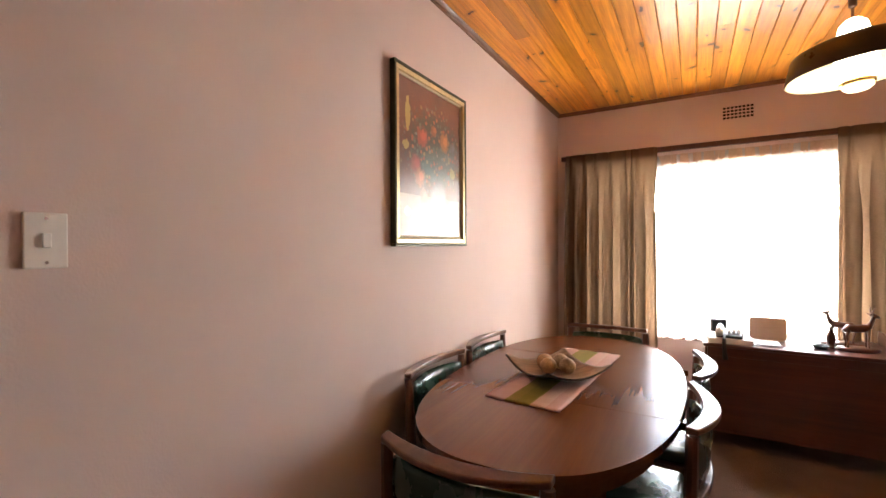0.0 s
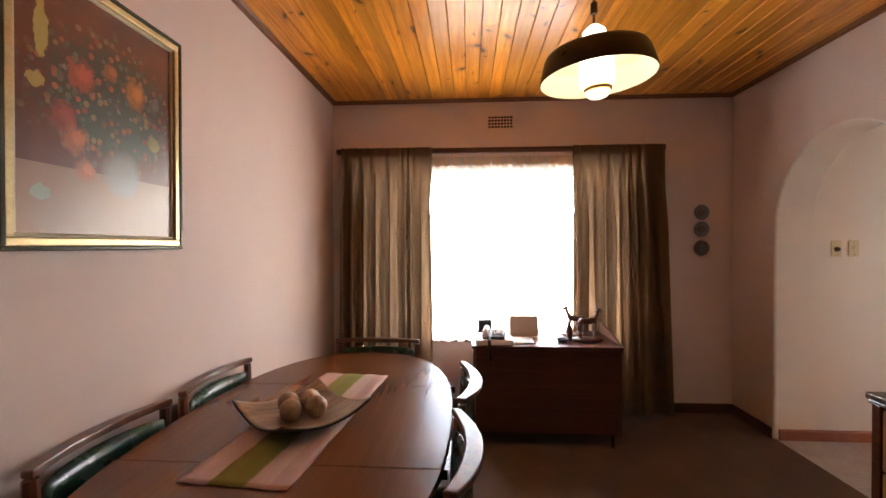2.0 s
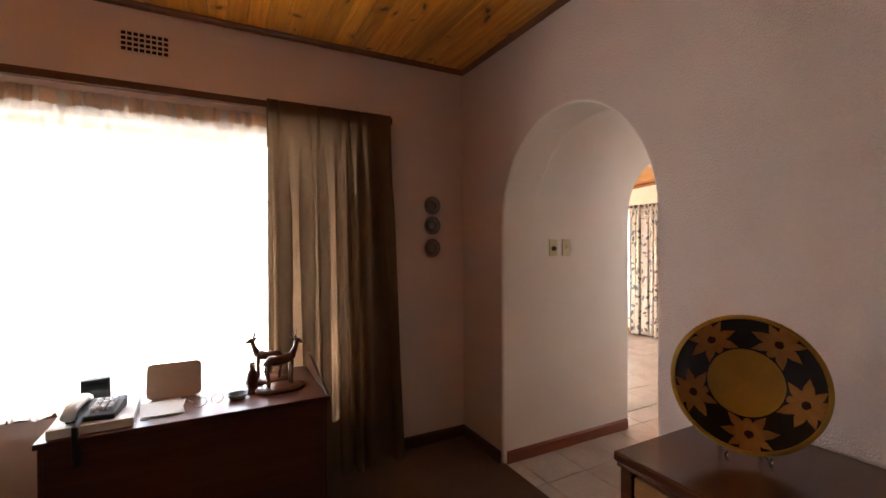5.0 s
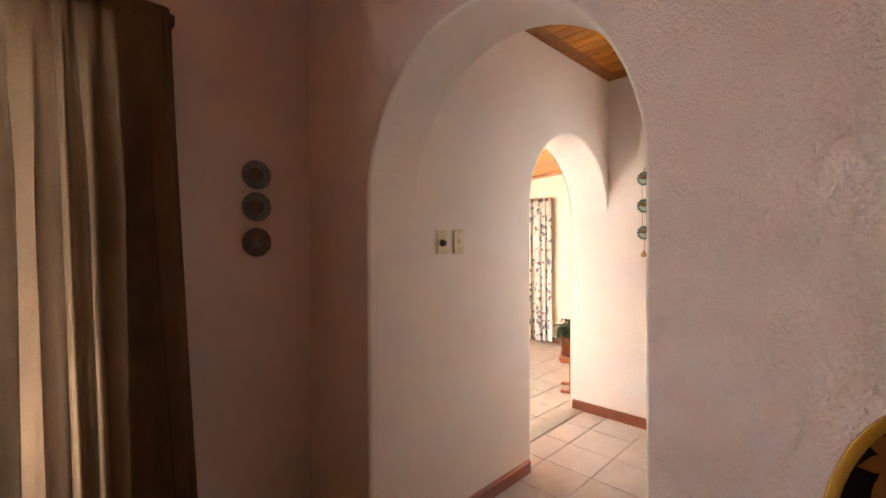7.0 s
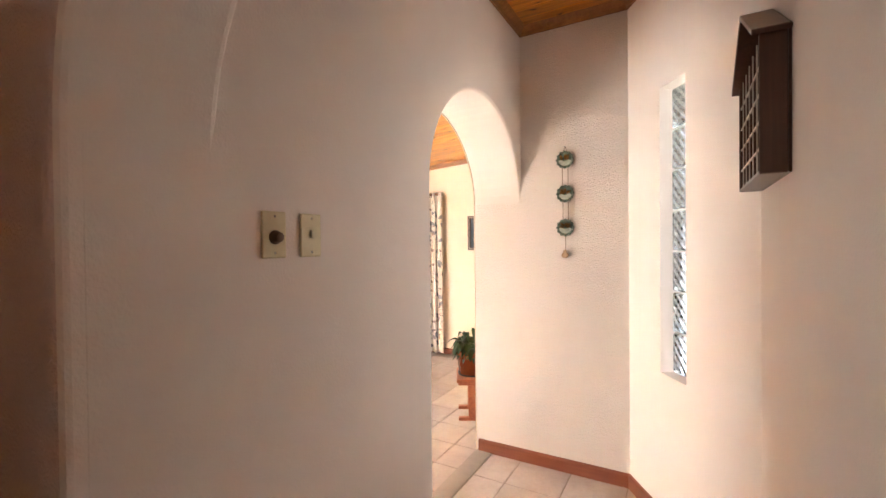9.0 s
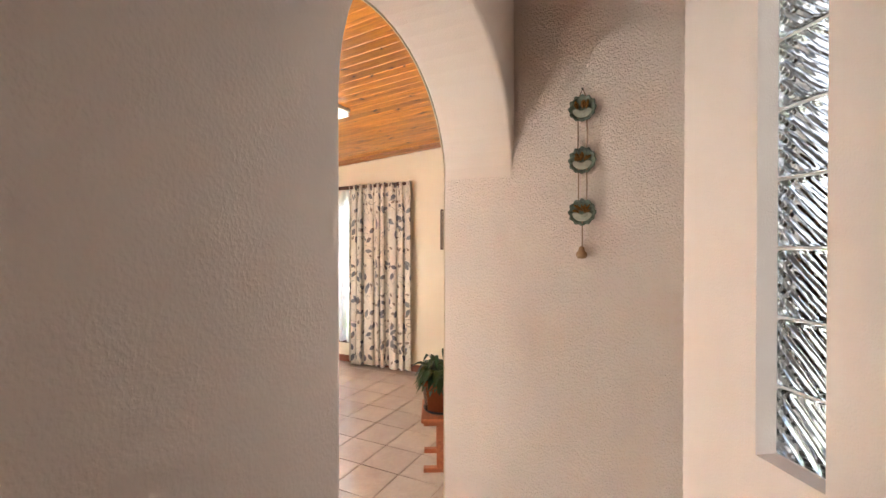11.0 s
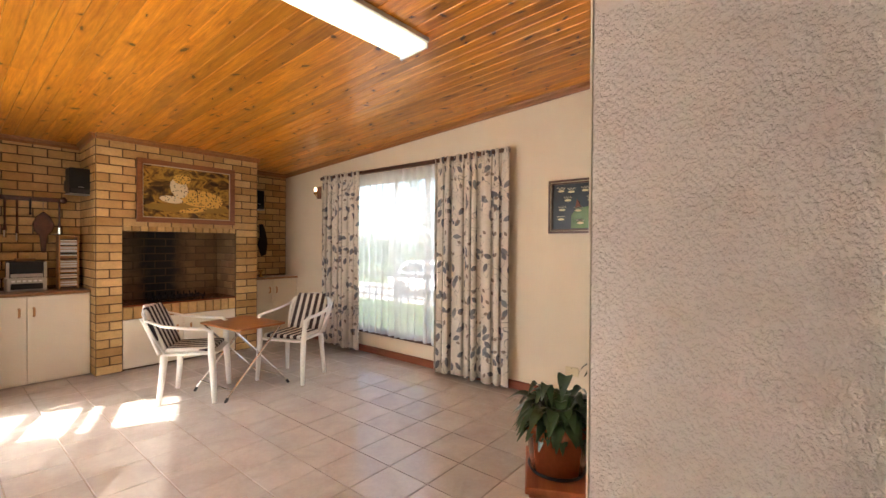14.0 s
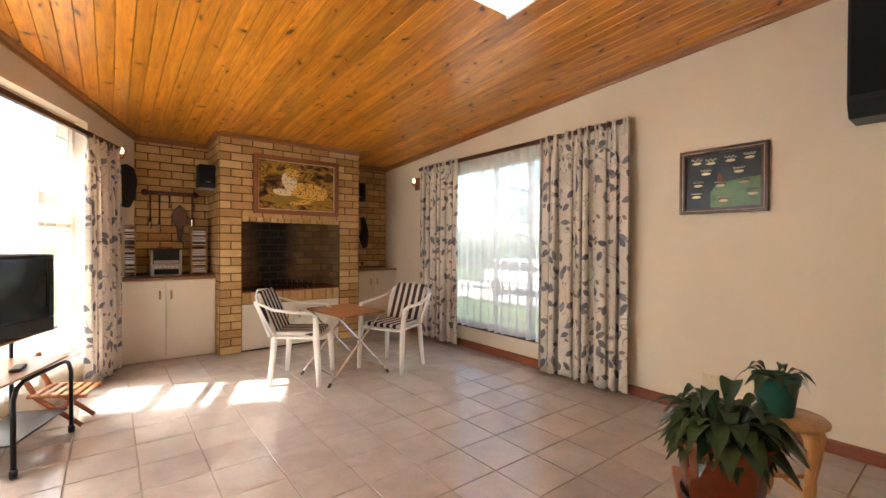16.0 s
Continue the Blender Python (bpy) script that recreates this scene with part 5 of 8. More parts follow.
switch_plate("light_switch", Matrix(((0, -1, 0, WX0), (1, 0, 0, 1.198), (0, 0, 1, 1.32), (0, 0, 0, 1))), 0.07, 0.112, M_WHITE, "white plastic light switch on the dining room wall", [(0.035, 0.056, 0.014, 0.03)])
dim = switch_plate("light_switch", pose(3.185, HN, 1.29), 0.068, 0.112, M_CREAMSW, "yellowed plastic dimmer switch with a brown knob on the hall wall", [])
bm = bm_new(); lathe(bm, [(0.017, 0.0), (0.017, 0.004), (0.0135, 0.006), (0.012, 0.018), (0.0105, 0.02), (0.0, 0.02)], 24)
part("dimmer_knob", moved(bm, pose(0.034, -0.0082, 0.05, 90)), simple("brown_knob_plastic", (0.13, 0.07, 0.03), 0.4), dim, "round brown knob", True)
switch_plate("light_switch", pose(3.30, HN, 1.29), 0.068, 0.112, M_CREAMSW, "yellowed plastic light switch on the hall wall", [(0.034, 0.06, 0.01, 0.02)])

vent = thing("air_vent", (0.826, NY, 2.343), 0, "small perforated wall vent above the window", "vent")
bm = bm_new(); box(bm, (0, -0.004, 0), (0.222, -0.0005, 0.116)); part("plate", bm, M_WALL_DINING, vent)
# Near-black plates laid on the vent; their colour paints the shade inside its openings.
M_HOLE_SHADE = simple("hole_shade", (0.02, 0.015, 0.012), 0.9)
for r in range(4):
    for k in range(8):
        bm = bm_new(); box(bm, (0.010 + k * 0.0258, -0.006, 0.012 + r * 0.0262), (0.010 + k * 0.0258 + 0.019, -0.0042, 0.012 + r * 0.0262 + 0.016)); part("slot", bm, M_HOLE_SHADE, vent)

M_PEWTER = simple("tarnished_metal", (0.16, 0.15, 0.15), 0.35, 0.8, 0.4, 30, 120, 0.4, 0.004)
M_PEWTER2 = simple("brown_metal", (0.13, 0.09, 0.07), 0.4, 0.6, 0.4, 30, 120, 0.4, 0.004)
for z, mt in ((1.637, M_PEWTER), (1.50, M_PEWTER), (1.347, M_PEWTER2)):
    t = new("wall_plate")
    t.matrix_world = pose(2.56, NY - 0.001, z, 90)
    tagged(t, "small dark metal wall plate", "plate", "three wall plates")
    bm = bm_new(); lathe(bm, [(0.04, 0.0), (0.045, 0.004), (0.06, 0.012), (0.062, 0.014), (0.058, 0.016), (0.042, 0.009), (0.0, 0.008)], 28); part("dish", bm, mt, t, "", True)
    bm = bm_new(); lathe(bm, [(0.03, 0.008), (0.03, 0.012), (0.022, 0.013), (0.0, 0.0145)], 16); part("relief", bm, M_PEWTER2 if mt is M_PEWTER else M_PEWTER, t, "", True)

# ---- pendant lamp ----
LEAN = Matrix.Translation((0, 0, 2.18)) @ pose(0, 0, 0, 0, -3.6, 0) @ Matrix.Translation((0, 0, -2.18))
lamp = thing("pendant_lamp", (1.135, 3.02, 0), 0, "brown metal pendant lamp with a lit glass chimney", "lamp")
bm = bm_new(); lathe(bm, [(0.2085, 1.985), (0.210, 1.990), (0.190, 2.062), (0.182, 2.077), (0.165, 2.085), (0.068, 2.089), (0.068, 2.086), (0.163, 2.081), (0.178, 2.073), (0.1865, 2.060), (0.2065, 1.986)], 56, closed=False)
part("shade", moved(bm, LEAN), simple("brown_enamel", (0.05, 0.018, 0.01), 0.3, 0, 0.2, 9, 90, 0.05), lamp, "dark brown enamelled shade", True)
bm = bm_new(); lathe(bm, [(0.2055, 1.9865), (0.1850, 2.058), (0.176, 2.070), (0.162, 2.078), (0.068, 2.083)], 56, closed=False)
part("lining", moved(bm, LEAN), simple("white_enamel", (0.9, 0.82, 0.62), 0.35, 0, 0.03, 5, 60, 0.02), lamp, "pale lining of the shade", True)
bm = bm_new(); lathe(bm, [(0.046, 1.956), (0.056, 1.966), (0.063, 1.985), (0.062, 2.03), (0.053, 2.09), (0.047, 2.135), (0.040, 2.165), (0.022, 2.182), (0.008, 2.186)], 36)
part("glass_chimney", moved(bm, LEAN), M_BULB, lamp, "glowing opal glass chimney", True)
bm = bm_new(); lathe(bm, [(0.044, 1.943), (0.050, 1.945), (0.051, 1.954), (0.047, 1.958)], 28); part("collar", moved(bm, LEAN), M_BRASS, lamp, "brass collar", True)
bm = bm_new(); lathe(bm, [(0.012, 1.918), (0.032, 1.921), (0.044, 1.932), (0.044, 1.942)], 28); part("lower_diffuser", moved(bm, LEAN), M_LAMPIN, lamp, "glowing lower glass", True)
bm = bm_new(); tube(bm, ((0, 0, 2.182), (0, 0, 2.232)), 0.0045, 10); part("stem", bm, M_TRIM_DARK, lamp)
bm = bm_new(); lathe(bm, [(0.008, 2.226), (0.0125, 2.230), (0.0125, 2.268), (0.006, 2.275)], 20); part("cap", bm, M_TRIM_DARK, lamp, "", True)
bm = bm_new(); tube(bm, ((0, 0, 2.27), (0, 0, 2.598)), 0.003, 8); part("cord", bm, M_BLACK, lamp)
bm = bm_new(); lathe(bm, [(0.05, 2.57), (0.05, 2.585), (0.04, 2.599)], 24); part("ceiling_rose", bm, M_TRIM_DARK, lamp, "", True)

# ---- desk ----
desk = thing("desk", (0.70, 4.30, 0), 0, "dark mahogany desk with a plain modesty panel and thin legs", "desk")
DW, DD = 0.99, 0.55
bm = bm_new(); box(bm, (-0.01, -0.012, 0.668), (DW + 0.012, DD, 0.69)); part("desktop", soft(bm, 0.004), M_MAHOG, desk, "worn polished top")
bm = bm_new(); box(bm, (0.015, 0.004, 0.10), (DW - 0.015, 0.022, 0.6675)); part("front_panel", bm, M_MAHOG, desk)
bm = bm_new(); box(bm, (0.015, -0.008, 0.61), (DW - 0.015, 0.0038, 0.667)); part("top_band", soft(bm, 0.003), M_MAHOG, desk)
for x in (0.0, DW - 0.014):
    bm = bm_new(); box(bm, (x, 0.0, 0.09), (x + 0.014, DD - 0.02, 0.667)); part("side_panel", soft(bm, 0.003), M_MAHOG, desk)
bm = bm_new(); box(bm, (0.016, 0.03, 0.10), (DW - 0.016, DD - 0.03, 0.115)); part("bottom", bm, M_MAHOG, desk)
bm = bm_new(); prism(bm, [(0.0, 0.69), (0.5, 0.69), (0.5, 0.775), (0.42, 0.775)], 0, DW - 0.002, DW + 0.012); part("side_gallery", soft(bm, 0.003), M_MAHOG, desk, "raised tapering side edge")
for x in (0.035, DW - 0.05):
    for y in (0.03, DD - 0.06):
        bm = bm_new(); tube(bm, ((x, y, 0), (x, y, 0.1)), [0.008, 0.012], 8); part("leg", bm, M_DARKMETAL, desk)
DT = 0.69
bm = bm_new(); box(bm, (0, 0, 0), (0.25, 0.27, 0.033))
phonebook = solid("phone_book", soft(bm, 0.003), M_PAPER, "thick white directory under the telephone", "book", m=pose(0.722, 4.305, DT + 0.0008, 0, 0, 3))
ph = thing("telephone", (0.80, 4.40, DT + 0.0345), -6, "grey desk telephone with its handset lifted forward", "telephone")
bm = bm_new(); prism(bm, [(-0.06, 0), (0.09, 0), (0.09, 0.045), (-0.06, 0.02)], 0, -0.03, 0.12); part("base", soft(bm, 0.006), M_BLACK, ph)
for r in range(4):
    for k in range(3):
        bm = bm_new(); box(bm, (0.035 + k * 0.025, -0.03 + r * 0.022, 0.028 + r * 0.0036), (0.052 + k * 0.025, -0.014 + r * 0.022, 0.041 + r * 0.0036)); part("key", soft(bm, 0.002, 1), M_PAPER, ph)
bm = bm_new(); tube(bm, ((-0.01, -0.09, 0.03), (-0.01, -0.06, 0.055), (-0.01, 0.05, 0.06), (-0.01, 0.08, 0.045)), [0.022, 0.02, 0.018, 0.022], 10); part("handset", bm, M_WHITE, ph, "pale grey handset", True)
bm = bm_new(); tube(bm, ((0.02, -0.06, 0.02), (0.02, -0.118, 0.004), (0.022, -0.119, -0.06), (0.028, -0.119, -0.13)), [0.008, 0.010, 0.012, 0.016], 8); part("strap", bm, M_BLACK, ph, "black lead hanging over the desk edge")
t = thing("desk_clock", (0.745, 4.62, DT), 10, "small black box-shaped desk clock", "clock")
bm = bm_new(); box(bm, (0, 0, 0), (0.10, 0.05, 0.115)); part("case", soft(bm, 0.006), M_BLACK, t)
bm = bm_new(); box(bm, (0.012, -0.003, 0.02), (0.088, -0.0005, 0.10)); part("face", bm, M_SCREEN, t)
t = thing("letter_holder", (0.975, 4.60, DT), 0, "rounded tan board standing upright on the desk", "letter holder")
bm = bm_new(); prism(bm, [(0.02 + 0.02 * math.cos(a), 0.02 + 0.02 * math.sin(a)) for a in [math.pi * (1 + k / 12) for k in range(7)]] + [(0.19 + 0.02 * math.cos(a), 0.02 + 0.02 * math.sin(a)) for a in [math.pi * (1.5 + k / 12) for k in range(7)]] + [(0.19 + 0.02 * math.cos(a), 0.13 + 0.02 * math.sin(a)) for a in [math.pi * k / 12 for k in range(7)]] + [(0.02 + 0.02 * math.cos(a), 0.13 + 0.02 * math.sin(a)) for a in [math.pi * (0.5 + k / 12) for k in range(7)]], 1, 0, 0.01)
part("board", moved(bm, pose(0, 0, 0.004, -8)), M_TAN, t)
bm = bm_new(); box(bm, (0.02, -0.02, 0), (0.19, 0.045, 0.004)); part("foot", soft(bm, 0.001, 1), M_TAN, t)
for k, (x, y, r, w, h) in enumerate(((0.985, 4.36, 8, 0.15, 0.20), (0.99, 4.37, -3, 0.13, 0.17))):
    bm = bm_new(); box(bm, (0, 0, 0), (w, h, 0.004))
    solid("paper_stack", soft(bm, 0.001, 1), M_PAPER, "loose white and blue papers on the desk", "papers", "papers on the desk", m=pose(x, y, DT + 0.0005 + k * 0.0045, 0, 0, r))
t = thing("spectacles", (1.22, 4.42, DT), 15, "pair of wire spectacles on the desk", "spectacles")
for sx in (-1, 1):
    bm = bm_new(); tube(bm, [(sx * 0.032 + 0.024 * math.cos(a), 0, 0.022 + 0.02 * math.sin(a)) for a in [k * math.pi / 8 for k in range(17)]], 0.0015, 6); part("rim", bm, M_CHROME, t)
    bm = bm_new(); tube(bm, ((sx * 0.057, 0, 0.025), (sx * 0.06, 0.1, 0.012), (sx * 0.055, 0.13, 0.002)), 0.0015, 6); part("temple", bm, M_CHROME, t)


def antelope(scale):
    """A carved standing antelope, one mesh, facing +x."""
    bm = bm_new()
    tube(bm, ((-0.075, 0, 0.125), (-0.05, 0, 0.145), (0, 0, 0.143), (0.045, 0, 0.15), (0.068, 0, 0.16)), [0.016, 0.027, 0.024, 0.025, 0.015], 10)
    tube(bm, ((0.055, 0, 0.155), (0.075, 0, 0.195), (0.083, 0, 0.225)), [0.02, 0.012, 0.011], 10)
    tube(bm, ((0.072, 0, 0.232), (0.09, 0, 0.23), (0.115, 0, 0.218)), [0.012, 0.014, 0.006], 10)
    for sy in (-1, 1):
        tube(bm, ((0.078, sy * 0.006, 0.238), (0.07, sy * 0.014, 0.262), (0.078, sy * 0.022, 0.285), (0.07, sy * 0.02, 0.30)), [0.0045, 0.004, 0.003, 0.001], 6)
        tube(bm, ((0.072, sy * 0.01, 0.235), (0.06, sy * 0.03, 0.245)), [0.007, 0.001], 6)
        tube(bm, ((0.05, sy * 0.013, 0.145), (0.052, sy * 0.014, 0.09), (0.05, sy * 0.014, 0.05), (0.053, sy * 0.014, 0.015)), [0.011, 0.007, 0.005, 0.006], 7)
        tube(bm, ((-0.058, sy * 0.014, 0.14), (-0.066, sy * 0.015, 0.095), (-0.058, sy * 0.014, 0.05), (-0.06, sy * 0.014, 0.015)), [0.014, 0.008, 0.005, 0.006], 7)
    tube(bm, ((-0.076, 0, 0.14), (-0.088, 0, 0.12)), [0.006, 0.002], 6)
    n0 = len(bm.verts)
    lathe(bm, [(0.085, 0.0), (0.09, 0.006), (0.088, 0.018), (0.08, 0.022)], 20)
    bm.verts.ensure_lookup_table()
    bmesh.ops.scale(bm, vec=(1.35, 0.8, 1.0), verts=bm.verts[n0:])
    bmesh.ops.scale(bm, vec=(scale, scale, scale), verts=bm.verts)
    return bm


M_CARVE = wood("carved_wood", (0.05, 0.014, 0.007), (0.14, 0.04, 0.016), 0.28, 0, 1.5, 0.3)
solid("antelope_carving", antelope(0.95), M_CARVE, "carved dark wooden antelope standing on an oval base", "figurine", "carvings on the desk", smooth=True, m=pose(1.515, 4.49, DT + 0.0005, 0, 0, 14))
solid("antelope_carving", antelope(0.90), M_CARVE, "smaller carved dark wooden antelope on a base", "figurine", "carvings on the desk", smooth=True, m=pose(1.475, 4.64, DT + 0.0005, 0, 0, 165))
bm = bm_new()
lathe(bm, [(0.036, 0.0), (0.038, 0.008), (0.024, 0.012), (0.02, 0.03), (0.026, 0.055), (0.022, 0.085), (0.011, 0.105), (0.013, 0.122), (0.008, 0.134), (0.0, 0.136)], 18)
tube(bm, ((0.0, -0.008, 0.124), (0.0, -0.03, 0.120)), [0.007, 0.002], 8)
for sx in (-1, 1):
    tube(bm, ((sx * 0.008, 0, 0.13), (sx * 0.022, 0.002, 0.142)), [0.004, 0.001], 6)
solid("animal_carving", bm, M_CARVE, "small carved dark wooden seated animal figure", "figurine", "carvings on the desk", smooth=True, m=pose(1.395, 4.52, DT + 0.0005, 0, 0, 20))
bm = bm_new(); lathe(bm, [(0.0, 0.0), (0.03, 0.0), (0.043, 0.022), (0.04, 0.022), (0.028, 0.006), (0.0, 0.006)], 24, closed=False)
solid("dish", bm, M_BLACK, "small round black dish beside the carvings", "dish", smooth=True, m=pose(1.33, 4.45, DT + 0.0005))

# ---- sideboard ----
sb = thing("sideboard", (2.262, 3.188, 0), 0, "dark wooden sideboard with pale drawer fronts", "sideboard")
SL, SD = 1.75, 0.51
bm = bm_new(); box(bm, (-0.01, -SL, 0.757), (SD + 0.02, 0.012, 0.784)); part("top", soft(bm, 0.006, 3), M_SIDEB, sb, "polished dark top with a moulded edge")
bm = bm_new(); box(bm, (-0.004, -SL + 0.01, 0.742), (SD + 0.01, 0.006, 0.7565)); part("top_moulding", soft(bm, 0.004), M_SIDEB, sb)
bm = bm_new(); box(bm, (0.03, -SL + 0.02, 0.09), (SD, -0.0, 0.741)); part("carcass", bm, M_SIDEB, sb)
for k in range(5):
    y = -k * (SL - 0.05) / 4
    bm = bm_new(); box(bm, (0.006, y - 0.035, 0.0), (0.0295, y, 0.741)); part("stile", soft(bm, 0.003), M_SIDEB, sb)
for k in range(4):
    y = -0.035 - k * (SL - 0.05) / 4
    for z0, z1 in ((0.49, 0.726), (0.245, 0.480), (0.10, 0.235)):
        bm = bm_new(); box(bm, (0.012, y - 0.384, z0), (0.0292, y - 0.005, z1))
        d = part("drawer", soft(bm, 0.003), M_OAKFRONT, sb, "pale wood drawer front")
        zc = z0 + (z1 - z0) * 0.52
        bm = bm_new(); tube(bm, ((0.011, y - 0.305, zc), (-0.006, y - 0.29, zc), (-0.008, y - 0.20, zc), (-0.006, y - 0.11, zc), (0.011, y - 0.095, zc)), [0.010, 0.0065, 0.006, 0.0065, 0.010], 8)
        part("handle", bm, M_SIDEB, d, "dark bar handle")

# large painted plate on its clear stand
M_PLATE_Y = simple("mustard_glaze", (0.42, 0.24, 0.035), 0.18, 0, 0.15, 10, 60, 0.03, 0.001, 0.3)
M_PLATE_B = simple("black_glaze", (0.012, 0.016, 0.018), 0.15, 0, 0.2, 10, 60, 0.03, 0.001, 0.3)
M_PETAL = simple("ochre_petal_glaze", (0.36, 0.16, 0.04), 0.18, 0, 0.25, 16, 60, 0.03, 0.001, 0.3)
M_DOT = simple("brown_glaze", (0.05, 0.015, 0.008), 0.2, 0, 0.1, 10, 60, 0.02)
plate = new("plate")
tagged(plate, "large black and mustard plate painted with flowers", "plate")
PR = 0.185
face = Vector((-0.80, -0.60, 0.0)).normalized()
yaw = math.degrees(math.atan2(face.x, -face.y))
plate.matrix_world = pose(2.562, 3.015, 0.785, 0, 0, yaw) @ pose(0, 0, PR + 0.012, 76, 0, 0)
bm = bm_new(); lathe(bm, [(0.0, -0.012), (0.11, -0.012), (0.12, -0.006), (PR, 0.016), (PR, 0.022), (PR - 0.012, 0.021)], 64, closed=False); part("rim", bm, M_PLATE_Y, plate, "mustard rim and back", True)
bm = bm_new(); lathe(bm, [(PR - 0.009, 0.0212), (0.09, -0.0005)], 64, closed=False); part("band", bm, M_PLATE_B, plate, "black glazed band", True)
bm = bm_new(); lathe(bm, [(0.091, 0.0002), (0.08, -0.003), (0.03, -0.0035), (0.0, -0.0035)], 48, closed=False); part("well", bm, M_PLATE_Y, plate, "mustard glazed middle", True)


def on_band(r):
    return 0.0015 + (r - 0.09) * (0.0217 / (PR - 0.099))


for f in range(5):
    fa = f * 2 * math.pi / 5 - math.pi / 2
    fc = Vector((0.136 * math.cos(fa), 0.136 * math.sin(fa)))
    bm = bm_new()
    for k in range(9):
        a = k * 2 * math.pi / 9 + fa + 0.35
        L = (0.066, 0.058, 0.070)[k % 3]
        pts = []
        for u, v in ((0.12, 0.04), (0.45, 0.19), (0.68, 0.15), (1.0, 0), (0.68, -0.15), (0.45, -0.19), (0.12, -0.04)):
            p = fc + Vector((math.cos(a) * u * L - math.sin(a) * v * L, math.sin(a) * u * L + math.cos(a) * v * L))
            if p.length > PR - 0.011:
                p = p.normalized() * (PR - 0.011)
            if p.length < 0.093:
                p = p.normalized() * 0.093
            pts.append(bm.verts.new((p.x, p.y, on_band(p.length) + 0.0006 + 0.00004 * k)))
        bm.faces.new(pts)
    part("painted_flower", bm, M_PETAL, plate, "ochre painted flower")
    bm = bm_new(); lathe(bm, [(0.012, 0.0), (0.010, 0.0022), (0.0, 0.0026)], 14, (fc.x, fc.y, on_band(0.133) + 0.0004)); part("flower_centre", bm, M_DOT, plate)
st = thing("plate_stand", (2.562, 3.015, 0.7843), yaw, "clear plastic stand holding the plate", "plate stand")
for sx in (-1, 1):
    bm = bm_new(); tube(bm, ((sx * 0.05, -0.045, 0.012), (sx * 0.05, -0.04, 0.004), (sx * 0.05, 0.07, 0.004), (sx * 0.05, 0.085, 0.12)), 0.004, 8); part("prong", bm, M_GLASS, st)
bm = bm_new(); tube(bm, ((-0.05, 0.07, 0.005), (0.05, 0.07, 0.005)), 0.0035, 8); part("crossbar", bm, M_GLASS, st)


# ---- hall things ----
M_GLAZE = simple("grey_green_glaze", (0.15, 0.19, 0.15), 0.2, 0, 0.75, 38, 110, 0.1, 0.002, 0.3)
M_GLAZE_PALE = simple("pale_glaze", (0.42, 0.44, 0.37), 0.2, 0, 0.4, 30, 90, 0.1, 0.002, 0.3)
M_DRIED = simple("dried_flowers", (0.24, 0.115, 0.025), 0.8, 0, 0.5, 90, 200, 0.9, 0.006)
M_STRING = simple("jute_string", (0.36, 0.25, 0.17), 0.9, 0, 0.2, 60, 300, 0.5)
M_CLAY = simple("pale_clay", (0.48, 0.30, 0.16), 0.6, 0, 0.2, 30, 90, 0.2)
orn = new("wall_hanging")
orn.matrix_world = Matrix(((0, 0, -1, HX - 0.001), (-1, 0, 0, 4.257), (0, 1, 0, 0), (0, 0, 0, 1)))
tagged(orn, "string wall hanging of three scalloped ceramic discs and a bell", "wall hanging")
for k, z in enumerate((1.793, 1.60, 1.407)):
    bm = bm_new()
    rings = []
    for r, h in ((0.0, 0.004), (0.03, 0.004), (0.038, 0.010), (0.047, 0.018), (0.049, 0.014), (0.036, 0.002)):
        rings.append([bm.verts.new(((r * (1 + (0.05 * math.cos(a * 12) if r > 0.035 else 0)) + 1e-4) * math.cos(a), z + (r * (1 + (0.05 * math.cos(a * 12) if r > 0.035 else 0)) + 1e-4) * math.sin(a), h + (0.004 * math.cos(a * 12) if r > 0.04 else 0))) for a in [i * 2 * math.pi / 72 for i in range(72)]])
    for p, q in zip(rings, rings[1:]):
        for i in range(72):
            bm.faces.new((p[i], p[(i + 1) % 72], q[(i + 1) % 72], q[i]))
    d = part("disc", bm, M_GLAZE, orn, "scalloped grey-green glazed disc", True)
    bm = bm_new()
    for i in range(26):
        u, v = random.uniform(-0.032, 0.032), random.uniform(0.002, 0.028)
        tube(bm, ((u * 0.7, z + v * 0.6, 0.008), (u, z + v, 0.016 + random.uniform(0, 0.008))), [0.004, 0.0025], 5)
    part("dried_posy", bm, M_DRIED, d, "brown dried flowers")
    bm = bm_new(); prism(bm, [(-0.036 + 0.072 * i / 10, z - 0.004 + 0.004 * math.sin(i)) for i in range(11)] + [(0.036 * math.cos(a), z - 0.004 + 0.03 * math.sin(a)) for a in [-math.pi * j / 10 for j in range(1, 10)]], 2, 0.006, 0.012)
    part("glazed_pocket", soft(bm, 0.002, 1), M_GLAZE_PALE, d, "pale glazed pocket")
for x, z0, z1 in ((-0.016, 1.74, 1.65), (0.016, 1.74, 1.65), (-0.014, 1.555, 1.452), (0.016, 1.555, 1.452), (0.0, 1.362, 1.28)):
    bm = bm_new(); tube(bm, ((x, z0 + 0.02, 0.009), (x + 0.001, (z0 + z1) / 2, 0.010), (x, z1 - 0.006, 0.009)), 0.0022, 6); part("string", bm, M_STRING, orn)
bm = bm_new(); tube(bm, ((-0.012, 1.838, 0.008), (0, 1.868, 0.006), (0.012, 1.838, 0.008)), 0.0022, 6); part("string", bm, M_STRING, orn)
bm = bm_new(); tube(bm, ((0, 1.866, 0.0), (0, 1.866, 0.014)), 0.003, 8); part("nail", bm, M_DARKMETAL, orn)
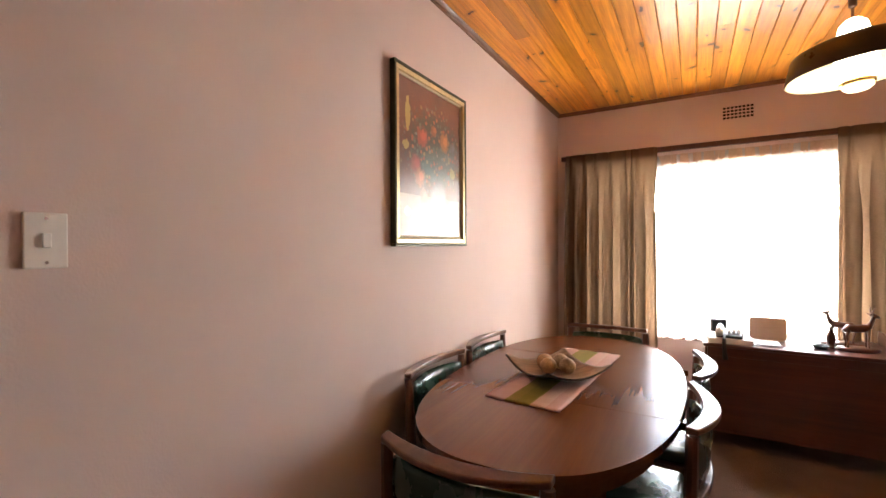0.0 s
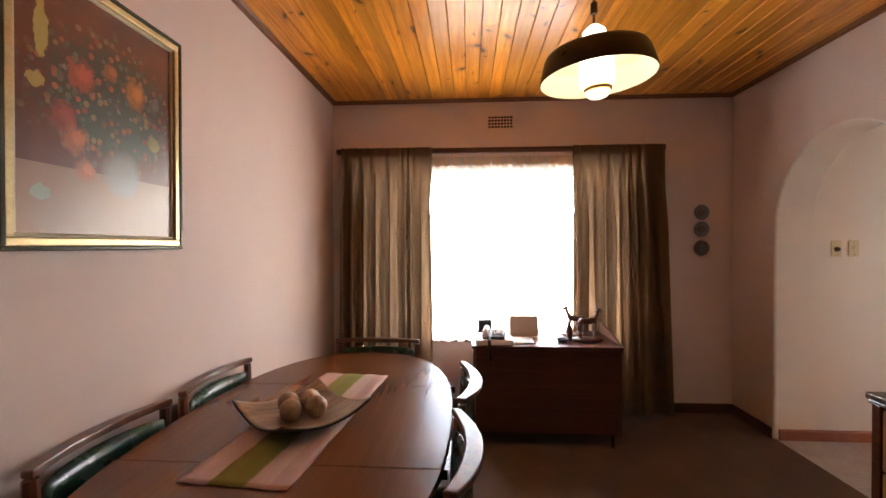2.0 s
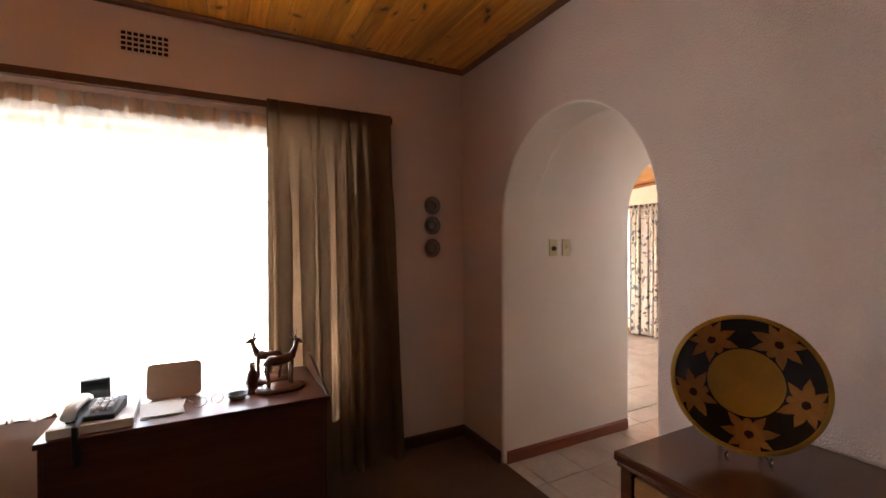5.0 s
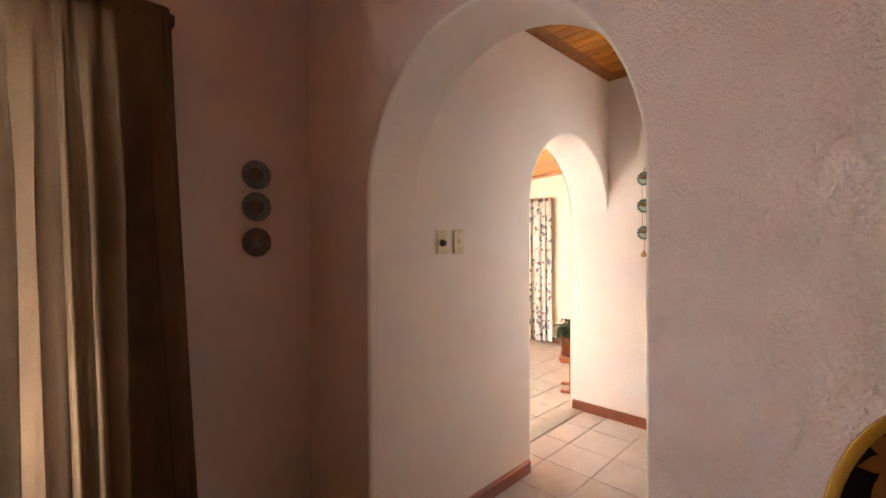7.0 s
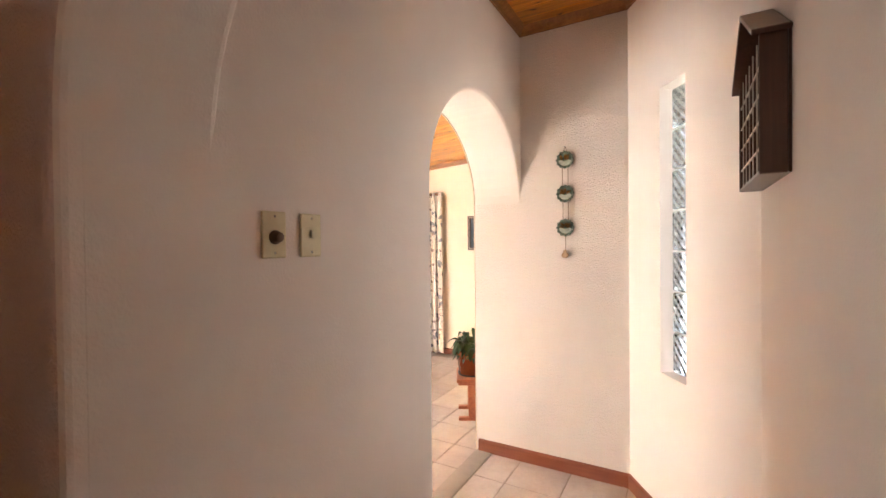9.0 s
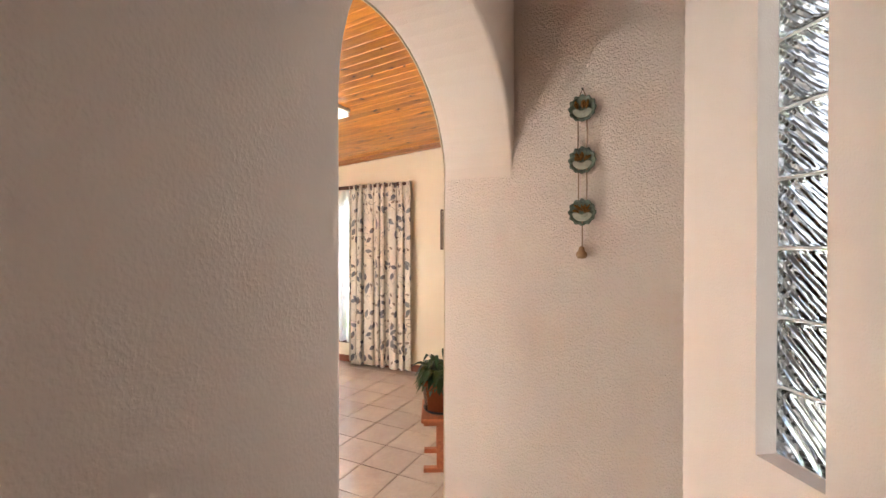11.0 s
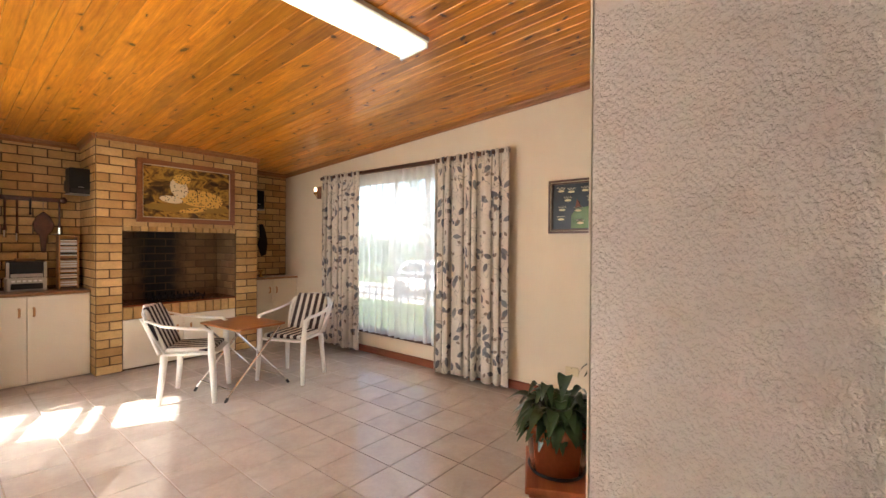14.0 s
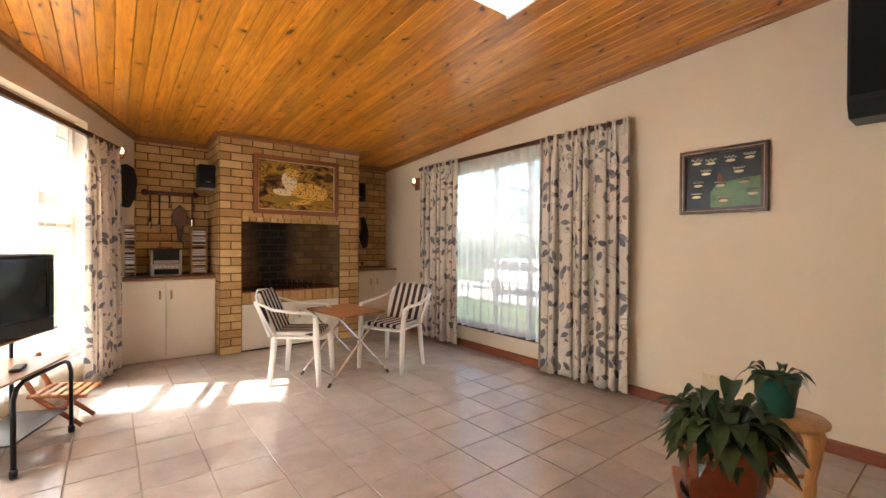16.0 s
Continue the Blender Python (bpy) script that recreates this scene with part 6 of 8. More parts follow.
bm = bm_new(); lathe(bm, [(0.004, 0.028), (0.01, 0.024), (0.011, 0.012), (0.019, 0.004), (0.02, -0.006), (0.014, -0.016), (0.0, -0.018)], 20)
part("bell", moved(bm, Matrix.Translation((0, 1.252, 0.021)) @ pose(0, 0, 0, -90)), M_CLAY, orn, "small round clay bell", True)

house = thing("display_shelf", (3.80, HS + 0.0005, 1.48), 0, "house-shaped dark wooden shelf of miniatures on the wall", "shelf")
HW, HD, HH = 0.44, 0.062, 0.335
bm = bm_new(); prism(bm, [(0, 0), (HW, 0), (HW, HH), (HW / 2, HH + 0.13), (0, HH)], 1, 0.0, 0.006); part("back", bm, M_HOUSE, house)
for x in (0.0, HW - 0.01):
    bm = bm_new(); box(bm, (x, 0.0062, 0), (x + 0.01, HD, HH + 0.0)); part("side", soft(bm, 0.002, 1), M_HOUSE, house)
bm = bm_new(); box(bm, (0.0102, 0.0062, 0), (HW - 0.0102, HD, 0.01)); part("bottom", soft(bm, 0.002, 1), M_HOUSE, house)
for sx in (0, 1):
    bm = bm_new(); prism(bm, [(-0.025, -0.012), (HW / 2, 0.133), (HW / 2, 0.148), (-0.025, 0.003)], 1, 0.002, HD + 0.018)
    bmesh.ops.translate(bm, vec=(0, 0, HH), verts=bm.verts)
    if sx:
        bmesh.ops.transform(bm, matrix=Matrix.Translation((HW, 0, 0)) @ Matrix.Diagonal((-1, 1, 1, 1)), verts=bm.verts)
    part("roof_slope", soft(bm, 0.002, 1), M_HOUSE, house)
M_RIB = simple("pale_shelf_edge", (0.66, 0.56, 0.46), 0.5)
for k in range(1, 6):
    bm = bm_new(); box(bm, (k * HW / 6 - 0.003, 0.0062, 0.0102), (k * HW / 6 + 0.003, HD - 0.006, HH)); part("divider", bm, M_HOUSE, house)
    bm = bm_new(); box(bm, (k * HW / 6 - 0.0025, HD - 0.0058, 0.0102), (k * HW / 6 + 0.0025, HD - 0.003, HH)); part("divider_edge", bm, M_RIB, house)
for k in range(1, 5):
    bm = bm_new(); box(bm, (0.0102, 0.0062, k * HH / 5 - 0.003), (HW - 0.0102, HD - 0.007, k * HH / 5 + 0.003)); part("little_shelf", bm, M_HOUSE, house)
    bm = bm_new(); box(bm, (0.0102, HD - 0.0068, k * HH / 5 - 0.0025), (HW - 0.0102, HD - 0.004, k * HH / 5 + 0.0025)); part("shelf_edge", bm, M_RIB, house)
rng = random.Random(4)
M_MINI = [simple("mini_" + s, k, 0.3, 0, 0.2, 60, 200) for s, k in (("white", (0.7, 0.66, 0.6)), ("red", (0.45, 0.12, 0.06)), ("grey", (0.4, 0.4, 0.4)), ("brown", (0.3, 0.16, 0.08)))]
for i in range(6):
    for j in range(5):
        if rng.random() < 0.5:
            r = rng.uniform(0.008, 0.015)
            bm = bm_new(); lathe(bm, [(r * 0.7, 0), (r, r * 0.6), (r * 0.8, r * 1.5), (r * 0.4, r * 1.9), (r * 0.5, r * 2.3)], 12)
            base = 0.0102 if j == 0 else j * HH / 5 + 0.0032
            solid("miniature_jug", bm, rng.choice(M_MINI), "tiny glazed jug standing in the display shelf", "ornament", "miniatures in the shelf", smooth=True, m=pose(3.80 + (i + 0.5) * HW / 6, HS + 0.034, 1.48 + base))

# ---- living room: cabinets ----
def cabinet(name, x0, x1, y0, ztop, label):
    t = thing(name, (x0, y0, LF), 0, label, "cabinet")
    w, h = x1 - x0, ztop - 0.028 - LF
    bm = bm_new(); box(bm, (0, 0.021, 0.0), (w, LN - y0 - 0.008, h)); part("body", bm, M_CREAM, t)
    for k in (0, 1):
        bm = bm_new(); box(bm, (k * w / 2 + 0.003, 0.0, 0.012), ((k + 1) * w / 2 - 0.003, 0.02, h - 0.006)); d = part("door", soft(bm, 0.003), M_CREAM, t)
        x = w / 2 + (-0.05 if k == 0 else 0.05)
        bm = bm_new(); tube(bm, ((x, 0.0, h - 0.19), (x, -0.02, h - 0.185), (x, -0.022, h - 0.12), (x, 0.0, h - 0.115)), [0.010, 0.009, 0.009, 0.010], 8); part("handle", bm, M_PINE, d, "brown wooden handle")
    return t


def worktop(x0, x1, y0, ztop):
    bm = bm_new(); box(bm, (x0 + 0.002, y0 - 0.02, ztop - 0.0275), (x1 - 0.002, LN - 0.008, ztop))
    return solid("counter_top", soft(bm, 0.005), M_COUNTER, "brown wooden counter top beside the fireplace", "counter", "fireside counters")


LCT, RCT = 0.655, 0.662
cabinet("cabinet", 4.33, CX0 - 0.008, 10.03, LCT, "cream two-door cabinet with wooden handles beside the fireplace")
worktop(4.33, CX0 - 0.006, 10.03, LCT)
cabinet("cabinet", CX1 + 0.01, LE - 0.002, 10.18, RCT, "cream two-door cabinet in the corner by the fireplace")
worktop(CX1 + 0.008, LE - 0.001, 10.18, RCT)


def cd_tower(x, y, h):
    t = thing("cd_tower", (x, y, LCT + 0.0005), 0, "wooden tower packed with compact discs on the counter", "cd rack", "cd towers")
    for dx in (0.0, 0.145):
        bm = bm_new(); box(bm, (dx, 0, 0), (dx + 0.012, 0.15, h)); part("side", soft(bm, 0.002, 1), M_PINE, t)
    bm = bm_new(); box(bm, (0.0122, 0.135, 0), (0.1448, 0.15, h)); part("back", bm, M_PINE, t)
    rr = random.Random(int(x * 100))
    ms = [M_PAPER, M_BLACK, M_SCREEN, M_WHITE, M_TAN]
    z = 0.012
    while z < h - 0.02:
        if rr.random() < 0.93:
            bm = bm_new(); box(bm, (0.0135, 0.004 + rr.uniform(0, 0.012), z), (0.1435, 0.13, z + 0.0105)); part("disc_case", bm, rr.choice(ms), t)
        z += 0.0125
    bm = bm_new(); box(bm, (0, 0, h), (0.157, 0.15, h + 0.01)); part("top", soft(bm, 0.002, 1), M_PINE, t)
    return t


cd_tower(4.40, 10.26, 0.53)
cd_tower(5.055, 10.26, 0.53)
M_SILVER = simple("silver_plastic", (0.46, 0.45, 0.43), 0.35, 0.5, 0.1, 10, 90, 0.05)
st = thing("stereo", (4.68, 10.24, LCT + 0.0005), 0, "silver and black portable stereo on the counter", "stereo")
bm = bm_new(); box(bm, (0, 0, 0), (0.285, 0.2, 0.13)); part("lower_unit", soft(bm, 0.01), M_SILVER, st)
bm = bm_new(); box(bm, (0.01, 0.01, 0.1305), (0.275, 0.19, 0.29)); part("upper_unit", soft(bm, 0.012), M_BLACK, st)
bm = bm_new(); box(bm, (0.03, -0.004, 0.135), (0.255, 0.0095, 0.17)); part("display", soft(bm, 0.003), M_SILVER, st)
bm = bm_new(); box(bm, (0.03, -0.004, 0.02), (0.255, -0.0005, 0.075)); part("cassette_door", soft(bm, 0.0015, 1), M_BLACK, st)
for k in range(6):
    bm = bm_new(); box(bm, (0.035 + k * 0.038, -0.006, 0.09), (0.06 + k * 0.038, -0.0005, 0.108)); part("button", soft(bm, 0.001, 1), M_PAPER, st)
for dx in (0.0, 0.262):
    bm = bm_new(); box(bm, (dx, 0.004, 0.135), (dx + 0.022, 0.0098, 0.28)); part("edge_trim", bm, M_SILVER, st)
bm = bm_new(); box(bm, (0.07, 0.05, 0.2905), (0.21, 0.15, 0.315)); solid("book", soft(bm, 0.002, 1), M_OAKFRONT, "small brown box lying on the stereo", "box", m=pose(4.68, 10.24, LCT + 0.0008))

rack = thing("tool_rack", (4.62, LN, 1.545), 0, "dark wooden rail of hanging fire tools on the brick wall", "tool rack")
bm = bm_new(); box(bm, (0, -0.035, 0), (0.52, -0.008, 0.045)); part("rail", soft(bm, 0.006), M_SIDEB, rack)
for x in (0.02, 0.5):
    bm = bm_new(); lathe(bm, [(0.03, 0), (0.034, 0.01), (0.02, 0.03), (0.0, 0.034)], 20); part("boss", moved(bm, pose(x, -0.036, 0.022, 90)), M_SIDEB, rack, "", True)
for x, L, mat, tip in ((0.07, 0.30, M_SIDEB, 0.018), (0.155, 0.33, M_SIDEB, 0.014), (0.25, 0.14, M_DARKMETAL, 0.012), (0.47, 0.26, M_SIDEB, 0.012)):
    bm = bm_new(); tube(bm, ((x, -0.045, 0.02), (x, -0.045, -L * 0.75), (x, -0.045, -L)), [0.010, 0.008, tip], 8); tl = part("hanging_tool", bm, mat, rack)
    if mat is M_SIDEB:
        bm = bm_new(); tube(bm, ((x, -0.045, -L - 0.001), (x, -0.045, -L - 0.07)), [0.014, 0.016], 8); part("metal_end", bm, M_CHROME, tl, "bright metal end")
bm = bm_new()
prism(bm, [(0.0, 0.0), (0.05, -0.05), (0.085, -0.13), (0.07, -0.2), (0.03, -0.25), (0.018, -0.42), (-0.018, -0.42), (-0.03, -0.25), (-0.07, -0.2), (-0.085, -0.13), (-0.05, -0.05)], 1, -0.075, -0.03)
bmesh.ops.translate(bm, vec=(0.345, 0, -0.10), verts=bm.verts)
bl = part("bellows", soft(bm, 0.01), M_SIDEB, rack, "dark leather and wood bellows")
bm = bm_new(); tube(bm, ((0.345, -0.045, 0.0), (0.345, -0.045, -0.1)), 0.004, 6); part("cord", bm, M_STRING, bl)

M_SPKF = simple("speaker_cloth", (0.012, 0.012, 0.013), 0.9, 0, 0.3, 50, 500, 0.5)


def wall_speaker(m, label, arm):
    t = new("wall_speaker")
    t.matrix_world = m
    tagged(t, label, "speaker", "wall speakers")
    bm = bm_new(); box(bm, (-0.085, -0.08, 0), (0.085, 0.07, 0.255)); part("case", soft(bm, 0.012, 3), M_BLACK, t)
    bm = bm_new(); box(bm, (-0.075, -0.086, 0.045), (0.075, -0.0802, 0.245)); part("grille", soft(bm, 0.0025, 1), M_SPKF, t)
    bm = bm_new(); box(bm, (-0.088, -0.083, -0.012), (0.088, 0.06, -0.0005)); part("shelf_bracket", soft(bm, 0.003, 1), M_SILVER, t, "silver bracket")
    bm = bm_new(); box(bm, (-0.022, -0.0875, 0.062), (0.022, -0.0862, 0.068)); part("badge", bm, M_SILVER, t, "small pale badge")
    bm = bm_new(); box(bm, (-0.03, 0.0702, 0.05), (0.03, arm, 0.16)); part("mount", bm, M_BLACK, t)
    return t


wall_speaker(pose(5.185, 10.14, 1.62, 0, 0, 4), "black loudspeaker on a bracket beside the chimney breast", 0.355)
wall_speaker(pose(7.07, 10.22, 1.60, 0, 0, 0), "black loudspeaker on a bracket beside the chimney breast", 0.272)
bm = bm_new(); prism(bm, [(0, 0), (0.07, 0.02), (0.09, 0.2), (0.06, 0.36), (0.02, 0.46), (-0.03, 0.46), (-0.02, 0.3), (-0.05, 0.15)], 1, -0.05, -0.012)
solid("horn_carving", soft(bm, 0.01), M_SOOT, "dark carved wooden shape hanging on the brick wall", "carving", m=pose(7.28, LN, 0.95))
bm = bm_new(); lathe(bm, [(0.04, 0.0), (0.045, 0.004), (0.012, 0.012), (0.012, 0.06), (0.045, 0.09), (0.04, 0.095), (0.0, 0.07)], 24)
solid("candle_holder", bm, M_BRASS, "small brass candle holder on the corner counter", "candle holder", smooth=True, m=pose(7.2, 10.33, RCT + 0.0005))

mask = new("wall_shield")
SHIELD = on_west(0.47, 0.085, 1.36)
mask.matrix_world = Matrix(((0.85, 0, 0.527, SHIELD[0]), (0.527, 0, -0.85, SHIELD[1]), (0, 1, 0, SHIELD[2]), (0, 0, 0, 1)))
tagged(mask, "dark carved shield-shaped wall ornament", "wall ornament")
bm = bm_new(); prism(bm, [(-0.03, 0), (0.03, 0), (0.085, 0.1), (0.105, 0.28), (0.07, 0.4), (0.0, 0.43), (-0.07, 0.4), (-0.105, 0.28), (-0.085, 0.1)], 2, 0.002, 0.03); part("board", soft(bm, 0.01, 2), M_SOOT, mask)
for k in range(5):
    bm = bm_new(); lathe(bm, [(0.02, 0), (0.016, 0.01), (0.0, 0.014)], 14, (0.045 * (-1) ** k * (k > 0), 0.07 + 0.07 * k, 0.0305)); part("boss", bm, M_SIDEB, mask, "", True)

# grate with ash in the fireplace
gr = thing("fire_grate", (6.07, 10.14, 0.4785), 0, "black iron fire grate on the hearth", "grate")
for k in range(9):
    x = -0.26 + k * 0.065
    bm = bm_new(); tube(bm, ((x, -0.14, 0.07), (x, -0.13, 0.035), (x, 0.13, 0.035), (x, 0.14, 0.07)), 0.008, 6); part("bar", bm, M_SOOT, gr)
for y in (-0.12, 0.12):
    bm = bm_new(); box(bm, (-0.28, y - 0.008, 0.018), (0.28, y + 0.008, 0.028)); part("cross_bar", bm, M_SOOT, gr)
for x in (-0.25, 0.25):
    for y in (-0.12, 0.12):
        bm = bm_new(); tube(bm, ((x, y, 0), (x, y, 0.018)), 0.01, 8); part("foot", bm, M_SOOT, gr)


# ---- framed pictures ----
def spotted_mat():
    m, nt, n, l, b = nodes_of("ochre_painting")
    v = n.new("ShaderNodeTexCoord").outputs["Generated"]
    s = n.new("ShaderNodeSeparateXYZ")
    l.new(v, s.inputs[0])
    mp = n.new("ShaderNodeMapping")
    mp.inputs["Scale"].default_value = (3.2, 1, 3.4)
    mp.inputs["Rotation"].default_value = (0, 0.6, 0)
    l.new(v, mp.inputs[0])
    bg = rampnode(n, [(0.34, (0.035, 0.017, 0.007)), (0.45, (0.14, 0.066, 0.016)), (0.56, (0.50, 0.28, 0.05)), (0.68, (0.09, 0.04, 0.012))])
    l.new(noise_n(n, l, mp.outputs[0], 1.6, 5, 0.6, 1.2), bg.inputs[0])
    out = bg.outputs[0]
    vo = n.new("ShaderNodeTexVoronoi")
    vo.inputs["Scale"].default_value = 1.0
    m2 = n.new("ShaderNodeMapping")
    m2.inputs["Scale"].default_value = (42, 1, 27)
    l.new(v, m2.inputs[0])
    l.new(m2.outputs[0], vo.inputs["Vector"])
    fur = mixc(n, l, math_n(n, l, 'LESS_THAN', vo.outputs["Distance"], 0.34), (0.80, 0.47, 0.10), (0.025, 0.015, 0.007))
    pale = mixc(n, l, math_n(n, l, 'LESS_THAN', vo.outputs["Distance"], 0.27), (0.85, 0.70, 0.45), (0.04, 0.025, 0.012))

    def blob(out, cx, cz, rx, rz, colour, turn=0.0):
        dx, dz = math_n(n, l, 'SUBTRACT', s.outputs[0], cx), math_n(n, l, 'SUBTRACT', s.outputs[2], cz)
        c_, s_ = math.cos(turn), math.sin(turn)
        u = math_n(n, l, 'DIVIDE', math_n(n, l, 'ADD', math_n(n, l, 'MULTIPLY', dx, c_), math_n(n, l, 'MULTIPLY', dz, s_)), rx)
        w = math_n(n, l, 'DIVIDE', math_n(n, l, 'ADD', math_n(n, l, 'MULTIPLY', dx, -s_), math_n(n, l, 'MULTIPLY', dz, c_)), rz)
        d = math_n(n, l, 'ADD', math_n(n, l, 'MULTIPLY', u, u), math_n(n, l, 'MULTIPLY', w, w))
        d = math_n(n, l, 'ADD', d, math_n(n, l, 'MULTIPLY', math_n(n, l, 'SUBTRACT', noise_n(n, l, v, 18, 3), 0.5), 0.5))
        return mixc(n, l, math_n(n, l, 'LESS_THAN', d, 1.0), out, colour)
    out = blob(out, 0.5, 0.2, 0.5, 0.09, (0.34, 0.20, 0.04))
    out = blob(out, 0.62, 0.42, 0.30, 0.17, fur, -0.12)
    out = blob(out, 0.78, 0.36, 0.13, 0.13, fur, 0.3)
    out = blob(out, 0.55, 0.17, 0.17, 0.05, fur, 0.25)
    out = blob(out, 0.30, 0.36, 0.13, 0.07, pale, -0.2)
    out = blob(out, 0.385, 0.60, 0.10, 0.20, pale, 0.1)
    out = blob(out, 0.42, 0.78, 0.10, 0.10, fur)
    l.new(out, b.inputs["Base Color"])
    b.inputs["Roughness"].default_value = 0.5
    b.inputs["Specular IOR Level"].default_value = 0.2
    bump_n(n, l, noise_n(n, l, v, 60, 3), 0.3, 0.002, b)
    return m


M_PICBROWN = wood("picture_frame_wood", (0.11, 0.035, 0.014), (0.22, 0.08, 0.03), 0.35, 0)
M_PICWARM = wood("warm_frame_wood", (0.20, 0.065, 0.020), (0.32, 0.115, 0.038), 0.35, 0)
M_SLIP = simple("cream_slip", (0.62, 0.50, 0.34), 0.6, 0, 0.1, 20, 90, 0.05)
picture("picture", pose(5.604, CY - 0.008, 1.352), 1.008, 0.672, [(0.0, 0.052, 0.032, M_PICWARM, "outer_frame"), (0.052, 0.009, 0.022, M_SLIP, "cream_slip")], spotted_mat(), "large framed ochre painting of a resting spotted shape above the fireplace")

M_TEALBG = simple("teal_picture_ground", (0.020, 0.030, 0.042), 0.4, 0, 0.3, 5, 40, 0.02, 0.001, 0.1)
M_LABEL = simple("cream_label", (0.74, 0.66, 0.40), 0.5, 0, 0.1, 40, 100, 0.02)
M_ROPE = simple("rope", (0.55, 0.50, 0.40), 0.8, 0, 0.2, 60, 300, 0.4)
EASTM = Matrix(((0, 1, 0, LE - 0.001), (-1, 0, 0, 6.193), (0, 0, 1, 1.237), (0, 0, 0, 1)))
kn = picture("picture", EASTM, 0.536, 0.454, [(0.0, 0.018, 0.035, M_HOUSE, "outer_frame"), (0.018, 0.005, 0.031, M_SLIP, "pale_line"), (0.023, 0.014, 0.028, M_HOUSE, "inner_frame")], M_TEALBG, "framed board of rope knots with small cream labels")
bm = bm_new(); prism(bm, [(0.20, 0.042), (0.494, 0.042), (0.494, 0.235), (0.36, 0.225), (0.24, 0.205), (0.20, 0.15)], 1, -0.0135, -0.0122); part("green_ground", bm, simple("green_ground", (0.08, 0.16, 0.04), 0.3, 0, 0.3, 12, 60), kn)
for i, (x, z) in enumerate(((0.11, 0.36), (0.20, 0.35), (0.32, 0.355), (0.43, 0.36), (0.17, 0.28), (0.37, 0.275), (0.12, 0.20), (0.40, 0.20), (0.26, 0.19), (0.11, 0.12), (0.28, 0.085), (0.45, 0.12))):
    bm = bm_new(); prism(bm, [(x + 0.030 * math.cos(q), z + 0.0095 * math.sin(q)) for q in [j * math.pi / 8 for j in range(16)]], 1, -0.016, -0.0138); part("label", bm, M_LABEL, kn)
    bm = bm_new(); tube(bm, [(x - 0.035 + 0.07 * k / 12, -0.017, z + 0.024 + 0.009 * math.sin(k * (1.1 + 0.23 * i))) for k in range(13)], 0.0035, 6); part("knot", bm, M_ROPE, kn)
bm = bm_new(); prism(bm, [(0.235, 0.215), (0.285, 0.215), (0.265, 0.265), (0.25, 0.285)], 1, -0.017, -0.0125); part("little_sail", bm, M_TERRA, kn)

bs = thing("box_speaker", (7.56, 5.11, 1.69), 0, "large black loudspeaker mounted high on the wall", "speaker")
bm = bm_new(); prism(bm, [(-0.14, 0.08), (-0.09, 0.0), (0.117, 0.0), (0.117, 0.72), (-0.14, 0.72)], 1, -0.15, 0.15); part("case", soft(bm, 0.008), M_BLACK, bs)
bm = bm_new(); box(bm, (-0.146, -0.135, 0.11), (-0.1405, 0.135, 0.70)); part("grille", bm, M_SPKF, bs)


def wall_lamp(m, label):
    t = new("wall_lamp")
    t.matrix_world = m
    tagged(t, label, "lamp", "wall lamps")
    bm = bm_new(); box(bm, (-0.05, -0.012, -0.085), (0.05, -0.0005, 0.085)); part("backplate", soft(bm, 0.004), M_PICBROWN, t, "wooden back plate")
    bm = bm_new(); tube(bm, ((0, -0.012, -0.04), (0, -0.05, -0.055), (0, -0.065, -0.03)), 0.006, 8); part("arm", bm, M_BRASS, t, "brass arm")
    bm = bm_new(); lathe(bm, [(0.008, -0.035), (0.022, -0.02), (0.024, 0.0), (0.02, 0.01)], 16, (0, -0.065, 0)); part("cup", bm, M_BRASS, t, "", True)
    bm = bm_new(); lathe(bm, [(0.012, 0.01), (0.022, 0.03), (0.018, 0.055), (0.004, 0.075)], 16, (0, -0.065, 0)); part("bulb", bm, M_SMALLBULB, t, "lit bulb", True)
    return t


wall_lamp(Matrix(((0, 1, 0, LE - 0.001), (-1, 0, 0, 9.63), (0, 0, 1, 1.84), (0, 0, 0, 1))), "small lit brass wall lamp on a wooden plate")
v = on_west(0.50, 0.001, 1.87)
wall_lamp(Matrix(((WDIR.x, -WNORM.x, 0, v[0]), (WDIR.y, -WNORM.y, 0, v[1]), (0, 0, 1, v[2]), (0, 0, 0, 1))), "small lit brass wall lamp on a wooden plate")

fl = thing("ceiling_light", (4.63, 6.46, living_ceiling(6.46)), 0, "long fluorescent ceiling light with a prismatic diffuser", "ceiling light")
TILTM = pose(0, 0, 0, -math.degrees(math.atan(0.065)), 0, 0)
bm = bm_new(); box(bm, (0, -0.13, -0.03), (1.60, 0.125, -0.001)); part("housing", moved(soft(bm, 0.004), TILTM), M_WHITE, fl)
bm = bm_new(); prism(bm, [(-0.115, -0.031), (-0.10, -0.065), (0.10, -0.065), (0.115, -0.031)], 0, 0.02, 1.58); part("diffuser", moved(soft(bm, 0.012, 3), TILTM), M_TUBE, fl, "glowing prismatic diffuser")
for x in (0.004, 1.5805):
    bm = bm_new(); box(bm, (x, -0.12, -0.068), (x + 0.0155, 0.12, -0.0305)); part("end_cap", moved(soft(bm, 0.004), TILTM), M_WHITE, fl)


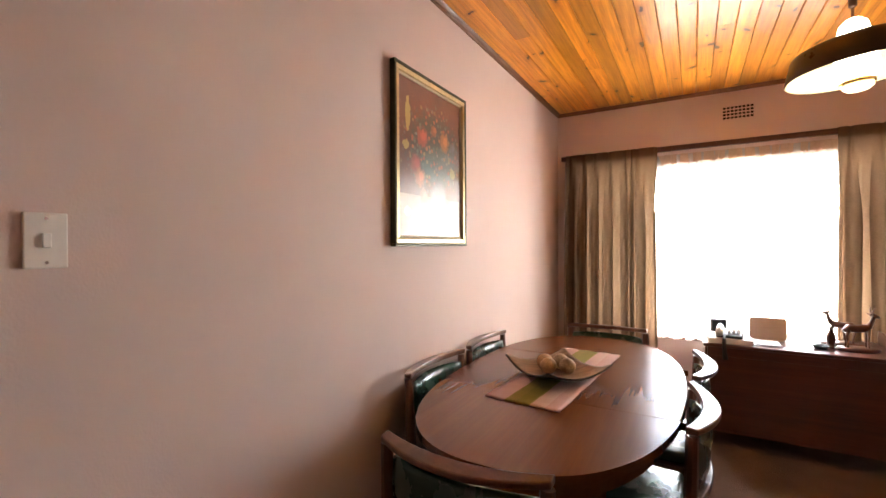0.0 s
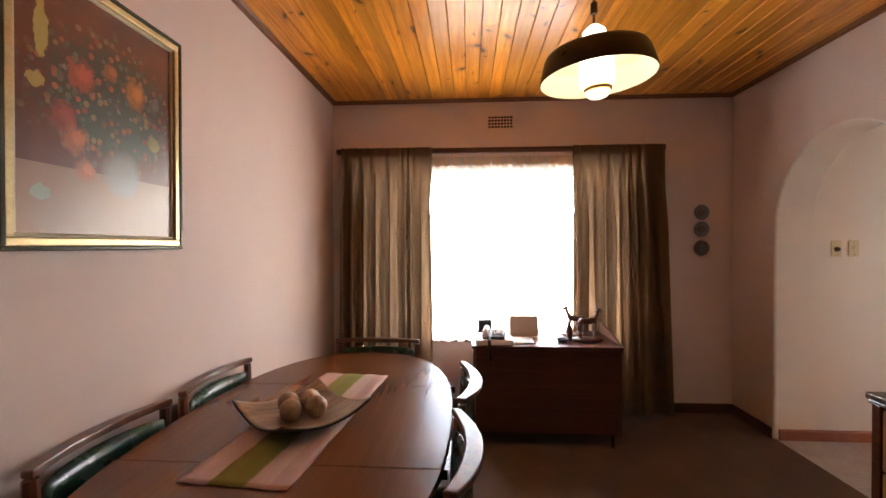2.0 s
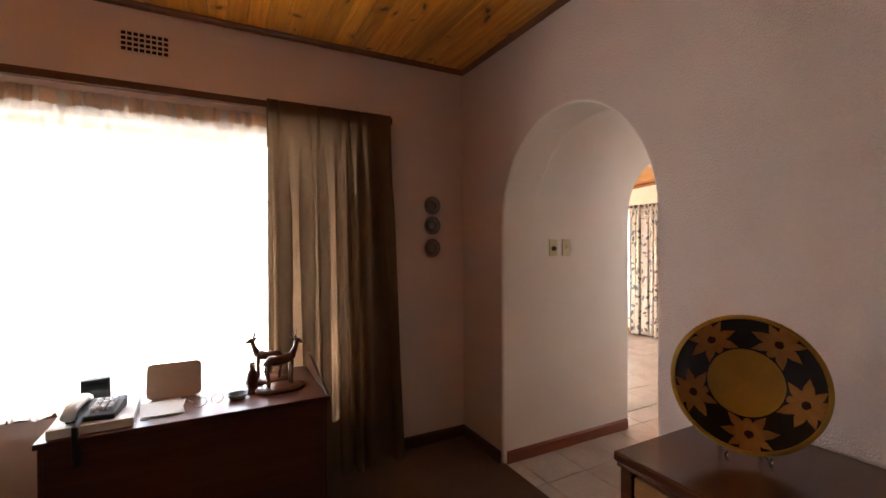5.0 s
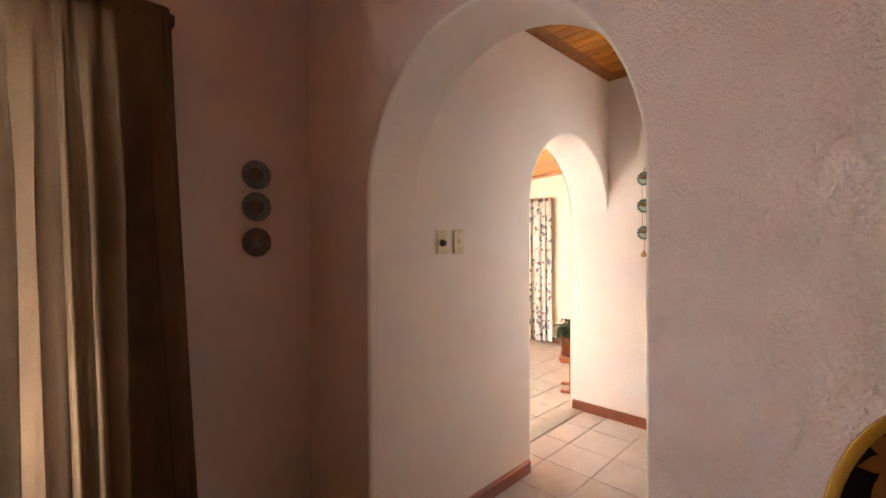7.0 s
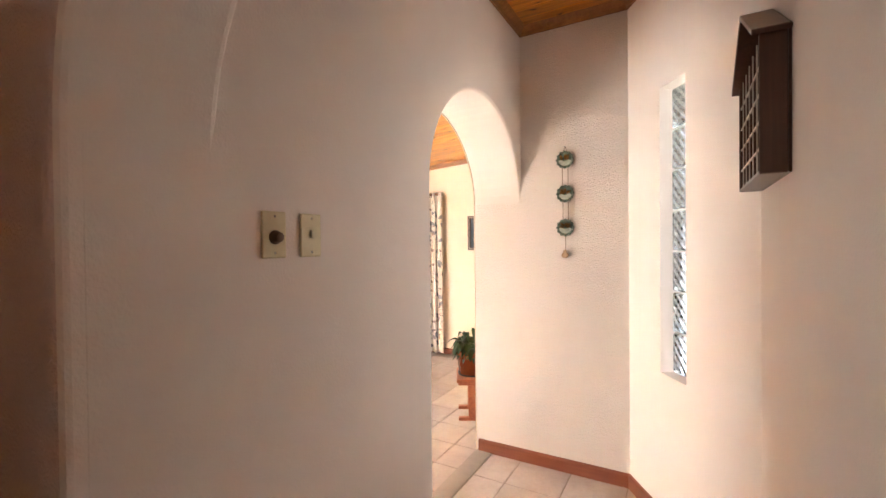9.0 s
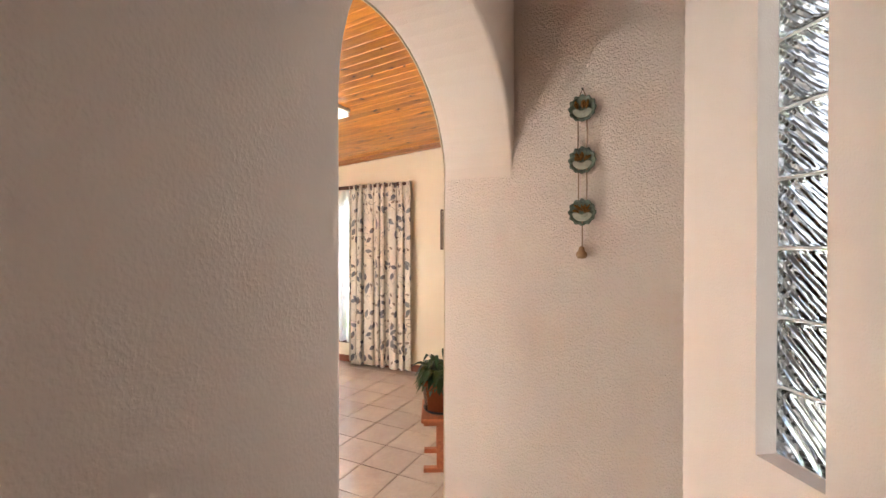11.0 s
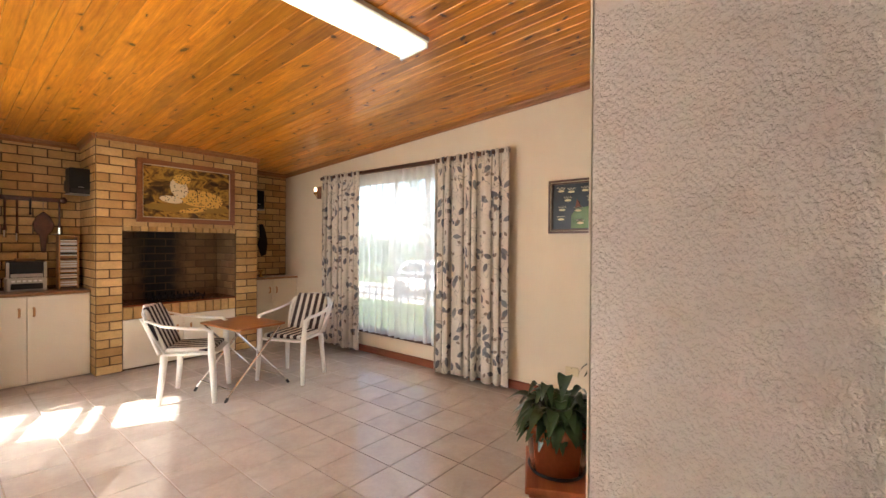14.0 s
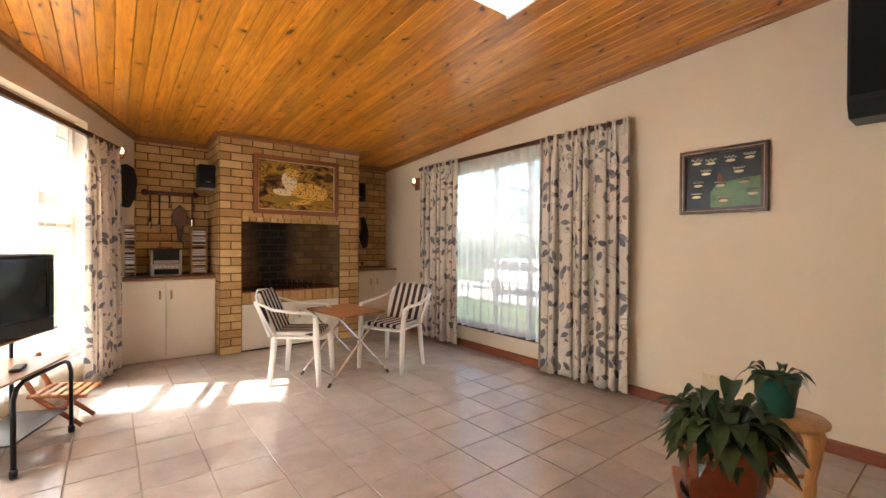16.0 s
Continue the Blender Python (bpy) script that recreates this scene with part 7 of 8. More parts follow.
# ---- garden chairs and folding table ----
def garden_chair(at, rz):
    """Front along local -y."""
    t = thing("garden_chair", at, rz, "white moulded plastic garden armchair", "chair", "garden chairs")
    bm = bm_new(); prism(bm, [(-0.2, 0.19), (0.2, 0.19), (0.225, -0.2), (0.18, -0.235), (-0.18, -0.235), (-0.225, -0.2)], 2, 0.395, 0.415); part("seat", soft(bm, 0.008, 2), M_WHITE, t)
    bm = bm_new()
    rows = []
    for j in range(9):
        v = j / 8
        z = 0.41 + 0.39 * v
        half = 0.2 + 0.05 * math.sin(v * 2.4)
        if v > 0.8:
            half *= math.sqrt(max(0.05, 1 - ((v - 0.8) / 0.22) ** 2))
        rows.append([bm.verts.new((half * u, 0.19 + 0.17 * v + 0.05 * (1 - u * u) - 0.02, z)) for u in [k / 6 - 1 for k in range(13)]])
    for p, q in zip(rows, rows[1:]):
        for k in range(12):
            if 1 < rows.index(p) < 7 and k in (2, 4, 7, 9):
                continue
            bm.faces.new((p[k], p[k + 1], q[k + 1], q[k]))
    bk = part("backrest", bm, M_WHITE, t, "", True)
    so = bk.modifiers.new("thick", 'SOLIDIFY'); so.thickness = 0.012
    for sx in (-1, 1):
        bm = bm_new(); tube(bm, ((sx * 0.235, 0.285, 0.70), (sx * 0.275, 0.15, 0.655), (sx * 0.285, -0.02, 0.635), (sx * 0.275, -0.16, 0.625), (sx * 0.262, -0.2, 0.595)), [0.016, 0.022, 0.026, 0.024, 0.02], 10, 0.5); part("armrest", bm, M_WHITE, t, "", True)
        bm = bm_new(); tube(bm, ((sx * 0.262, -0.195, 0.61), (sx * 0.245, -0.20, 0.40), (sx * 0.25, -0.215, 0.2), (sx * 0.255, -0.225, 0.0)), [0.020, 0.030, 0.026, 0.020], 10, 0.8); part("front_leg", bm, M_WHITE, t, "", True)
        bm = bm_new(); tube(bm, ((sx * 0.20, 0.165, 0.40), (sx * 0.212, 0.18, 0.2), (sx * 0.225, 0.20, 0.0)), [0.030, 0.025, 0.019], 10, 0.8); part("back_leg", bm, M_WHITE, t, "", True)
        bm = bm_new(); tube(bm, ((sx * 0.205, 0.2, 0.42), (sx * 0.235, 0.27, 0.62), (sx * 0.235, 0.32, 0.72)), [0.018, 0.016, 0.012], 8); part("back_rib", bm, M_WHITE, t, "", True)
    return t


M_CUSH = stripes("striped_canvas", 0, 0.074, (0.72, 0.67, 0.60), (0.035, 0.018, 0.020), 0.54)


def chair_cushion(at, rz):
    t = thing("chair_cushion", at, rz, "dark brown and white striped cushion on the garden chair", "cushion", "striped chair cushions")
    bm = bm_new(); prism(bm, [(-0.19, 0.165), (0.19, 0.165), (0.205, -0.2), (-0.205, -0.2)], 2, 0.4165, 0.455); part("seat_pad", soft(bm, 0.015, 3), M_CUSH, t, "", True)
    bm = bm_new(); prism(bm, [(-0.195, 0.0), (0.195, 0.0), (0.21, 0.26), (0.16, 0.39), (-0.16, 0.39), (-0.21, 0.26)], 1, -0.018, 0.018)
    part("back_pad", moved(soft(bm, 0.014, 3), pose(0, 0.172, 0.44, -23)), M_CUSH, t, "", True)
    return t


c1 = garden_chair((5.70, 8.595, LF), 54)
chair_cushion((5.70, 8.595, LF), 54)
copy_thing(c1, pose(6.563, 8.42, LF, 0, 0, -67))
chair_cushion((6.563, 8.42, LF), -67)

ft = thing("folding_table", (6.075, 8.48, LF), 6, "small folding table with a brown top and crossed chrome legs", "table")
bm = bm_new(); prism(bm, [(-0.22, -0.315), (0.22, -0.315), (0.24, -0.295), (0.24, 0.295), (0.22, 0.315), (-0.22, 0.315), (-0.24, 0.295), (-0.24, -0.295)], 2, 0.585, 0.603); part("tabletop", soft(bm, 0.003), wood("orange_table_wood", (0.28, 0.10, 0.028), (0.42, 0.17, 0.05), 0.3, 0), ft)
for sy, off in ((-1, 0.0), (1, 0.0)):
    for d in (-1, 1):
        y = sy * 0.25 + d * 0.012
        bm = bm_new(); tube(bm, ((d * 0.31, y, 0.02), (-d * 0.22, y, 0.584)), 0.0095, 8); lg = part("leg", bm, M_CHROME, ft)
        bm = bm_new(); tube(bm, ((d * 0.318, y, 0.0), (d * 0.296, y, 0.035)), 0.013, 8); part("rubber_foot", bm, M_BLACK, lg)
for d in (-1, 1):
    bm = bm_new(); tube(bm, ((d * 0.255, -0.25, 0.078), (d * 0.255, 0.25, 0.078)), 0.007, 8); part("stretcher", bm, M_CHROME, ft)


# ---- plants ----
def leaf_blade(bm, base, heading, reach, lift, droop, width, roll=0.0):
    """A long pointed leaf that rises from base and hangs over."""
    n = 10
    d = Vector((math.cos(heading), math.sin(heading), 0))
    side = Vector((-d.y, d.x, 0))
    mid, lr = [], []
    for i in range(n + 1):
        u = i / n
        c = base + d * (reach * u) + Vector((0, 0, lift * math.sin(min(1, u * 1.25) * math.pi / 2) - droop * max(0, u - 0.25) ** 1.8))
        w = width * math.sin(math.pi * (0.02 + 0.98 * max(0, (u - 0.25) / 0.75)) ** 0.8) if u > 0.25 else 0.004
        w = max(w, 0.002)
        up = Vector((0, 0, 1))
        lr.append((bm.verts.new(c - side * w + up * (w * 0.35)), bm.verts.new(c), bm.verts.new(c + side * w + up * (w * 0.35))))
    for a, b in zip(lr, lr[1:]):
        bm.faces.new((a[0], a[1], b[1], b[0]))
        bm.faces.new((a[1], a[2], b[2], b[1]))


def plant_leaves(seed, count, reach, lift, droop, width, at):
    rr = random.Random(seed)
    out = []
    for k in range(count):
        bm = bm_new()
        h = k * 2.399 + rr.uniform(-0.3, 0.3)
        f = rr.uniform(0.55, 1.1)
        lf = rr.uniform(0.25, 1.15)
        leaf_blade(bm, Vector(at) + Vector((0.03 * math.cos(h), 0.03 * math.sin(h), 0)), h, reach * f, lift * lf, droop * rr.uniform(0.7, 1.3), width * rr.uniform(0.75, 1.2))
        out.append(bm)
    return out


stand = thing("plant_stand", (5.95, 5.325, LF), 28, "red-stained wooden plant stand with trestle feet", "plant stand")
bm = bm_new(); box(bm, (-0.185, -0.135, 0.335), (0.185, 0.135, 0.365)); part("top", soft(bm, 0.006), M_REDWOOD, stand)
for sx in (-1, 1):
    bm = bm_new(); box(bm, (sx * 0.13 - 0.02, -0.035, 0.03), (sx * 0.13 + 0.02, 0.035, 0.305)); part("upright", soft(bm, 0.004), M_REDWOOD, stand)
    bm = bm_new(); box(bm, (sx * 0.13 - 0.022, -0.12, 0.0), (sx * 0.13 + 0.022, 0.12, 0.03)); part("foot", soft(bm, 0.005), M_REDWOOD, stand)
    bm = bm_new(); box(bm, (sx * 0.13 - 0.022, -0.12, 0.305), (sx * 0.13 + 0.022, 0.12, 0.3345)); part("bearer", soft(bm, 0.004), M_REDWOOD, stand)
bm = bm_new(); box(bm, (-0.11, -0.014, 0.13), (0.11, 0.014, 0.175)); part("stretcher", soft(bm, 0.003), M_REDWOOD, stand)
PZ = LF + 0.3655
sa = thing("saucer", (5.95, 5.325, PZ), 0, "dark plastic saucer under the plant pot", "saucer")
bm = bm_new(); lathe(bm, [(0.0, 0.0), (0.118, 0.0), (0.124, 0.016), (0.121, 0.016), (0.115, 0.006), (0.0, 0.006)], 40, closed=False); part("dish", bm, M_BLACK, sa, "", True)
pp = thing("potted_plant", (5.95, 5.325, PZ + 0.0065), 0, "dark-leaved plant drooping over a terracotta pot", "plant")
bm = bm_new(); lathe(bm, [(0.0, 0.0), (0.112, 0.0), (0.135, 0.17), (0.15, 0.175), (0.153, 0.215), (0.143, 0.218), (0.14, 0.18), (0.0, 0.178)], 44, closed=False); pot = part("pot", bm, M_TERRA, pp, "stained terracotta pot", True)
bm = bm_new(); lathe(bm, [(0.138, 0.186), (0.09, 0.194), (0.0, 0.197)], 24, closed=False); part("soil", bm, M_SOIL, pp)
for bm in plant_leaves(7, 150, 0.185, 0.115, 0.145, 0.034, (0, 0, 0.19)):
    part("leaf", bm, M_LEAF, pp, "", True)
for bm in plant_leaves(9, 18, 0.13, 0.20, 0.16, 0.034, (0, 0, 0.19)):
    part("leaf", bm, M_LEAF, pp, "", True)

stool = thing("stool", (6.74, 5.33, LF), 20, "round honey-pine stool with curved legs", "stool")
bm = bm_new(); lathe(bm, [(0.0, 0.425), (0.13, 0.425), (0.143, 0.435), (0.143, 0.447), (0.133, 0.457), (0.0, 0.459)], 44, closed=False); part("seat", bm, M_PINE, stool, "", True)
for k in range(4):
    a = k * math.pi / 2 + 0.5
    bm = bm_new(); tube(bm, [(r * math.cos(a), r * math.sin(a), z) for r, z in ((0.085, 0.424), (0.118, 0.40), (0.134, 0.355), (0.126, 0.27), (0.108, 0.17), (0.108, 0.09), (0.130, 0.035), (0.158, 0.012), (0.168, 0.009))], [0.020, 0.024, 0.024, 0.018, 0.014, 0.012, 0.012, 0.012, 0.008], 12); part("leg", bm, M_PINE, stool, "curved cabriole leg", True)
for k in range(2):
    a = k * math.pi / 2 + 0.5
    bm = bm_new(); tube(bm, ((0.108 * math.cos(a), 0.108 * math.sin(a), 0.16 + 0.02 * k), (-0.108 * math.cos(a), -0.108 * math.sin(a), 0.16 + 0.02 * k)), 0.010, 8); part("stretcher", bm, M_PINE, stool)
gp = thing("potted_plant", (6.705, 5.37, LF + 0.4595), 0, "sparse plant in a dark green plastic pot on the stool", "plant")
bm = bm_new(); lathe(bm, [(0.0, 0.0), (0.066, 0.0), (0.082, 0.135), (0.088, 0.138), (0.091, 0.17), (0.085, 0.171), (0.081, 0.142), (0.0, 0.140)], 44, closed=False); part("pot", bm, M_GREENPOT, gp, "green plastic pot", True)
bm = bm_new(); lathe(bm, [(0.080, 0.150), (0.05, 0.155), (0.0, 0.157)], 24, closed=False); part("soil", bm, M_SOIL, gp)
for bm in plant_leaves(17, 13, 0.125, 0.06, 0.12, 0.019, (0, 0, 0.156)):
    part("leaf", bm, M_LEAF, gp, "", True)

sk = switch_plate("wall_socket", Matrix(((0, 1, 0, LE - 0.0005), (-1, 0, 0, 6.035), (0, 0, 1, 0.03), (0, 0, 0, 1))), 0.115, 0.075, M_CREAMSW, "cream plastic wall socket near the skirting", [(0.035, 0.038, 0.02, 0.02)])
sk["category"] = "socket"

# ---- television and trolley ----
tr = thing("tv_trolley", (0, 0, 0), 0, "black tubular trolley with wood-grain shelves and castors", "trolley")
tr.matrix_world = pose(4.05, 8.10, LF, 0, 0, math.degrees(math.atan2(0.94, 0.34)))
bm = bm_new(); tube(bm, ((-0.285, 0.0, 0.05), (-0.285, 0.0, 0.40), (-0.255, 0.0, 0.455), (-0.20, 0.0, 0.475), (0.20, 0.0, 0.475), (0.255, 0.0, 0.455), (0.285, 0.0, 0.40), (0.285, 0.0, 0.05)), 0.012, 10); part("front_hoop", bm, M_DARKMETAL, tr, "", True)
bm = bm_new(); tube(bm, ((-0.285, 0.30, 0.05), (-0.285, 0.30, 0.70), (0.285, 0.30, 0.70), (0.285, 0.30, 0.05)), 0.012, 10); part("back_hoop", bm, M_DARKMETAL, tr, "", True)
bm = bm_new(); box(bm, (-0.55, 0.0, 0.488), (0.27, 0.32, 0.502)); part("shelf", soft(bm, 0.004), M_COUNTER, tr, "wood-grain shelf")
bm = bm_new(); box(bm, (-0.62, -0.02, 0.702), (0.10, 0.32, 0.716)); part("shelf", soft(bm, 0.004), M_COUNTER, tr, "wood-grain shelf")
bm = bm_new(); box(bm, (-0.27, 0.01, 0.16), (0.27, 0.29, 0.17)); part("shelf", soft(bm, 0.003), M_DARKMETAL, tr, "low wire shelf")
for x in (-0.285, 0.285):
    for y in (0.0, 0.30):
        bm = bm_new(); lathe(bm, [(0.018, -0.016), (0.026, -0.01), (0.026, 0.01), (0.018, 0.016)], 16); cs = part("castor", moved(bm, pose(x, y, 0.027, 90, 0, 30)), M_BLACK, tr, "", True)
tv = new("television")
tv.matrix_world = pose(3.93, 7.80, LF + 0.7165, 0, 0, math.degrees(math.atan2(0.60, 0.80)) + 16)
tagged(tv, "bulky black tube television on the trolley", "television")
bm = bm_new(); prism(bm, [(-0.27, 0.0), (0.27, 0.0), (0.27, 0.09), (0.17, 0.34), (-0.17, 0.34), (-0.27, 0.09)], 2, 0.0, 0.43); part("case", soft(bm, 0.015, 3), M_BLACK, tv)
bm = bm_new()
rows = [[bm.verts.new((0.225 * u, -0.004 - 0.016 * (1 - u * u) * (1 - v * v), 0.245 + 0.16 * v)) for u in [k / 6 - 1 for k in range(13)]] for v in [k / 5 - 1 for k in range(11)]]
for p, q in zip(rows, rows[1:]):
    for k in range(12):
        bm.faces.new((p[k], p[k + 1], q[k + 1], q[k]))
part("screen", bm, M_SCREEN, tv, "dark bulging glass screen", True)
for a, b in (((-0.262, -0.012, 0.41), (0.262, -0.0005, 0.425)), ((-0.262, -0.012, 0.005), (0.262, -0.0005, 0.082)), ((-0.262, -0.012, 0.0825), (-0.228, -0.0005, 0.4095)), ((0.228, -0.012, 0.0825), (0.262, -0.0005, 0.4095))):
    bm = bm_new(); box(bm, a, b); part("bezel", soft(bm, 0.004), M_BLACK, tv)
fs = thing("folding_chair", (4.097, 8.578, LF), -17, "low folding wooden chair with crossed legs and slatted seat", "chair")
for y in (-0.10, 0.10):
    bm = bm_new(); tube(bm, ((0.135, y, 0.010), (-0.10, y, 0.215), (-0.155, y, 0.33), (-0.175, y, 0.47)), 0.011, 6, 1.5); part("back_post", bm, M_REDWOOD, fs)
    s1 = y * 0.86
    bm = bm_new(); tube(bm, ((-0.13, s1, 0.010), (0.12, s1, 0.21)), 0.011, 6, 1.5); part("leg", bm, M_REDWOOD, fs)
    bm = bm_new(); tube(bm, ((-0.14, y * 1.18, 0.235), (0.02, y * 1.18, 0.222), (0.17, y * 1.18, 0.206)), 0.010, 6, 1.5); part("seat_rail", bm, M_REDWOOD, fs)
for k in range(6):
    x = -0.10 + k * 0.05
    bm = bm_new(); box(bm, (x - 0.017, -0.135, 0.236 - 0.09 * (x + 0.1)), (x + 0.017, 0.135, 0.246 - 0.09 * (x + 0.1))); part("slat", soft(bm, 0.003, 1), M_PINE, fs)
for z, x in ((0.36, -0.160), (0.44, -0.171)):
    bm = bm_new(); box(bm, (x - 0.008, -0.125, z - 0.02), (x + 0.008, 0.125, z + 0.02)); part("back_slat", soft(bm, 0.004, 1), M_REDWOOD, fs)
bm = bm_new(); tube(bm, ((-0.115, -0.12, 0.03), (-0.115, 0.12, 0.03)), 0.008, 8); part("stretcher", bm, M_REDWOOD, fs)
bm = bm_new(); box(bm, (0, 0, 0), (0.13, 0.05, 0.018))
solid("remote_control", soft(bm, 0.005), M_BLACK, "black remote control on the trolley shelf", "remote control", m=tr.matrix_world @ pose(-0.1, 0.06, 0.5025, 0, 0, 15))

# ---- outside ----
M_GRASS = simple("lawn", (0.095, 0.135, 0.035), 0.95, 0, 0.35, 1.2, 40, 0.8, 0.02)
M_PAVE = simple("paving", (0.42, 0.38, 0.33), 0.8, 0, 0.15, 3, 60, 0.3)
M_RENDER = simple("outside_render", (0.70, 0.64, 0.55), 0.8, 0, 0.06, 2, 60, 0.2)
bm = bm_new()
vs = [bm.verts.new(p) for p in ((-400, -400, -1.0), (400, -400, -1.0), (400, 400, -1.0), (-400, 400, -1.0))]
bm.faces.new(vs)
structure("ground", bm, M_GRASS, "mown lawn", "lawn")
bm = bm_new(); prism(bm, [(WX0 - 0.2, SY - 0.2), (AW, SY - 0.2), (AW, HS - 0.2), (LE + 0.22, HS - 0.2), (LE + 0.22, LN + 0.2), (4.3, LN + 0.2), (2.6, 6.2), (2.6, NY + 0.25), (WX0 - 0.2, NY + 0.25)], 2, -1.05, LF - 0.16); structure("foundation", bm, M_RENDER, "plain plinth under the house", "foundation")
bm = bm_new(); box(bm, (7.905, 3.5, -1.05), (9.3, 14, -0.4)); structure("pavement", bm, M_PAVE, "paved verandah outside the window", "pavement")
bm = bm_new(); box(bm, (15.3, -20, -1.1), (20.0, 30, -0.985)); structure("road", bm, M_PAVE, "pale paved driveway", "driveway")

car = thing("car", (17.7, 15.9, -0.985), 96, "white hatchback parked on the driveway", "car")
M_CAR = simple("white_car_paint", (0.80, 0.80, 0.79), 0.25, 0, 0.03, 3, 60, 0.0, 0.001, 0.6)
M_CARGLASS = simple("dark_car_glass", (0.03, 0.035, 0.04), 0.08, 0, 0.1, 3, 30, 0)
bm = bm_new(); prism(bm, [(-2.0, 0.3), (-2.05, 0.55), (-1.98, 0.85), (-1.0, 0.95), (1.75, 0.98), (1.98, 0.9), (2.05, 0.6), (2.0, 0.3)], 1, -0.82, 0.82); part("body", soft(bm, 0.09, 4), M_CAR, car, "", True)
bm = bm_new(); prism(bm, [(-1.0, 0.94), (-0.35, 1.40), (1.2, 1.44), (1.75, 0.97)], 1, -0.68, 0.68); part("cabin", soft(bm, 0.08, 4), M_CAR, car, "", True)
for sy in (-1, 1):
    for a in ([(-0.78, 0.98), (-0.3, 1.33), (0.25, 1.35), (0.25, 0.98)], [(0.33, 0.98), (0.33, 1.35), (1.1, 1.37), (1.45, 0.98)]):
        bm = bm_new(); prism(bm, a, 1, sy * 0.675, sy * 0.687); part("side_window", bm, M_CARGLASS, car)
    for x in (-1.3, 1.3):
        bm = bm_new(); lathe(bm, [(0.2, -0.1), (0.29, -0.1), (0.31, -0.07), (0.31, 0.07), (0.29, 0.1), (0.2, 0.1)], 28); w = part("wheel", moved(bm, pose(x, sy * 0.78, 0.31, 90)), M_BLACK, car, "", True)
        bm = bm_new(); lathe(bm, [(0.0, 0.0), (0.19, 0.0), (0.2, 0.03), (0.06, 0.05), (0.0, 0.05)], 20); part("rim", moved(bm, pose(x, sy * 0.87, 0.31, -90 * -sy)), M_SILVER, w, "", True)
for a in ([(-1.04, 0.97), (-0.40, 1.39)], [(1.74, 1.0), (1.24, 1.42)]):
    bm = bm_new(); dx = -0.03 if a[0][0] < 0 else 0.03
    vs = [bm.verts.new((a[0][0] + dx, -0.6, a[0][1])), bm.verts.new((a[0][0] + dx, 0.6, a[0][1])), bm.verts.new((a[1][0] + dx, 0.55, a[1][1])), bm.verts.new((a[1][0] + dx, -0.55, a[1][1]))]
    bm.faces.new(vs); part("windscreen", bm, M_CARGLASS, car)
for sy in (-1, 1):
    bm = bm_new(); box(bm, (-2.06, sy * 0.62 - 0.13, 0.66), (-1.99, sy * 0.62 + 0.13, 0.8)); part("headlight", soft(bm, 0.02), M_GLASS, car)


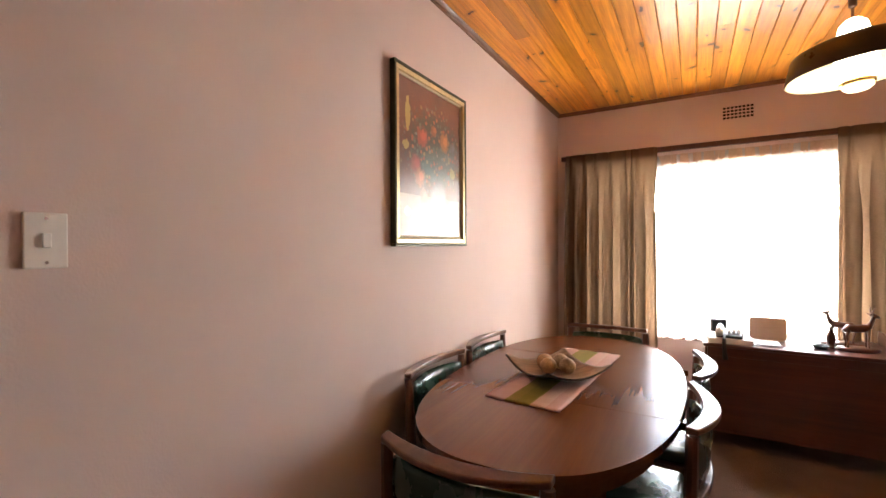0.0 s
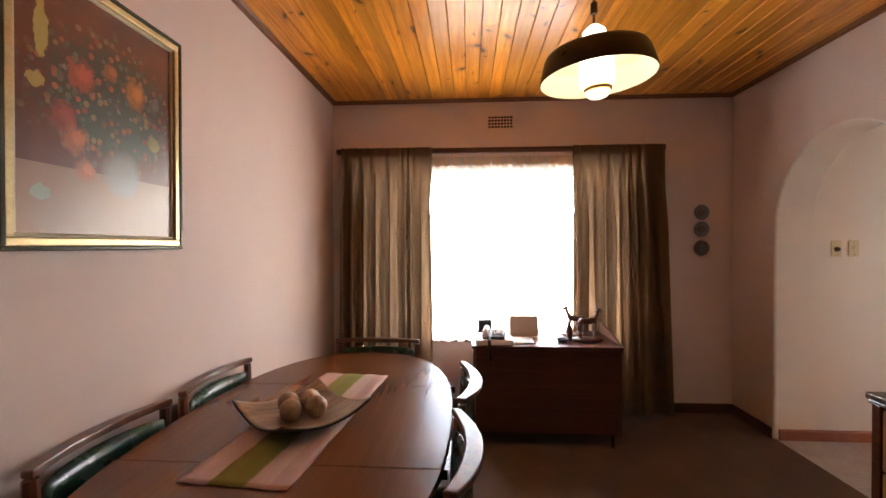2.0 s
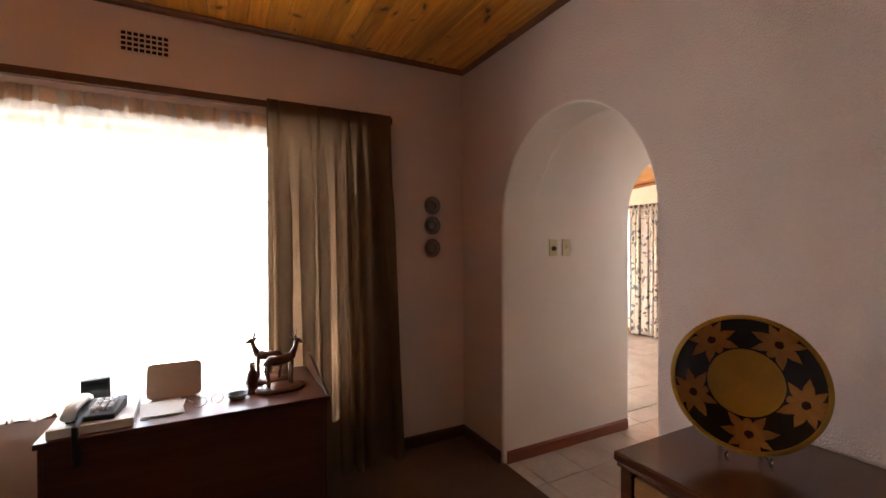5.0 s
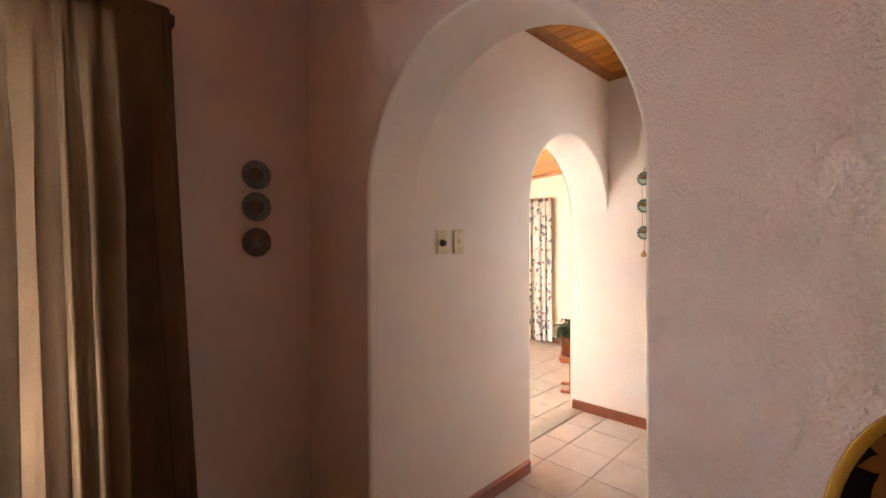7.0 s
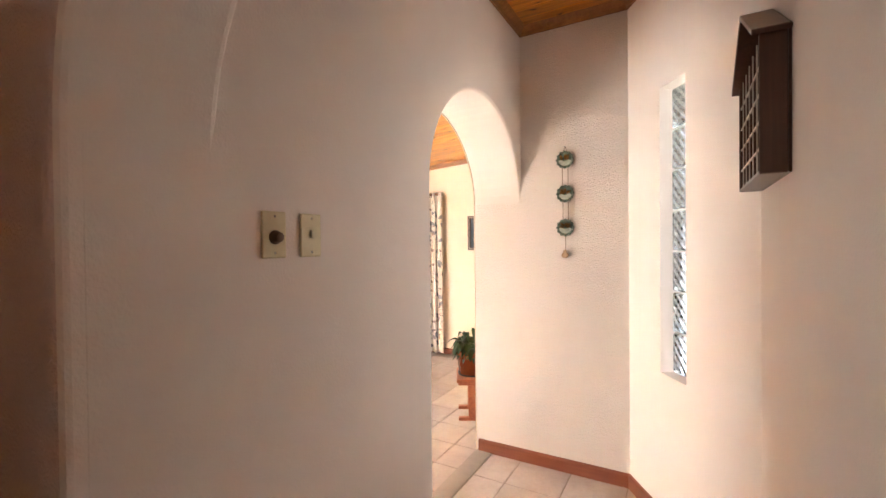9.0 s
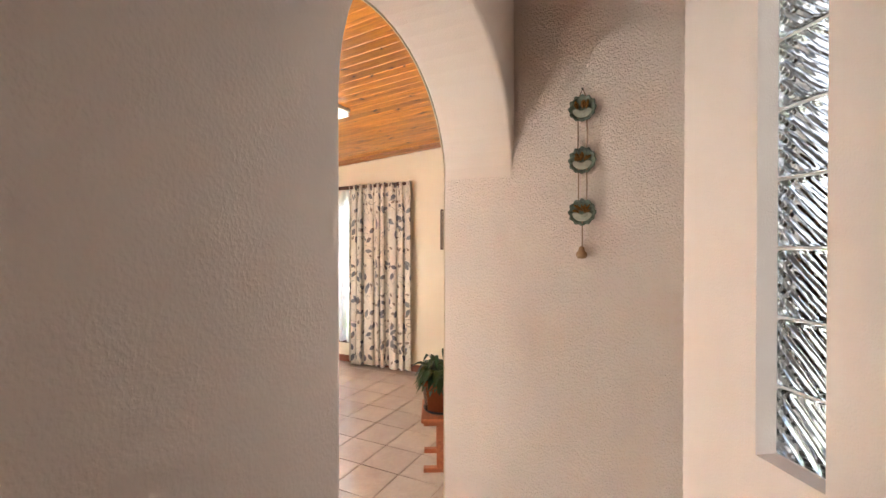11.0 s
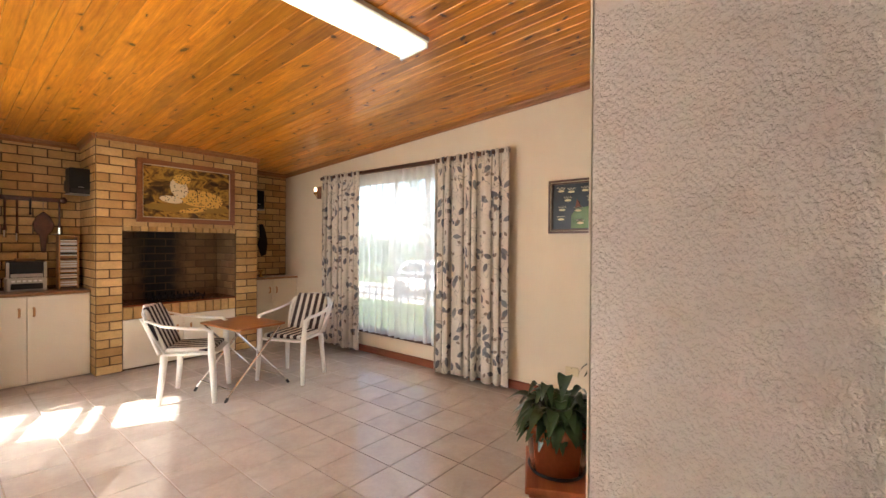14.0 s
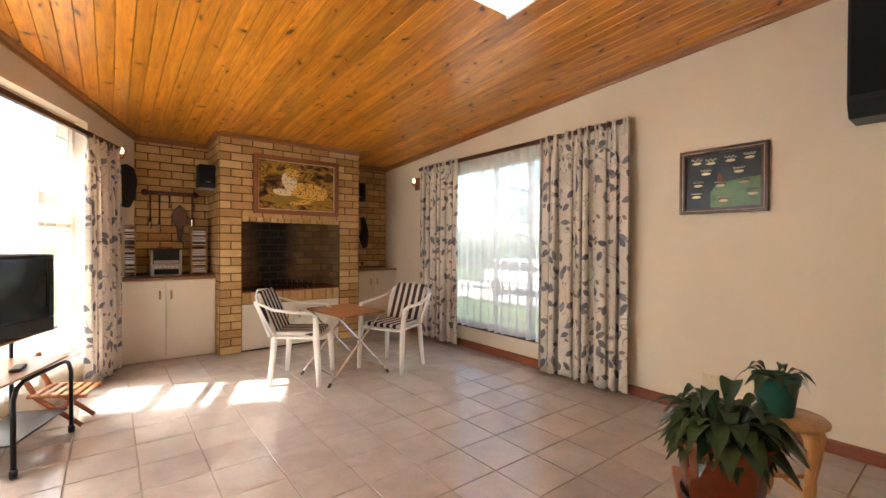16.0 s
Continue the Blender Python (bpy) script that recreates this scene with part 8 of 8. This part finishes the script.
def tree(at, height, seed, rz):
    rr = random.Random(seed)
    t = thing("tree", at, rz, "leafy garden tree with a rounded open crown", "tree", "garden trees")
    bm = bm_new()
    tube(bm, ((0, 0, 0), (0.05, 0.02, height * 0.2), (0.0, 0.08, height * 0.45), (0.1, 0.0, height * 0.75)), [0.2, 0.15, 0.11, 0.04], 10)
    tips = []
    for k in range(11):
        a = k * 2.4
        z0 = height * (0.25 + 0.045 * k)
        L = height * rr.uniform(0.22, 0.36)
        tip = Vector((math.cos(a) * L, math.sin(a) * L, z0 + L * rr.uniform(0.3, 0.9)))
        tube(bm, (Vector((0.03, 0.04, z0)), Vector((tip.x * 0.5, tip.y * 0.5, z0 + (tip.z - z0) * 0.35)), tip), [0.07, 0.045, 0.015], 7)
        tips += [tip, Vector((tip.x * 0.6, tip.y * 0.6, z0 + (tip.z - z0) * 0.6))]
    tips.append(Vector((0.1, 0, height * 0.85)))
    part("trunk", bm, M_BARK, t)
    bm = bm_new()
    for tip in tips:
        R = height * rr.uniform(0.10, 0.17)
        for _ in range(130):
            v = Vector((rr.gauss(0, 1), rr.gauss(0, 1), rr.gauss(0, 0.8)))
            v = tip + v.normalized() * R * (rr.random() ** 0.4)
            s = rr.uniform(0.06, 0.13)
            q = Euler((rr.uniform(-1, 1), rr.uniform(-1, 1), rr.uniform(0, 6.3))).to_matrix()
            vs = [bm.verts.new(v + q @ Vector(p)) for p in ((-s, 0, 0), (0, -s * 0.45, 0.02), (s, 0, 0), (0, s * 0.45, 0.02))]
            bm.faces.new(vs)
    part("crown", bm, M_FOLIAGE, t)
    return t


M_BARK = simple("bark", (0.10, 0.07, 0.05), 0.9, 0, 0.3, 6, 40, 0.8, 0.02)
M_FOLIAGE = cloth("foliage", (0.075, 0.12, 0.03), 0.35)
t1 = tree((26.0, 9.0, -1.0), 7.0, 1, 0)
for x, y, s, r in ((22.0, 14.0, 1.15, 80), (19.0, 18.5, 0.9, 190), (24.0, 21.0, 1.3, 250), (23.0, 5.0, 1.1, 130), (28.0, 11.5, 1.4, 30), (27.0, 17.5, 1.25, 300), (21.0, 24.0, 1.2, 10)):
    ob = copy_thing(t1, pose(x + 6, y, -1.0, 0, 0, r))
    ob.scale = (s, s, s)
bm = bm_new()
rr = random.Random(99)
for k in range(9000):
    y = rr.uniform(-15, 45)
    x = 37 + rr.uniform(-0.6, 0.6)
    z = -0.98 + rr.random() ** 1.3 * (3.2 + 0.7 * math.sin(y * 0.9))
    s = rr.uniform(0.12, 0.25)
    q = Euler((rr.uniform(-1.5, 1.5), rr.uniform(-1, 1), rr.uniform(0, 6.3))).to_matrix()
    bm.faces.new([bm.verts.new(Vector((x, y, z)) + q @ Vector(p)) for p in ((-s, 0, 0), (0, -s * 0.5, 0), (s, 0, 0), (0, s * 0.5, 0))])
solid("hedge", bm, M_FOLIAGE, "tall leafy boundary hedge", "hedge", "", "stuff")
